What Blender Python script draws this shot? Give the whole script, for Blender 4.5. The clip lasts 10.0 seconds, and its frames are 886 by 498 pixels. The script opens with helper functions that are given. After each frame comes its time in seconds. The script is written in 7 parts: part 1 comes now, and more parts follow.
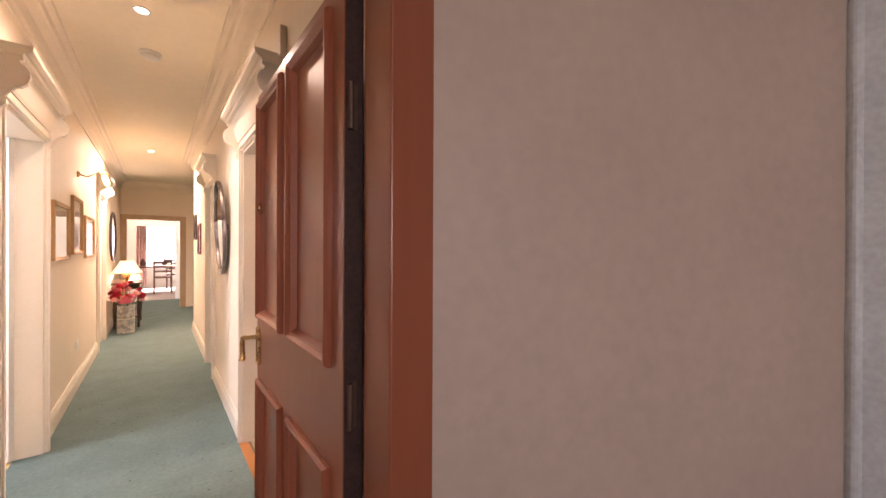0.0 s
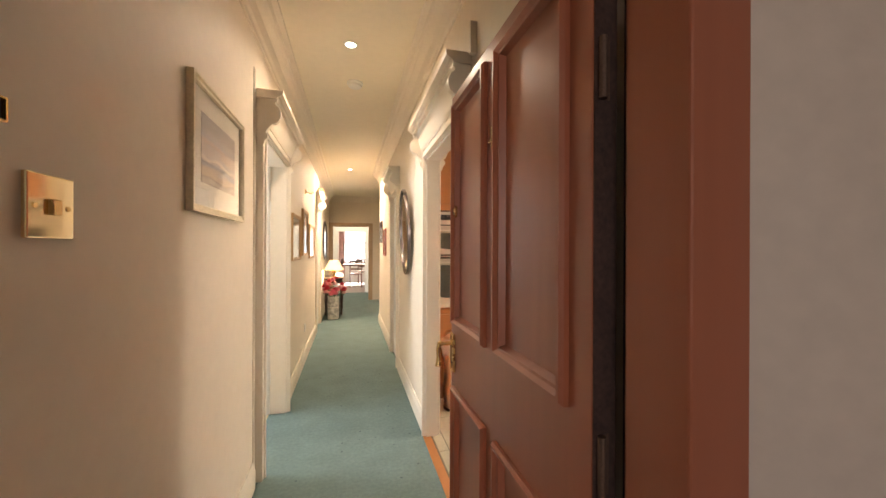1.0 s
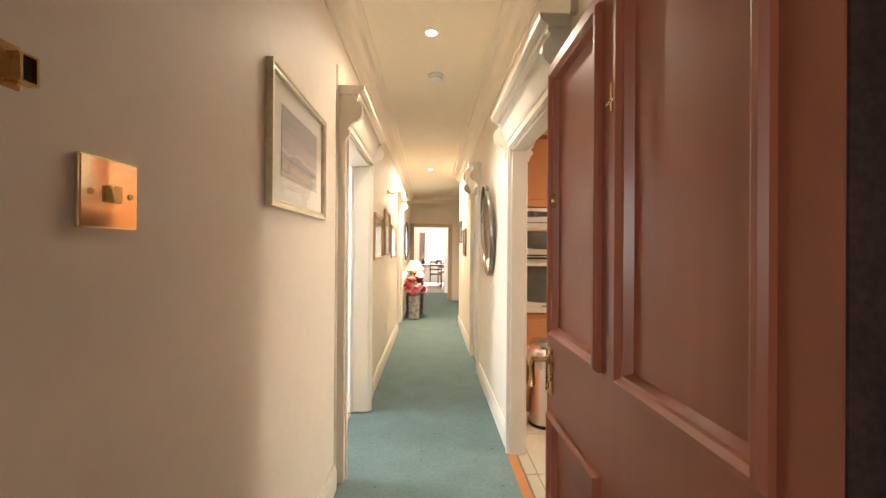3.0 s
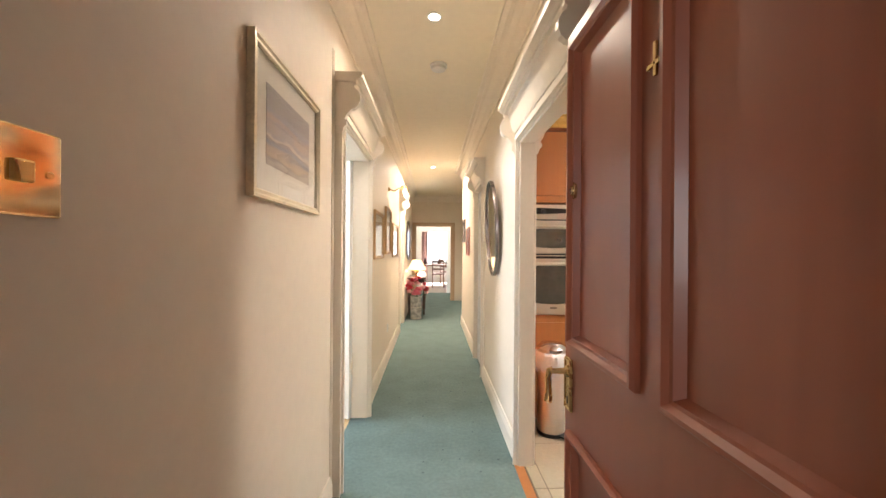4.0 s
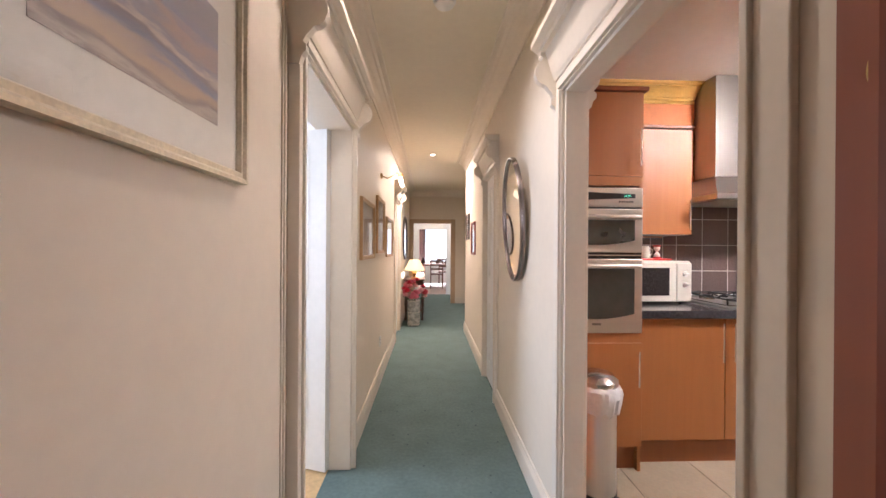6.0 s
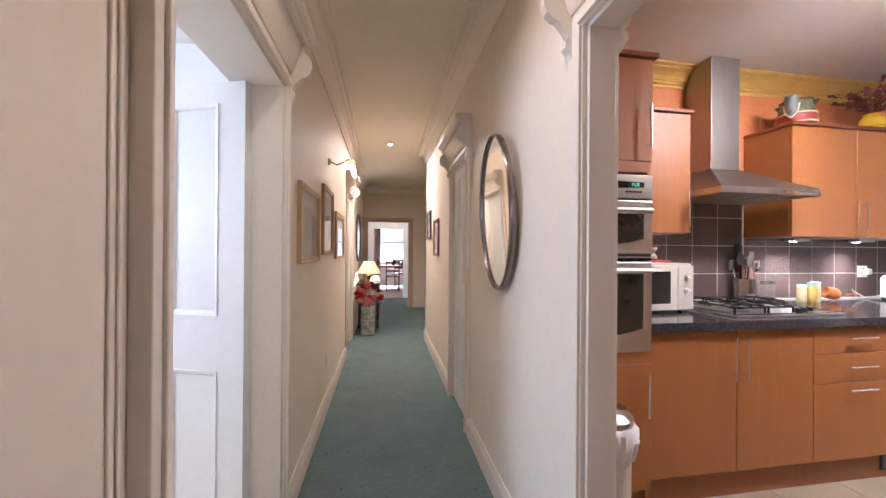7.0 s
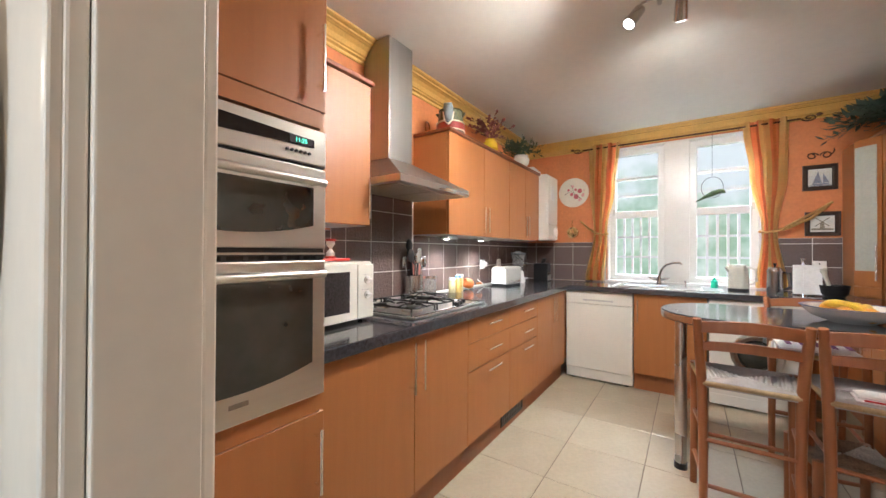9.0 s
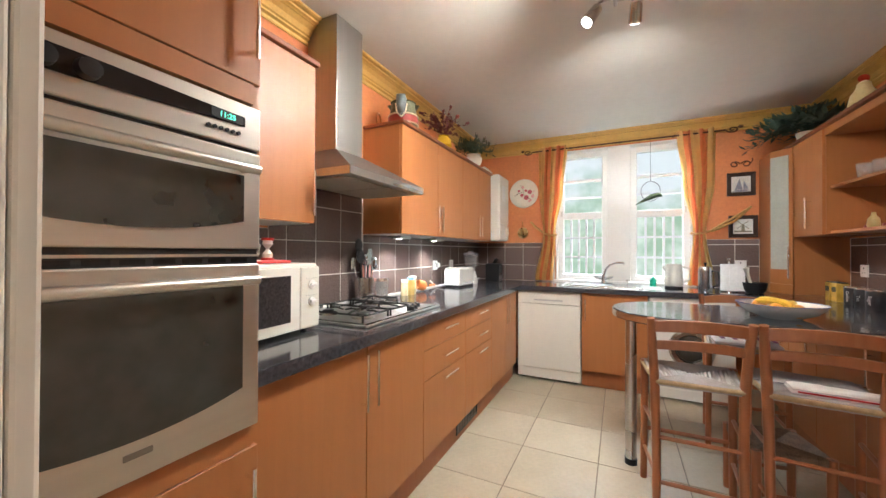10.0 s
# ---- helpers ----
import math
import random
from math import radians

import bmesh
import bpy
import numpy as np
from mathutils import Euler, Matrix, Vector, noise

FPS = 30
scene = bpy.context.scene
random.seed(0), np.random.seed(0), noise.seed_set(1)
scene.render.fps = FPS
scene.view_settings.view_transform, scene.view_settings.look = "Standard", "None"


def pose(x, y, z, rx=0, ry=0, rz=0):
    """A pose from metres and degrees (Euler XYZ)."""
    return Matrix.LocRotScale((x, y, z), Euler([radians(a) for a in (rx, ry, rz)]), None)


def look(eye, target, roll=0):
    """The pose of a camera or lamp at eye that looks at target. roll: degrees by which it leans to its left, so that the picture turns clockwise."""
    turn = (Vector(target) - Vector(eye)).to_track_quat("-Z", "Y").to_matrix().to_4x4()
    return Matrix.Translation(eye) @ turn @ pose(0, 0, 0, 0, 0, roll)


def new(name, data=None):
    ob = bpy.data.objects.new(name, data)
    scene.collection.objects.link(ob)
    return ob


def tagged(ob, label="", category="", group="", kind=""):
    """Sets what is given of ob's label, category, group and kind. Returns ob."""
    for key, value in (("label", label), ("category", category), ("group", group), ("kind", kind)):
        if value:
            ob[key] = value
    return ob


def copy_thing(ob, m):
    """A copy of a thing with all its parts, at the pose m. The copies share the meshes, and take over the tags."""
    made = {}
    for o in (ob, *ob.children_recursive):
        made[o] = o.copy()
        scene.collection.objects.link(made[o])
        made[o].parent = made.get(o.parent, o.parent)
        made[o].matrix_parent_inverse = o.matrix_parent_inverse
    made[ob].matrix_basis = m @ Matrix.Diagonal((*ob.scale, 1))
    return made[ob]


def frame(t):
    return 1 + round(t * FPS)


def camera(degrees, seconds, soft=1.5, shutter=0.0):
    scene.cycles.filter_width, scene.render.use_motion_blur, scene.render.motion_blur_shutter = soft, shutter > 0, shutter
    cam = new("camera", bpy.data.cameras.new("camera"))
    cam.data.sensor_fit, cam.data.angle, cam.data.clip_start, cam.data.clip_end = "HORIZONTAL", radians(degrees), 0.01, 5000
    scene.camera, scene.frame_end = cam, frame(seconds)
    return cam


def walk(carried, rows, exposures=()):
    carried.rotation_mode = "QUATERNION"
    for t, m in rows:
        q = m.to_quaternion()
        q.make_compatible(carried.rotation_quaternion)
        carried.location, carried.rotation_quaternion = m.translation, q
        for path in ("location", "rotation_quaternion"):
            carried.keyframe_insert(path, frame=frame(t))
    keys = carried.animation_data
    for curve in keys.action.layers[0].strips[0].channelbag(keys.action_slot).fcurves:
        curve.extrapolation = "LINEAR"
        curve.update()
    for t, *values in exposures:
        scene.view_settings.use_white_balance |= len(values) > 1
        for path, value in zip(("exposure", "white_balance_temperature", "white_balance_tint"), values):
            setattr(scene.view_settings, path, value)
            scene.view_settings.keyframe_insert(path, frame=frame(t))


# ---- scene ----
cam = camera(101.65, 10.0)
ROWS = [
    (0.0, 0.020, -0.030, 1.293, -0.12, -0.23, -38.38),
    (0.5, -0.035, 0.093, 1.298, -0.17, -0.25, -25.22),
    (1.0, -0.050, 0.201, 1.304, -0.02, -0.21, -14.45),
    (1.5, -0.043, 0.267, 1.305, 0.07, -0.23, -8.28),
    (2.0, -0.047, 0.318, 1.302, 0.12, -0.31, -4.68),
    (2.5, -0.049, 0.354, 1.296, 0.12, -0.35, -2.85),
    (4.0, -0.051, 0.528, 1.282, 0.06, -0.43, -1.68),
    (4.5, -0.059, 0.646, 1.277, 0.01, -0.49, -1.63),
    (5.0, -0.069, 0.795, 1.271, -0.07, -0.48, -1.71),
    (5.5, -0.074, 0.971, 1.272, -0.08, -0.40, -1.83),
    (7.0, -0.117, 1.690, 1.269, 0.10, -0.41, -9.28),
    (7.5, -0.020, 1.897, 1.262, 0.17, -0.36, -20.32),
    (8.0, 0.114, 2.028, 1.262, 0.31, -0.39, -33.38),
    (8.5, 0.260, 2.122, 1.256, 0.32, -0.36, -45.68),
    (9.0, 0.381, 2.239, 1.249, 0.37, -0.29, -55.69),
    (9.5, 0.445, 2.307, 1.251, 0.43, -0.28, -61.49),
    (10.0, 0.475, 2.343, 1.251, 0.44, -0.24, -63.98),
]
EXPOSURES = [(0.0, 0.48, 7200, 32), (0.6, 0.18, 7000, 23), (1.0, 0.28, 7000, 14), (2.5, 0.54, 6700, 10), (4.5, 0.30, 6200, 14), (5.5, 0.06, 6000, 19),
             (7.0, -0.44, 5600, 22), (8.0, -0.32, 5600, 14), (10.0, -0.17, 5700, 7)]
walk(cam, [(t, pose(x, y, z, 90 + pitch, roll, yaw)) for t, x, y, z, pitch, roll, yaw in ROWS], EXPOSURES)

# ---- world, lamps ----
world = bpy.data.worlds.new("world")
scene.world = world
world.use_nodes = True
_wn = world.node_tree.nodes
_sky = _wn.new("ShaderNodeTexSky")
_sky.sky_type = "NISHITA"
_sky.sun_disc = False
_sky.sun_elevation = radians(40)
_sky.sun_rotation = radians(200)
world.node_tree.links.new(_sky.outputs[0], _wn["Background"].inputs[0])
_wn["Background"].inputs[1].default_value = 0.15


def lamp(name, kind, loc, energy, color=(1, 1, 1), size=0.1, target=None, spot=80, blend=0.6, size_y=None):
    d = bpy.data.lights.new(name, kind)
    d.energy, d.color = energy, color
    if kind == "AREA":
        d.size = size
        if size_y:
            d.shape, d.size_y = "RECTANGLE", size_y
    elif kind == "SUN":
        d.angle = size
    else:
        d.shadow_soft_size = size
        if kind == "SPOT":
            d.spot_size, d.spot_blend = radians(spot), blend
    ob = new(name, d)
    ob.matrix_world = look(loc, target) if target else Matrix.Translation(loc)
    return ob


WARM = (1.0, 0.84, 0.66)
HALOGEN = (1.0, 0.92, 0.82)
DAY = (0.93, 0.97, 1.0)
sun = lamp("sun", "SUN", (20, 5, 20), 1.2, (1, 0.96, 0.9), radians(12), target=(3, 2.5, 0))
# daylight lamps: unseen above the kitchen and dining windows, in the side room's opening
lamp("kitchen_window_light", "AREA", (5.75, 2.34, 3.55), 980, DAY, 2.0, target=(3.4, 2.3, 0.9), size_y=1.4)
lamp("dining_window_light", "AREA", (-0.1, 15.9, 3.9), 4200, DAY, 2.0, target=(-0.1, 12.3, 0.8), size_y=1.5)
lamp("side_room_light", "AREA", (-2.74, 3.12, 1.62), 64, (0.80, 0.90, 1.0), 0.9, target=(0.46, 2.92, 1.42), size_y=0.9)

# unseen stair window behind the start, assumed as the landing's daylight
lamp("stair_window_light", "AREA", (-0.9, -3.05, 1.55), 25, DAY, 1.3, target=(-0.3, 0.5, 1.2), size_y=1.2)

# ---- materials ----


def mat(name, color, rough=0.5, metal=0.0, var=0.06, scale=6.0, bump=0.0, bscale=60.0, coat=0.0, trans=0.0, spec=0.5,
        emit=None, alpha=1.0, ior=1.45, rand=0.0, stretch=(1, 1, 1), obj=True):
    m = bpy.data.materials.new(name)
    m.use_nodes = True
    n, l = m.node_tree.nodes, m.node_tree.links
    b = n["Principled BSDF"]
    b.inputs["Base Color"].default_value = (*color, 1)
    b.inputs["Roughness"].default_value = rough
    b.inputs["Metallic"].default_value = metal
    b.inputs["Coat Weight"].default_value = coat
    b.inputs["Coat Roughness"].default_value = 0.08
    b.inputs["Transmission Weight"].default_value = trans
    b.inputs["Specular IOR Level"].default_value = spec
    b.inputs["IOR"].default_value = ior
    b.inputs["Alpha"].default_value = alpha
    if emit:
        b.inputs["Emission Color"].default_value = (*emit[:3], 1)
        b.inputs["Emission Strength"].default_value = emit[3]
    tc = n.new("ShaderNodeTexCoord")
    mp = n.new("ShaderNodeMapping")
    mp.inputs["Scale"].default_value = stretch
    l.new(tc.outputs["Object" if obj else "Generated"], mp.inputs[0])
    m["vec"] = mp.name
    if var > 0:
        a, c = n.new("ShaderNodeTexNoise"), n.new("ShaderNodeTexNoise")
        a.inputs["Scale"].default_value, c.inputs["Scale"].default_value = scale, scale * 9
        a.inputs["Detail"].default_value, c.inputs["Detail"].default_value = 3, 2
        l.new(mp.outputs[0], a.inputs["Vector"]), l.new(mp.outputs[0], c.inputs["Vector"])
        add = n.new("ShaderNodeMath")
        add.operation = "ADD"
        l.new(a.outputs[0], add.inputs[0]), l.new(c.outputs[0], add.inputs[1])
        mr = n.new("ShaderNodeMapRange")
        mr.inputs[1].default_value, mr.inputs[2].default_value = 0.6, 1.4
        mr.inputs[3].default_value, mr.inputs[4].default_value = 1 - var * 1.6, 1 + var * 1.6
        l.new(add.outputs[0], mr.inputs[0])
        val = mr.outputs[0]
        if rand > 0:
            oi = n.new("ShaderNodeObjectInfo")
            r2 = n.new("ShaderNodeMapRange")
            r2.inputs[3].default_value, r2.inputs[4].default_value = 1 - rand, 1 + rand
            l.new(oi.outputs["Random"], r2.inputs[0])
            mu = n.new("ShaderNodeMath")
            mu.operation = "MULTIPLY"
            l.new(val, mu.inputs[0]), l.new(r2.outputs[0], mu.inputs[1])
            val = mu.outputs[0]
        mx = n.new("ShaderNodeVectorMath")
        mx.operation = "SCALE"
        mx.inputs[0].default_value = color
        l.new(val, mx.inputs["Scale"])
        l.new(mx.outputs[0], b.inputs["Base Color"])
        rr = n.new("ShaderNodeMapRange")
        rr.inputs[3].default_value, rr.inputs[4].default_value = max(rough - 0.06, 0.02), min(rough + 0.06, 1)
        l.new(a.outputs[0], rr.inputs[0])
        l.new(rr.outputs[0], b.inputs["Roughness"])
    if bump > 0:
        t = n.new("ShaderNodeTexNoise")
        t.inputs["Scale"].default_value, t.inputs["Detail"].default_value = bscale, 4
        l.new(mp.outputs[0], t.inputs["Vector"])
        bp = n.new("ShaderNodeBump")
        bp.inputs["Strength"].default_value, bp.inputs["Distance"].default_value = bump, 0.004
        l.new(t.outputs[0], bp.inputs["Height"])
        l.new(bp.outputs[0], b.inputs["Normal"])
    return m


def grain(m, color_a, color_b, scale=14, stretch=(1, 1, 0.06), amount=0.5, distort=2.0):
    """Wood grain along z (or as stretched) between two colours."""
    n, l = m.node_tree.nodes, m.node_tree.links
    b = n["Principled BSDF"]
    tc, mp, t = n.new("ShaderNodeTexCoord"), n.new("ShaderNodeMapping"), n.new("ShaderNodeTexNoise")
    mp.inputs["Scale"].default_value = stretch
    t.inputs["Scale"].default_value, t.inputs["Detail"].default_value, t.inputs["Distortion"].default_value = scale, 6, distort
    l.new(tc.outputs["Object"], mp.inputs[0]), l.new(mp.outputs[0], t.inputs["Vector"])
    cr = n.new("ShaderNodeValToRGB")
    cr.color_ramp.elements[0].color, cr.color_ramp.elements[1].color = (*color_a, 1), (*color_b, 1)
    cr.color_ramp.elements[0].position, cr.color_ramp.elements[1].position = 0.5 - amount / 2, 0.5 + amount / 2
    l.new(t.outputs[0], cr.inputs[0])
    l.new(cr.outputs[0], b.inputs["Base Color"])
    return m


WALL = mat("cream wall paint", (0.81, 0.715, 0.59), 0.55, var=0.02, scale=2.5, bump=0.05, bscale=120)
CEIL = mat("pale ceiling paint", (0.86, 0.78, 0.635), 0.6, var=0.02, scale=2, bump=0.08, bscale=90)
TRIM = mat("ivory gloss trim", (0.80, 0.72, 0.61), 0.4, var=0.02, scale=5)
WHITE = mat("white gloss door paint", (0.80, 0.785, 0.745), 0.3, var=0.02, scale=4)
LAND = mat("landing wall paint", (0.55, 0.44, 0.37), 0.55, var=0.05, scale=3, bump=0.12, bscale=60)
LANDTRIM = mat("worn grey white landing paint", (0.66, 0.70, 0.72), 0.45, var=0.10, scale=7, bump=0.2, bscale=30)
CARPET = mat("teal carpet", (0.155, 0.215, 0.205), 0.95, var=0.10, scale=5, bump=0.9, bscale=420, spec=0.1)
MAHOG = mat("mahogany door paint", (0.15, 0.042, 0.024), 0.36, var=0.06, scale=3, bump=0.04, bscale=20, coat=0.15, spec=0.6)
MAHOG = grain(MAHOG, (0.36, 0.106, 0.054), (0.295, 0.084, 0.042), 9, (1, 1, 0.05), 0.7)
BRASS = mat("polished brass", (0.60, 0.41, 0.18), 0.27, 1.0, var=0.05, scale=20)
ORANGE = mat("terracotta orange wall paint", (0.64, 0.235, 0.085), 0.6, var=0.07, scale=4, bump=0.12, bscale=80)
OCHRE = mat("ochre yellow cornice", (0.66, 0.42, 0.11), 0.5, var=0.08, scale=9, bump=0.08, bscale=40)
KCEIL = mat("matt white kitchen ceiling", (0.78, 0.76, 0.69), 0.7, var=0.02, scale=2, bump=0.06, bscale=90)
CAB = mat("pearwood cabinet veneer", (0.42, 0.145, 0.042), 0.44, var=0.05, spec=0.5)
CAB = grain(CAB, (0.41, 0.163, 0.049), (0.345, 0.130, 0.037), 16, (1, 1, 0.05), 0.9)
CABD = grain(mat("dark edge veneer", (0.2, 0.06, 0.02), 0.4), (0.24, 0.075, 0.024), (0.17, 0.05, 0.018), 16, (1, 1, 0.05), 0.6)
# cabinet veneer again, with the plinths' shade put into a darker tone
CABSHADE = grain(mat("shaded plinth veneer", (0.3, 0.115, 0.04), 0.45), (0.32, 0.118, 0.040), (0.27, 0.095, 0.031), 16, (1, 1, 0.05), 0.8)
GLOSSB = mat("black gloss strip", (0.018, 0.016, 0.016), 0.12, var=0.1, scale=5)
HOODST = mat("satin hood steel", (0.33, 0.31, 0.285), 0.40, 1.0, var=0.05, scale=3, bump=0.05, bscale=200, stretch=(1, 1, 0.04))
OVENST = mat("warm brushed oven steel", (0.70, 0.665, 0.60), 0.33, 1.0, var=0.04, scale=4, bump=0.05, bscale=200, stretch=(0.04, 1, 1))
STEEL = mat("brushed steel", (0.57, 0.555, 0.525), 0.27, 1.0, var=0.04, scale=4, bump=0.05, bscale=200, stretch=(0.04, 1, 1))
CHROME = mat("chrome", (0.75, 0.75, 0.76), 0.08, 1.0, var=0.0)
GLASSD = mat("dark oven glass", (0.035, 0.036, 0.030), 0.05, var=0.2, scale=2, coat=1.0)
BLACK = mat("black enamel", (0.015, 0.015, 0.016), 0.35, var=0.2, scale=20)
APPL = mat("white appliance enamel", (0.72, 0.70, 0.625), 0.25, var=0.015, scale=3)
GRANITE = mat("dark speckled worktop", (0.045, 0.046, 0.052), 0.14, var=0.5, scale=60, coat=0.5)
TILEW = mat("dark brown textured wall tile", (0.145, 0.105, 0.094), 0.11, var=0.06, scale=60, bump=1.6, bscale=62, rand=0.15, spec=1.0)
GROUT = mat("pale grout", (0.62, 0.57, 0.52), 0.8, var=0.08, scale=20)
TILEF = mat("cream floor tile", (0.40, 0.342, 0.245), 0.22, var=0.05, scale=5, bump=0.03, bscale=15, rand=0.04)
GROUTF = mat("brown floor grout", (0.15, 0.11, 0.08), 0.85, var=0.1, scale=20)
WOODC = grain(mat("red stained beech", (0.33, 0.11, 0.035), 0.35), (0.36, 0.145, 0.060), (0.27, 0.100, 0.040), 14, (1, 1, 0.08), 0.6)
RUSH = mat("woven rush", (0.35, 0.325, 0.30), 0.75, var=0.10, scale=30, bump=0.4, bscale=150)
RUSHT = mat("tan twisted rush edge", (0.40, 0.29, 0.15), 0.75, var=0.18, scale=40, bump=0.7, bscale=140)
MIRROR = mat("mirror", (0.86, 0.86, 0.84), 0.02, 1.0, var=0.0)
PAPER = mat("paper mount", (0.78, 0.74, 0.66), 0.7, var=0.03, scale=4)
GLASS = mat("clear glass", (1, 1, 1), 0.02, trans=1.0, var=0.0, ior=1.45)
PLAST = mat("white plastic", (0.80, 0.79, 0.76), 0.35, var=0.02)

# small flecks woven into the carpet in rows
_n, _l = CARPET.node_tree.nodes, CARPET.node_tree.links
_vo, _lt, _mx = _n.new("ShaderNodeTexVoronoi"), _n.new("ShaderNodeMath"), _n.new("ShaderNodeMix")
_vo.inputs["Scale"].default_value, _vo.inputs["Randomness"].default_value = 8.5, 0.25
_lt.operation, _lt.inputs[1].default_value = "LESS_THAN", 0.06
_mx.data_type = "RGBA"
_mx.inputs[7].default_value = (0.085, 0.115, 0.12, 1)
_bs = _n["Principled BSDF"]
_src = _bs.inputs["Base Color"].links[0].from_socket
_l.new(_n["Texture Coordinate"].outputs["Object"], _vo.inputs["Vector"]), _l.new(_vo.outputs["Distance"], _lt.inputs[0])
_l.new(_lt.outputs[0], _mx.inputs[0]), _l.new(_src, _mx.inputs[6]), _l.new(_mx.outputs[2], _bs.inputs["Base Color"])

# ---- mesh helpers ----


def obj_from(name, bm, material, parent=None, label="", smooth=False, bevel=0.0, seg=2):
    if bevel > 0:
        bmesh.ops.bevel(bm, geom=[e for e in bm.edges if len(e.link_faces) == 2 and e.calc_face_angle(0) > 0.6], offset=bevel, segments=seg,
                        affect="EDGES", profile=0.5, clamp_overlap=True)
    me = bpy.data.meshes.new(name)
    bm.to_mesh(me)
    bm.free()
    for m in (material if isinstance(material, (list, tuple)) else [material]):
        me.materials.append(m)
    if smooth:
        me.polygons.foreach_set("use_smooth", [True] * len(me.polygons))
        me.set_sharp_from_angle(angle=radians(40))
    ob = new(name, me)
    if parent:
        ob.parent = parent
    if label:
        ob["label"] = label
    return ob


def part(name, bm, material, parent, label="", smooth=False, bevel=0.0, seg=2):
    return obj_from(name, bm, material, parent, label, smooth, bevel, seg)


def thing(name, loc=(0, 0, 0), rz=0, label="", category="", group="", kind=""):
    ob = new(name)
    ob.empty_display_size = 0.1
    ob.matrix_basis = pose(*loc, 0, 0, rz)
    return tagged(ob, label, category, group, kind)


def box(x0, x1, y0, y1, z0, z1, bm=None, idx=0):
    bm = bm or bmesh.new()
    r = bmesh.ops.create_cube(bm, size=1)
    for v in r["verts"]:
        v.co = Vector((x0 + (v.co.x + 0.5) * (x1 - x0), y0 + (v.co.y + 0.5) * (y1 - y0), z0 + (v.co.z + 0.5) * (z1 - z0)))
    if idx:
        for f in {f for v in r["verts"] for f in v.link_faces}:
            f.material_index = idx
    return bm


def cyl(p, q, r0, r1=None, seg=16, bm=None, caps=True):
    bm = bm or bmesh.new()
    p, q = Vector(p), Vector(q)
    r1 = r0 if r1 is None else r1
    m = Matrix.Translation((p + q) / 2) @ (q - p).to_track_quat("Z", "Y").to_matrix().to_4x4()
    bmesh.ops.create_cone(bm, cap_ends=caps, segments=seg, radius1=r0, radius2=r1, depth=(q - p).length, matrix=m)
    return bm


def ball(c, r, bm=None, seg=14, scale=(1, 1, 1)):
    bm = bm or bmesh.new()
    bmesh.ops.create_uvsphere(bm, u_segments=seg, v_segments=max(seg // 2, 5), radius=r, matrix=Matrix.Translation(c) @ Matrix.Diagonal((*scale, 1)))
    return bm


def lathe(profile, seg=28, bm=None, c=(0, 0, 0)):
    """Turned body from (radius, z) pairs."""
    bm = bm or bmesh.new()
    rings = []
    for r, z in profile:
        rings.append([bm.verts.new((c[0] + r * math.cos(2 * math.pi * k / seg), c[1] + r * math.sin(2 * math.pi * k / seg), c[2] + z)) for k in range(seg)])
    for a, b in zip(rings, rings[1:]):
        for k in range(seg):
            bm.faces.new((a[k], a[(k + 1) % seg], b[(k + 1) % seg], b[k]))
    if profile[0][0] > 1e-4 and profile[-1][0] > 1e-4 and abs(profile[0][1] - profile[-1][1]) < 0.02 and len(profile) > 3:
        for k in range(seg):
            bm.faces.new((rings[-1][k], rings[-1][(k + 1) % seg], rings[0][(k + 1) % seg], rings[0][k]))
    else:
        if profile[0][0] > 1e-4:
            bm.faces.new(rings[0][::-1])
        if profile[-1][0] > 1e-4:
            bm.faces.new(rings[-1])
    bmesh.ops.remove_doubles(bm, verts=bm.verts, dist=1e-5)
    return bm


def tube(points, r, seg=10, bm=None):
    bm = bm or bmesh.new()
    pts = [Vector(p) for p in points]
    rings = []
    for i, p in enumerate(pts):
        d = (pts[min(i + 1, len(pts) - 1)] - pts[max(i - 1, 0)]).normalized()
        u = d.cross(Vector((0.31, 0.17, 0.93))).normalized()
        w = d.cross(u)
        rr = r[i] if isinstance(r, (list, tuple)) else r
        rings.append([bm.verts.new(p + rr * (math.cos(2 * math.pi * k / seg) * u + math.sin(2 * math.pi * k / seg) * w)) for k in range(seg)])
    for a, b in zip(rings, rings[1:]):
        for k in range(seg):
            bm.faces.new((a[k], a[(k + 1) % seg], b[(k + 1) % seg], b[k]))
    bm.faces.new(rings[0][::-1]), bm.faces.new(rings[-1])
    bmesh.ops.recalc_face_normals(bm, faces=bm.faces)
    return bm


def prism(outline, a0, a1, axis="y", bm=None):
    """Extrudes a closed outline: for axis y it holds (x, z) pairs, for x (y, z), for z (x, y)."""
    bm = bm or bmesh.new()
    put = {"y": lambda u, v, a: (u, a, v), "x": lambda u, v, a: (a, u, v), "z": lambda u, v, a: (u, v, a)}[axis]
    lo = [bm.verts.new(put(u, v, a0)) for u, v in outline]
    hi = [bm.verts.new(put(u, v, a1)) for u, v in outline]
    n = len(outline)
    fs = [bm.faces.new(lo), bm.faces.new(hi)]
    for k in range(n):
        fs.append(bm.faces.new((lo[k], lo[(k + 1) % n], hi[(k + 1) % n], hi[k])))
    bmesh.ops.recalc_face_normals(bm, faces=fs)
    return bm


def structure(name, bm, material, label, category, bevel=0.0):
    return tagged(obj_from(name, bm, material, None, "", False, bevel), label, category, "", "structure")


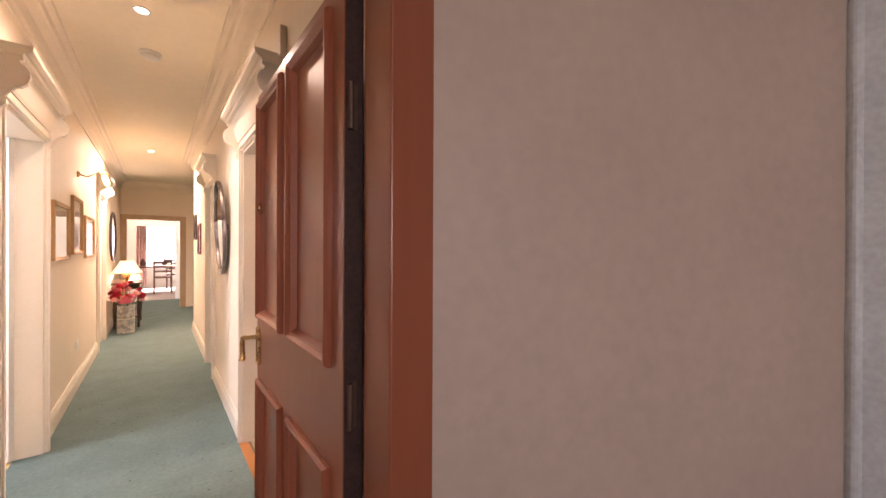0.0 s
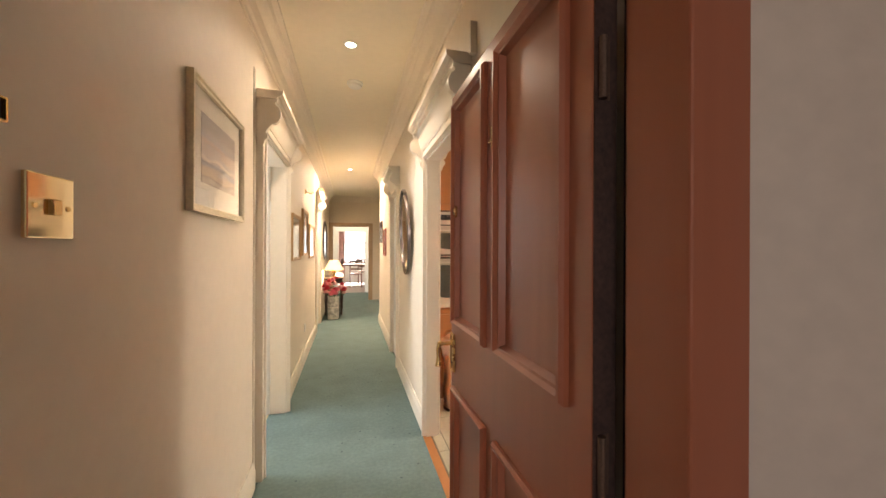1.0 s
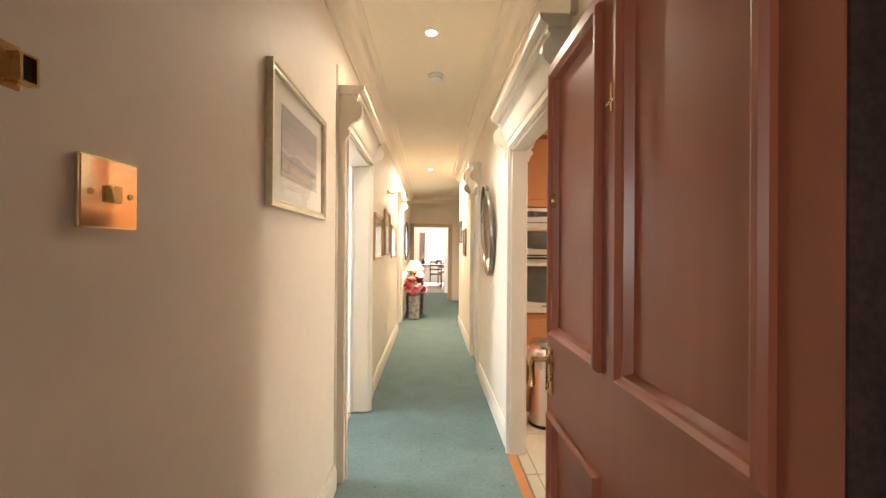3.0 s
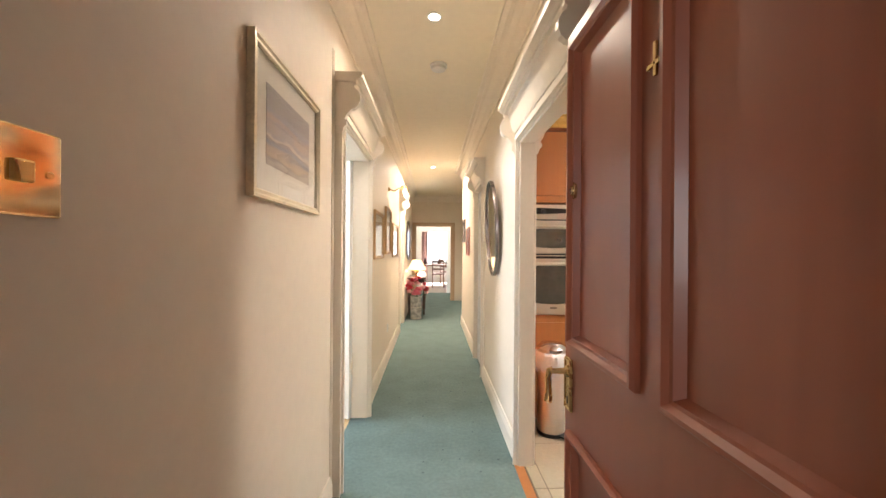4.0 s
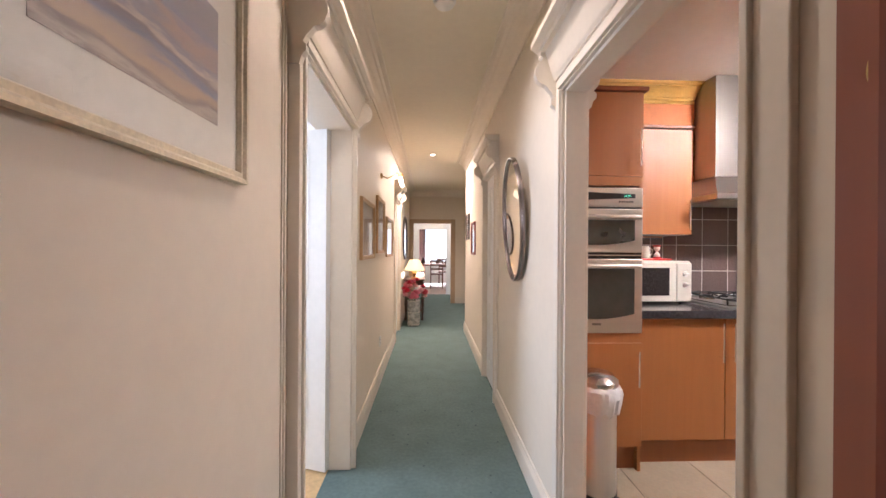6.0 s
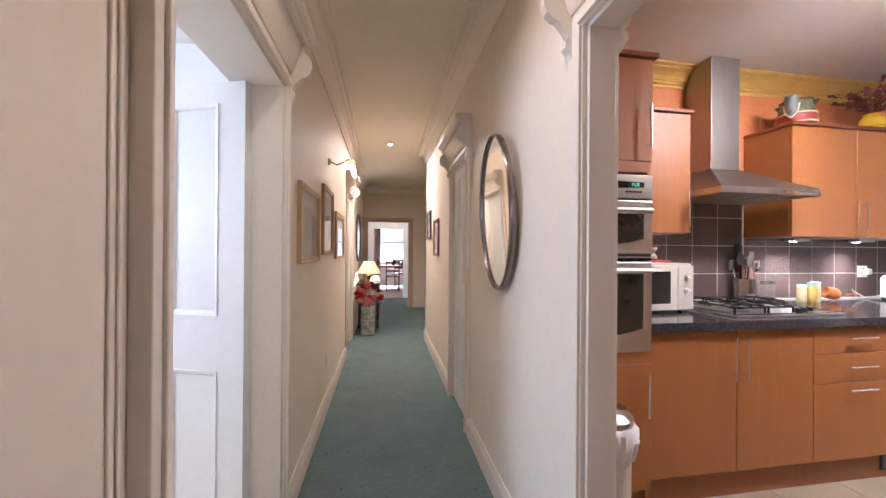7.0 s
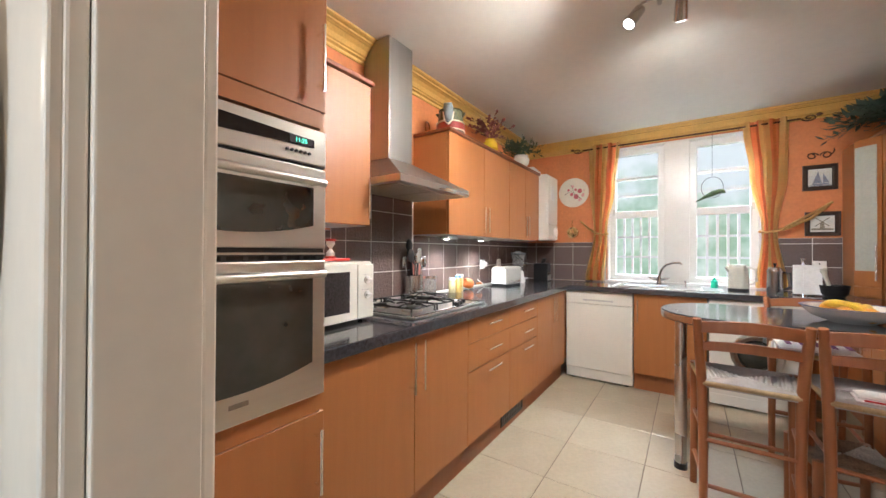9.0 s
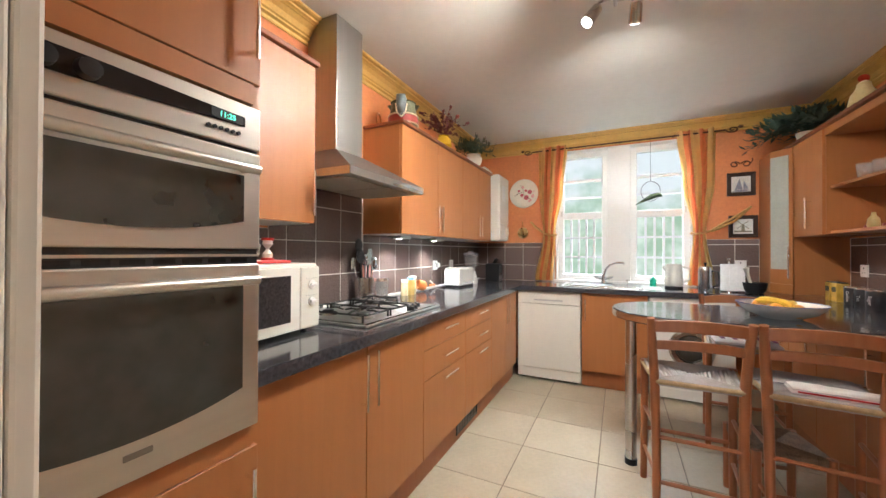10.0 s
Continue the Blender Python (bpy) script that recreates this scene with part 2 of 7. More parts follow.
def wall_with_holes(name, axis, at0, at1, lo, hi, top, holes, material, label):
    """A wall along y (axis 'x': its faces look along x) or along x, with openings (from, to, sill, head)."""
    bm = bmesh.new()

    def put(a, b, z0, z1):
        if b - a > 1e-4 and z1 - z0 > 1e-4:
            (box(at0, at1, a, b, z0, z1, bm) if axis == "x" else box(a, b, at0, at1, z0, z1, bm))
    cur = lo
    for a, b, s, h in sorted(holes):
        put(cur, a, 0, top)
        put(a, b, 0, s)
        put(a, b, h, top)
        cur = b
    put(cur, hi, 0, top)
    return structure(name, bm, material, label, "wall")

# ---- structure ----
XL, XR, XK = -0.56, 0.465, 0.549      # corridor walls, kitchen side of the right wall
YE = 0.58                             # entry wall
CH, KH = 2.61, 2.53                   # ceilings
KX1, KY0, KY1 = 4.72, 0.76, 3.92      # kitchen's far walls
YEND = 9.6

structure("floor_corridor", box(XL - 0.10, XR + 0.02, YE + 0.05, 6.8, -0.1, 0, box(-1.3, 1.3, 6.8, 11.22, -0.1, 0)), CARPET,
          "blue-green carpet with a small woven fleck", "carpet")
structure("floor_landing", box(-2.5, 3.0, -3.0, YE + 0.05, -0.1, -0.004), mat("landing stone", (0.25, 0.22, 0.2), 0.7), "plain stone landing floor", "floor")
structure("ceiling_corridor", box(XL - 0.1, XR + 0.1, YE, 6.8, CH, CH + 0.1, box(-1.3, 1.3, 6.8, YEND + 0.1, CH, CH + 0.1)), CEIL,
          "cream painted corridor ceiling", "ceiling")
structure("ceiling_kitchen", box(XK, KX1, KY0, KY1, KH, KH + 0.1), KCEIL, "matt white kitchen ceiling", "ceiling")
structure("ceiling_landing", box(-2.5, 3.0, -3.0, YE, CH, CH + 0.1), KCEIL, "plain white landing ceiling", "ceiling")

LD = (2.45, 3.29, 0, 1.955)           # door to the side room
KD = (1.80, 2.662, 0, 1.930)          # kitchen door
RD = (4.165, 4.775, 0, 1.955)           # second door on the kitchen side
FD = (6.10, 6.80, 0, 1.955)           # further door on the other side
wall_with_holes("wall_west", "x", XL - 0.18, XL, YE + 0.1, YEND, CH, [LD, FD], WALL, "cream painted corridor wall")
wall_with_holes("wall_corridor_kitchen", "x", XR, XK, YE + 0.1, 6.8, CH, [KD, RD], WALL, "cream painted wall between corridor and kitchen")
structure("wall_hall", box(XR, 1.3, 6.72, 6.8, 0, CH, box(1.3, 1.4, 6.7, YEND, 0, CH)), WALL, "cream painted wall of the wider hall", "wall")
wall_with_holes("wall_end", "y", YEND, YEND + 0.12, XL, 1.3, CH, [(-0.47, 0.42, 0, 1.86)], WALL, "cream painted wall at the corridor's end")
wall_with_holes("wall_entry", "y", YE, YE + 0.1, XL - 0.18, XK, CH, [(XL, 0.46, 0, 1.98)], WALL, "cream wall around the entrance door")
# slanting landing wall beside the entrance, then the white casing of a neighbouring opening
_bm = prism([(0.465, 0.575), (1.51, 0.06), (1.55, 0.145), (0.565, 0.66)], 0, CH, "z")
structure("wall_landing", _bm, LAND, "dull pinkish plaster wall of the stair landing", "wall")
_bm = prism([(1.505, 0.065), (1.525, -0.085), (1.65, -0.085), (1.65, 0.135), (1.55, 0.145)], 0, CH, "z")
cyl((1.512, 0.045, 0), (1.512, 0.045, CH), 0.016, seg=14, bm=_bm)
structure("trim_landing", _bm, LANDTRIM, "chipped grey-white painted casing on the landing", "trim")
wall_with_holes("wall_landing_south", "y", -3.1, -3.0, -2.5, 1.75, CH, [(-1.6, -0.2, 0.9, 2.2)], LAND, "plain plaster landing wall with an assumed stair window")
structure("wall_landing_back", box(-2.6, -2.5, -3.1, YE, 0, CH, box(1.65, 1.75, -3.0, 0.135, 0, CH, box(-2.5, XL - 0.18, YE, YE + 0.1, 0, CH))),
          LAND, "plain plaster walls of the landing", "wall")

# kitchen walls
WIN = (1.69, 2.99, 0.93, 2.385)
wall_with_holes("wall_kitchen_north", "y", KY1, KY1 + 0.1, XK, KX1 + 0.1, KH, [], ORANGE, "terracotta orange kitchen wall")
wall_with_holes("wall_kitchen_south", "y", KY0 - 0.1, KY0, 2.6, KX1 + 0.1, KH, [], ORANGE, "terracotta orange kitchen wall")
# unseen stretch made cream so the oven's steel reflects something pale
wall_with_holes("wall_kitchen_south_west", "y", KY0 - 0.1, KY0, XK, 2.6, KH, [], WALL, "unseen kitchen wall made cream for oven reflections")
wall_with_holes("wall_kitchen_east", "x", KX1, KX1 + 0.3, KY0, KY1, KH, [WIN], ORANGE, "terracotta orange kitchen wall with the window")
structure("wall_kitchen_lining", box(XK, XK + 0.004, KY0, KD[0] - 0.1, 0, KH, box(XK, XK + 0.004, KD[1] + 0.1, KY1, 0, KH, box(XK, XK + 0.004, KD[0] - 0.1, KD[1] + 0.1, KD[3] + 0.1, KH))),
          ORANGE, "terracotta orange kitchen wall by the door", "wall")
structure("floor_kitchen", box(XK - 0.05, KX1, KY0, KY1, -0.1, -0.003), GROUTF, "brown grouted bed of the kitchen floor", "floor")
structure("floor_threshold", box(XR - 0.02, XK - 0.05, KD[0], KD[1], -0.1, 0.002), CAB, "wooden door threshold strip", "threshold")

# rooms seen through the doors
structure("floor_side_room", box(-2.7, XL - 0.10, 1.8, 4.3, -0.1, -0.002), mat("pale oak boards", (0.62, 0.42, 0.2), 0.4, var=0.1, scale=5), "pale wooden floor of the side room", "floor")
wall_with_holes("wall_side_room_west", "x", -2.8, -2.7, 1.7, 4.4, CH, [(2.5, 3.75, 0.85, 2.2)], bpy.data.materials.get("white room paint") or mat("white room paint", (0.8, 0.79, 0.76), 0.6, var=0.02), "white side room wall with a window")
structure("wall_side_room", box(-2.7, XL - 0.18, 1.7, 1.8, 0, CH, box(-2.7, XL - 0.18, 4.3, 4.4, 0, CH)),
          bpy.data.materials["white room paint"], "white painted side room walls", "wall")
structure("ceiling_side_room", box(-2.7, XL - 0.18, 1.8, 4.3, CH, CH + 0.1), KCEIL, "white side room ceiling", "ceiling")


def ring(u0, u1, v0, v1, prof, put, bm=None):
    """A mitred frame round a rectangle: prof holds (inset, height) pairs of its closed section."""
    bm = bm or bmesh.new()
    loops = []
    for d, h in prof:
        loops.append([bm.verts.new(put(u, v, h)) for u, v in ((u0 + d, v0 + d), (u1 - d, v0 + d), (u1 - d, v1 - d), (u0 + d, v1 - d))])
    fs = []
    for a, b in zip(loops, loops[1:] + loops[:1]):
        for k in range(4):
            fs.append(bm.faces.new((a[k], a[(k + 1) % 4], b[(k + 1) % 4], b[k])))
    bmesh.ops.recalc_face_normals(bm, faces=fs)
    return bm


def on_x(x, s):
    """Puts (u, v, h) on a wall that looks along s * x: u is y, v is z."""
    return lambda u, v, h: (x + s * h, u, v)


def on_y(y, s):
    return lambda u, v, h: (u, y + s * h, v)


# ---- corridor trim ----
CORNICE = [(0.0, -0.16), (0.012, -0.16), (0.018, -0.135), (0.03, -0.12), (0.05, -0.07), (0.085, -0.035), (0.10, -0.03), (0.115, -0.012), (0.15, -0.012), (0.155, 0.0), (0.0, 0.0)]


def cornice(name, axis, at, s, a0, a1, top, material, label, k=1.0):
    out = [(at + s * d * k, top + z * k) for d, z in CORNICE]
    return structure(name, prism(out, a0, a1, "y" if axis == "x" else "x"), material, label, "cornice")


cornice("trim_cornice_west", "x", XL, 1, YE + 0.1, YEND, CH, TRIM, "moulded cream ceiling cornice", 0.9)
cornice("trim_cornice_east", "x", XR, -1, YE + 0.1, 6.8, CH, TRIM, "moulded cream ceiling cornice", 0.9)
cornice("trim_cornice_end", "y", YEND, -1, XL, 1.3, CH, TRIM, "moulded cream ceiling cornice", 0.9)


def skirting(name, x, s, a, b):
    out = [(x, 0), (x + s * 0.018, 0), (x + s * 0.018, 0.10), (x + s * 0.010, 0.125), (x + s * 0.008, 0.14), (x, 0.14)]
    structure(name, prism(out, a, b, "y"), TRIM, "cream gloss skirting board", "skirting")


AW = 0.085
skirting("baseboard_west", XL, 1, YE + 0.2, 2.350)
skirting("baseboard_west_mid", XL, 1, LD[1] + AW, FD[0] - AW)
skirting("baseboard_west_far", XL, 1, FD[1] + AW, YEND)
skirting("baseboard_east", XR, -1, YE + 0.2, KD[0] - AW)
skirting("baseboard_east_mid", XR, -1, KD[1] + AW, RD[0] - AW)
skirting("baseboard_east_far", XR, -1, RD[1] + AW, 6.8)
structure("baseboard_end", box(0.5, 1.3, YEND - 0.02, YEND, 0, 0.14, box(XL, -0.55, YEND - 0.02, YEND, 0, 0.14)), TRIM, "cream gloss skirting board", "skirting")


def doorcase(name, x, s, y0, y1, head, depth, rise=0.235, near=AW, far=AW, proud=0.0):
    """Architrave with a bracketed hood over it, and the lining of the opening. s: the way its face looks; proud: how far it stands off the wall."""
    th = thing(name, label="cream painted door case with bracketed overdoor shelf", category="door case", kind="structure")
    wall, x = x, x + s * proud

    def slab(a, b, y_a, y_b, z_a, z_b, bm=None):
        return box(min(a, b), max(a, b), y_a, y_b, z_a, z_b, bm)
    for a, b, e in ((y0 - near, y0, -1), (y1, y1 + far, 1)):
        bm = slab(wall, x + s * 0.016, a, b, 0, head)
        q = sorted(((y0 if e < 0 else y1) + e * 0.004, (y0 if e < 0 else y1) + e * 0.022))
        slab(x + s * 0.014, x + s * 0.026, q[0], q[1], 0, head, bm)
        part("architrave", bm, TRIM, th, bevel=0.003)
    part("head_board", slab(wall, x + s * 0.016, y0 - near, y1 + far, head, head + 0.06,
                            slab(x + s * 0.014, x + s * 0.03, y0 - 0.01, y1 + 0.01, head + 0.004, head + 0.022,
                                 slab(x + s * 0.014, x + s * 0.022, y0 - 0.01, y1 + 0.01, head + 0.026, head + 0.04))), TRIM, th, bevel=0.002)
    # frieze leaning outwards
    fr = [(wall, head + 0.06), (x + s * 0.022, head + 0.06), (x + s * 0.03, head + 0.075), (x + s * 0.065, rise + head - 0.05), (wall, rise + head - 0.05)]
    part("frieze", prism(fr, y0 - near, y1 + far, "y"), TRIM, th)
    sh = [(0, 0), (0.085, 0), (0.09, 0.012), (0.10, 0.016), (0.115, 0.030), (0.118, 0.05), (0, 0.05)]
    part("shelf", prism([(x + s * d if d else wall, head + rise - 0.05 + z) for d, z in sh], y0 - near - 0.012, y1 + far + 0.012, "y"), TRIM, th)
    br = [(0, -0.08), (0.014, -0.08), (0.022, -0.05), (0.036, -0.035), (0.036, -0.015), (0.026, -0.005), (0.036, 0.015), (0.062, 0.045)]
    br += [(0.062 + 0.045 * math.sin(t), 0.10 + 0.055 * -math.cos(t)) for t in (0.4, 0.9, 1.4, 1.9, 2.4, 2.8)]
    br += [(0.075, 0.165), (0.085, 0.17), (0.085, 0.184), (0, 0.184)]
    for a in (y0 - near - 0.006, y1 + far - 0.024):
        part("bracket", prism([(x + s * d if d else wall, head + z) for d, z in br], a, a + 0.03, "y"), TRIM, th, "scrolled bracket")
    # lining
    x1 = wall - s * depth
    lo, hi = min(x, x1), max(x, x1)
    part("jamb", box(lo, hi, y0 - 0.004, y0 + 0.012, 0, head), TRIM, th, bevel=0.002)
    part("jamb", box(lo, hi, y1 - 0.012, y1 + 0.004, 0, head), TRIM, th, bevel=0.002)
    part("head_lining", box(lo, hi, y0, y1, head - 0.012, head + 0.004), TRIM, th, bevel=0.002)
    return th


doorcase("trim_door_case_side_room", XL, 1, LD[0], LD[1], LD[3], 0.18, near=0.050, far=0.05, proud=0.026)
doorcase("trim_door_case_kitchen", XR, -1, KD[0], KD[1], KD[3], XK - XR)
doorcase("trim_door_case_far_east", XR, -1, RD[0], RD[1], RD[3], 0.12)
doorcase("trim_door_case_far_west", XL, 1, FD[0], FD[1], FD[3], 0.12)
# architrave on the kitchen's side
_dk = thing("trim_door_case_inner", label="cream painted architrave on the kitchen side", category="door case", kind="structure")
for a, b in ((KD[0] - AW, KD[0]), (KD[1], KD[1] + AW)):
    part("architrave", box(XK + 0.004, XK + 0.018, a, b, 0, KD[3]), TRIM, _dk, bevel=0.003)
part("head_board", box(XK + 0.004, XK + 0.018, KD[0] - AW, KD[1] + AW, KD[3], KD[3] + AW), TRIM, _dk, bevel=0.003)
_kb = [(0, -0.07), (0.012, -0.07), (0.02, -0.045), (0.034, -0.03), (0.034, -0.012), (0.024, 0.0), (0.04, 0.02), (0.05, 0.05), (0.05, 0.085), (0, 0.085)]
for a in (KD[0] - 0.04, KD[1] + 0.004):
    part("bracket", prism([(XK + 0.016 + d, KD[3] + z) for d, z in _kb], a, a + 0.03, "y"), TRIM, _dk, "scrolled bracket")
# end opening's dark cream frame, and the dining room's door case behind
_ef = thing("trim_end_opening", label="tan painted frame of the opening at the corridor's end", category="door case", kind="structure")
TAN = mat("tan frame paint", (0.55, 0.38, 0.24), 0.4, var=0.05)
for a, b in ((-0.56, -0.46), (0.41, 0.51)):
    part("architrave", box(a, b, YEND - 0.025, YEND + 0.125, 0, 1.86), TAN, _ef, bevel=0.004)
part("head_board", box(-0.56, 0.51, YEND - 0.025, YEND + 0.125, 1.86, 1.95), TAN, _ef, bevel=0.004)
_pc = thing("trim_pipe_casing", label="two thin cream painted pipes up the wall beside the door case", category="conduit", kind="structure")
part("strip", box(XL, XL + 0.006, 2.352, 2.362, 0, 2.29), TRIM, _pc, bevel=0.0025)
part("strip", box(XL, XL + 0.006, 2.374, 2.384, 0, 2.29), TRIM, _pc, bevel=0.0025)

part("post", box(XR - 0.028, XR, 1.64, 1.665, KD[3] + 0.2, KD[3] + 0.335), TRIM, _pc, bevel=0.003)

# ---- entrance door and frame ----
_fr = thing("entry_door_frame", label="dark mahogany painted frame of the entrance door", category="door frame", kind="structure")
part("jamb", box(0.364, 0.465, 0.562, 0.675, 0, 1.93), MAHOG, _fr, bevel=0.004)
# the door gap's shade is put into this rebate's dark brown
part("rebate", box(0.392, 0.465, 0.675, 0.709, 0, 1.93), mat("worn gap-shade brown", (0.05, 0.025, 0.02), 0.6, var=0.35, scale=14), _fr, "worn rebate darkened for the door gap shade")
part("draught_strip", box(0.386, 0.391, 0.677, 0.690, 0.01, 1.92), mat("worn brown draught strip", (0.22, 0.14, 0.11), 0.5, var=0.3, scale=25), _fr, "worn brown draught strip", bevel=0.001)
part("head", box(XL, 0.465, 0.562, 0.70, 1.93, 2.03), MAHOG, _fr, bevel=0.004)
part("jamb", box(XL, XL + 0.045, 0.565, 0.80, 0, 1.93), LANDTRIM, _fr, "chipped grey-white painted jamb", bevel=0.004)
_kp = thing("door_keep", (XL + 0.045, 0.812, 1.49), label="brass latch keep on the painted jamb", category="latch keep")
part("plate", box(0.0, 0.004, -0.03, 0.006, -0.036, 0.036), BRASS, _kp, bevel=0.002)
part("box", ring(-0.010, 0.018, -0.024, 0.024, [(0, 0), (0, 0.020), (0.004, 0.020), (0.004, 0)], on_x(0, 1)), BRASS, _kp)
part("recess", box(0.003, 0.012, -0.006, 0.014, -0.020, 0.020), BLACK, _kp, "dark latch recess")

DX = 0.335
_dr = thing("entry_door", label="open mahogany four-panel entrance door with brass fittings", category="door")
HY0, HY1 = 0.714, 1.556
part("leaf", box(DX + 0.010, DX + 0.045, HY0, HY1, 0.012, 1.89), MAHOG, _dr, bevel=0.003)
# hinge edge coloured dark as well, for the shade in the narrow gap
part("hinge_edge", box(DX + 0.002, DX + 0.044, HY0 - 0.003, HY0, 0.014, 1.888), bpy.data.materials["worn gap-shade brown"], _dr, "worn hinge edge darkened for the gap shade")
PAN = [(0.778, 1.112, 1.018, 1.845), (1.185, 1.52, 1.018, 1.848), (0.785, 1.112, 0.16, 0.785), (1.185, 1.52, 0.16, 0.785)]
_bm = bmesh.new()
for a, b in ((HY0, 0.79), (1.107, 1.19), (1.515, HY1)):
    box(DX, DX + 0.0102, a, b, 0.012, 1.89, _bm)
for a, b in ((0.79, 1.107), (1.19, 1.515)):
    for z0, z1 in ((0.012, 0.165), (0.78, 1.023), (1.84, 1.89)):
        box(DX, DX + 0.0101, a, b, z0, z1, _bm)
part("stiles_and_rails", _bm, MAHOG, _dr)
for y0, y1, z0, z1 in PAN:
    part("moulding", ring(y0, y1, z0, z1, [(0, -0.002), (0, 0.010), (0.006, 0.018), (0.014, 0.018), (0.022, 0.009), (0.028, 0.007), (0.036, -0.010)], on_x(DX, -1)), MAHOG, _dr)
for z in (0.35, 0.95, 1.6):
    _h = part("hinge", box(DX + 0.012, DX + 0.030, HY0 - 0.004, HY0 + 0.0, z - 0.05, z + 0.05), bpy.data.materials.get("tarnished hinge") or mat("tarnished hinge", (0.12, 0.07, 0.05), 0.5, 0.5, var=0.2, scale=30), _dr, "tarnished butt hinge")
    part("knuckle", cyl((DX + 0.012, HY0 - 0.010, z - 0.05), (DX + 0.012, HY0 - 0.010, z + 0.05), 0.007, seg=10), bpy.data.materials["tarnished hinge"], _h)
_bm = bmesh.new()
box(DX - 0.006, DX - 0.0005, 1.502, 1.548, 0.838, 0.982, _bm)
_pl = part("handle_plate", _bm, BRASS, _dr, "embossed brass lever plate", bevel=0.002)
part("plate_beading", ring(1.504, 1.546, 0.841, 0.979, [(0, 0.006), (0, 0.009), (0.004, 0.009), (0.004, 0.006)], on_x(DX, -1)), BRASS, _pl)
part("keyhole", box(DX - 0.008, DX - 0.0055, 1.523, 1.528, 0.855, 0.875), BLACK, _pl)
_bm = cyl((DX - 0.004, 1.526, 0.945), (DX - 0.05, 1.526, 0.945), 0.009, 0.007, 14)
lathe([(0.016, 0), (0.016, 0.003), (0.010, 0.008)], 16, _bm, (0, 0, 0))
for v in _bm.verts:
    if v.co.x < 0.05 and abs(v.co.y) < 0.03 and v.co.z < 0.02:
        v.co = Vector((DX - 0.006 - v.co.z, 1.526 + v.co.x, 0.945 + v.co.y))
tube([(DX - 0.048, 1.526, 0.948), (DX - 0.056, 1.529, 0.945), (DX - 0.058, 1.533, 0.925), (DX - 0.057, 1.534, 0.90), (DX - 0.057, 1.533, 0.872), (DX - 0.06, 1.532, 0.858)],
     [0.010, 0.010, 0.009, 0.0085, 0.011, 0.012], 10, _bm)
part("lever", _bm, BRASS, _dr, "drooping brass lever", smooth=True)
_bm = prism([(1.502 + 0.022 * math.cos(2 * math.pi * k / 24), 1.443 + 0.026 * math.sin(2 * math.pi * k / 24)) for k in range(24)], DX - 0.008, DX, "x")
cyl((DX - 0.008, 1.502, 1.443), (DX - 0.012, 1.502, 1.443), 0.015, 0.014, 16, _bm)
_lk = part("lock_cylinder", _bm, BRASS, _dr, "round brass rim lock", smooth=True)
part("key_slot", box(DX - 0.0132, DX - 0.0118, 1.5005, 1.5035, 1.436, 1.449), BLACK, _lk)
# the flat's number stands as plain bars
_bm = box(DX - 0.006, DX, 1.136, 1.145, 1.585, 1.645)
box(DX - 0.006, DX, 1.118, 1.165, 1.603, 1.612, _bm)
part("number_bars", _bm, BRASS, _dr, "small brass bars", bevel=0.002)


def white_door(name, loc, rz, w, h, label, t=0.04):
    """A four-panel door hung at its origin, leaf along local x, face to -y."""
    d = thing(name, loc, rz, label, "door")
    part("leaf", box(0, w, 0.008, t - 0.008, 0.01, h), WHITE, d)
    for f, s in ((0.0, -1), (t, 1)):
        bm = bmesh.new()
        lo, hi = (f, f + 0.0085) if s < 0 else (f - 0.0085, f)
        for a, b in ((0, 0.12), (w / 2 - 0.05, w / 2 + 0.05), (w - 0.12, w)):
            box(a, b, lo, hi, 0.01, h, bm)
        for z0, z1 in ((0.01, 0.19), (0.768, 0.994), (h - 0.085, h)):
            for a, b in ((0.12, w / 2 - 0.05), (w / 2 + 0.05, w - 0.12)):
                box(a, b, lo, hi, z0, z1, bm)
        part("frame_face", bm, WHITE, d)
        for a, b in ((0.12, w / 2 - 0.05), (w / 2 + 0.05, w - 0.12)):
            for z0, z1 in ((0.19, 0.768), (0.994, h - 0.085)):
                part("moulding", ring(a, b, z0, z1, [(0, -0.007), (0, 0.004), (0.012, 0.001), (0.02, -0.007)], on_y(f, s)), WHITE, d)
    for z in (0.28, 1.62):
        part("hinge", box(-0.006, 0.03, -0.003, 0.0, z - 0.05, z + 0.05), PLAST, d, "painted hinge")
    return d


# leaf of the side room's door stands open into the room, hung at the further jamb
white_door("side_room_door", (XL - 0.095, LD[1] - 0.012, 0), 161, 0.785, 1.940, "white gloss panelled door standing open into the side room")
white_door("far_east_door", (XR + 0.06, RD[0] + 0.016, 0), 90, RD[1] - RD[0] - 0.034, 1.935, "closed cream-white panelled door")
white_door("far_west_door", (XL - 0.06, FD[1] - 0.016, 0), -90, FD[1] - FD[0] - 0.034, 1.935, "closed cream-white panelled door")

# ---- things on the corridor walls ----


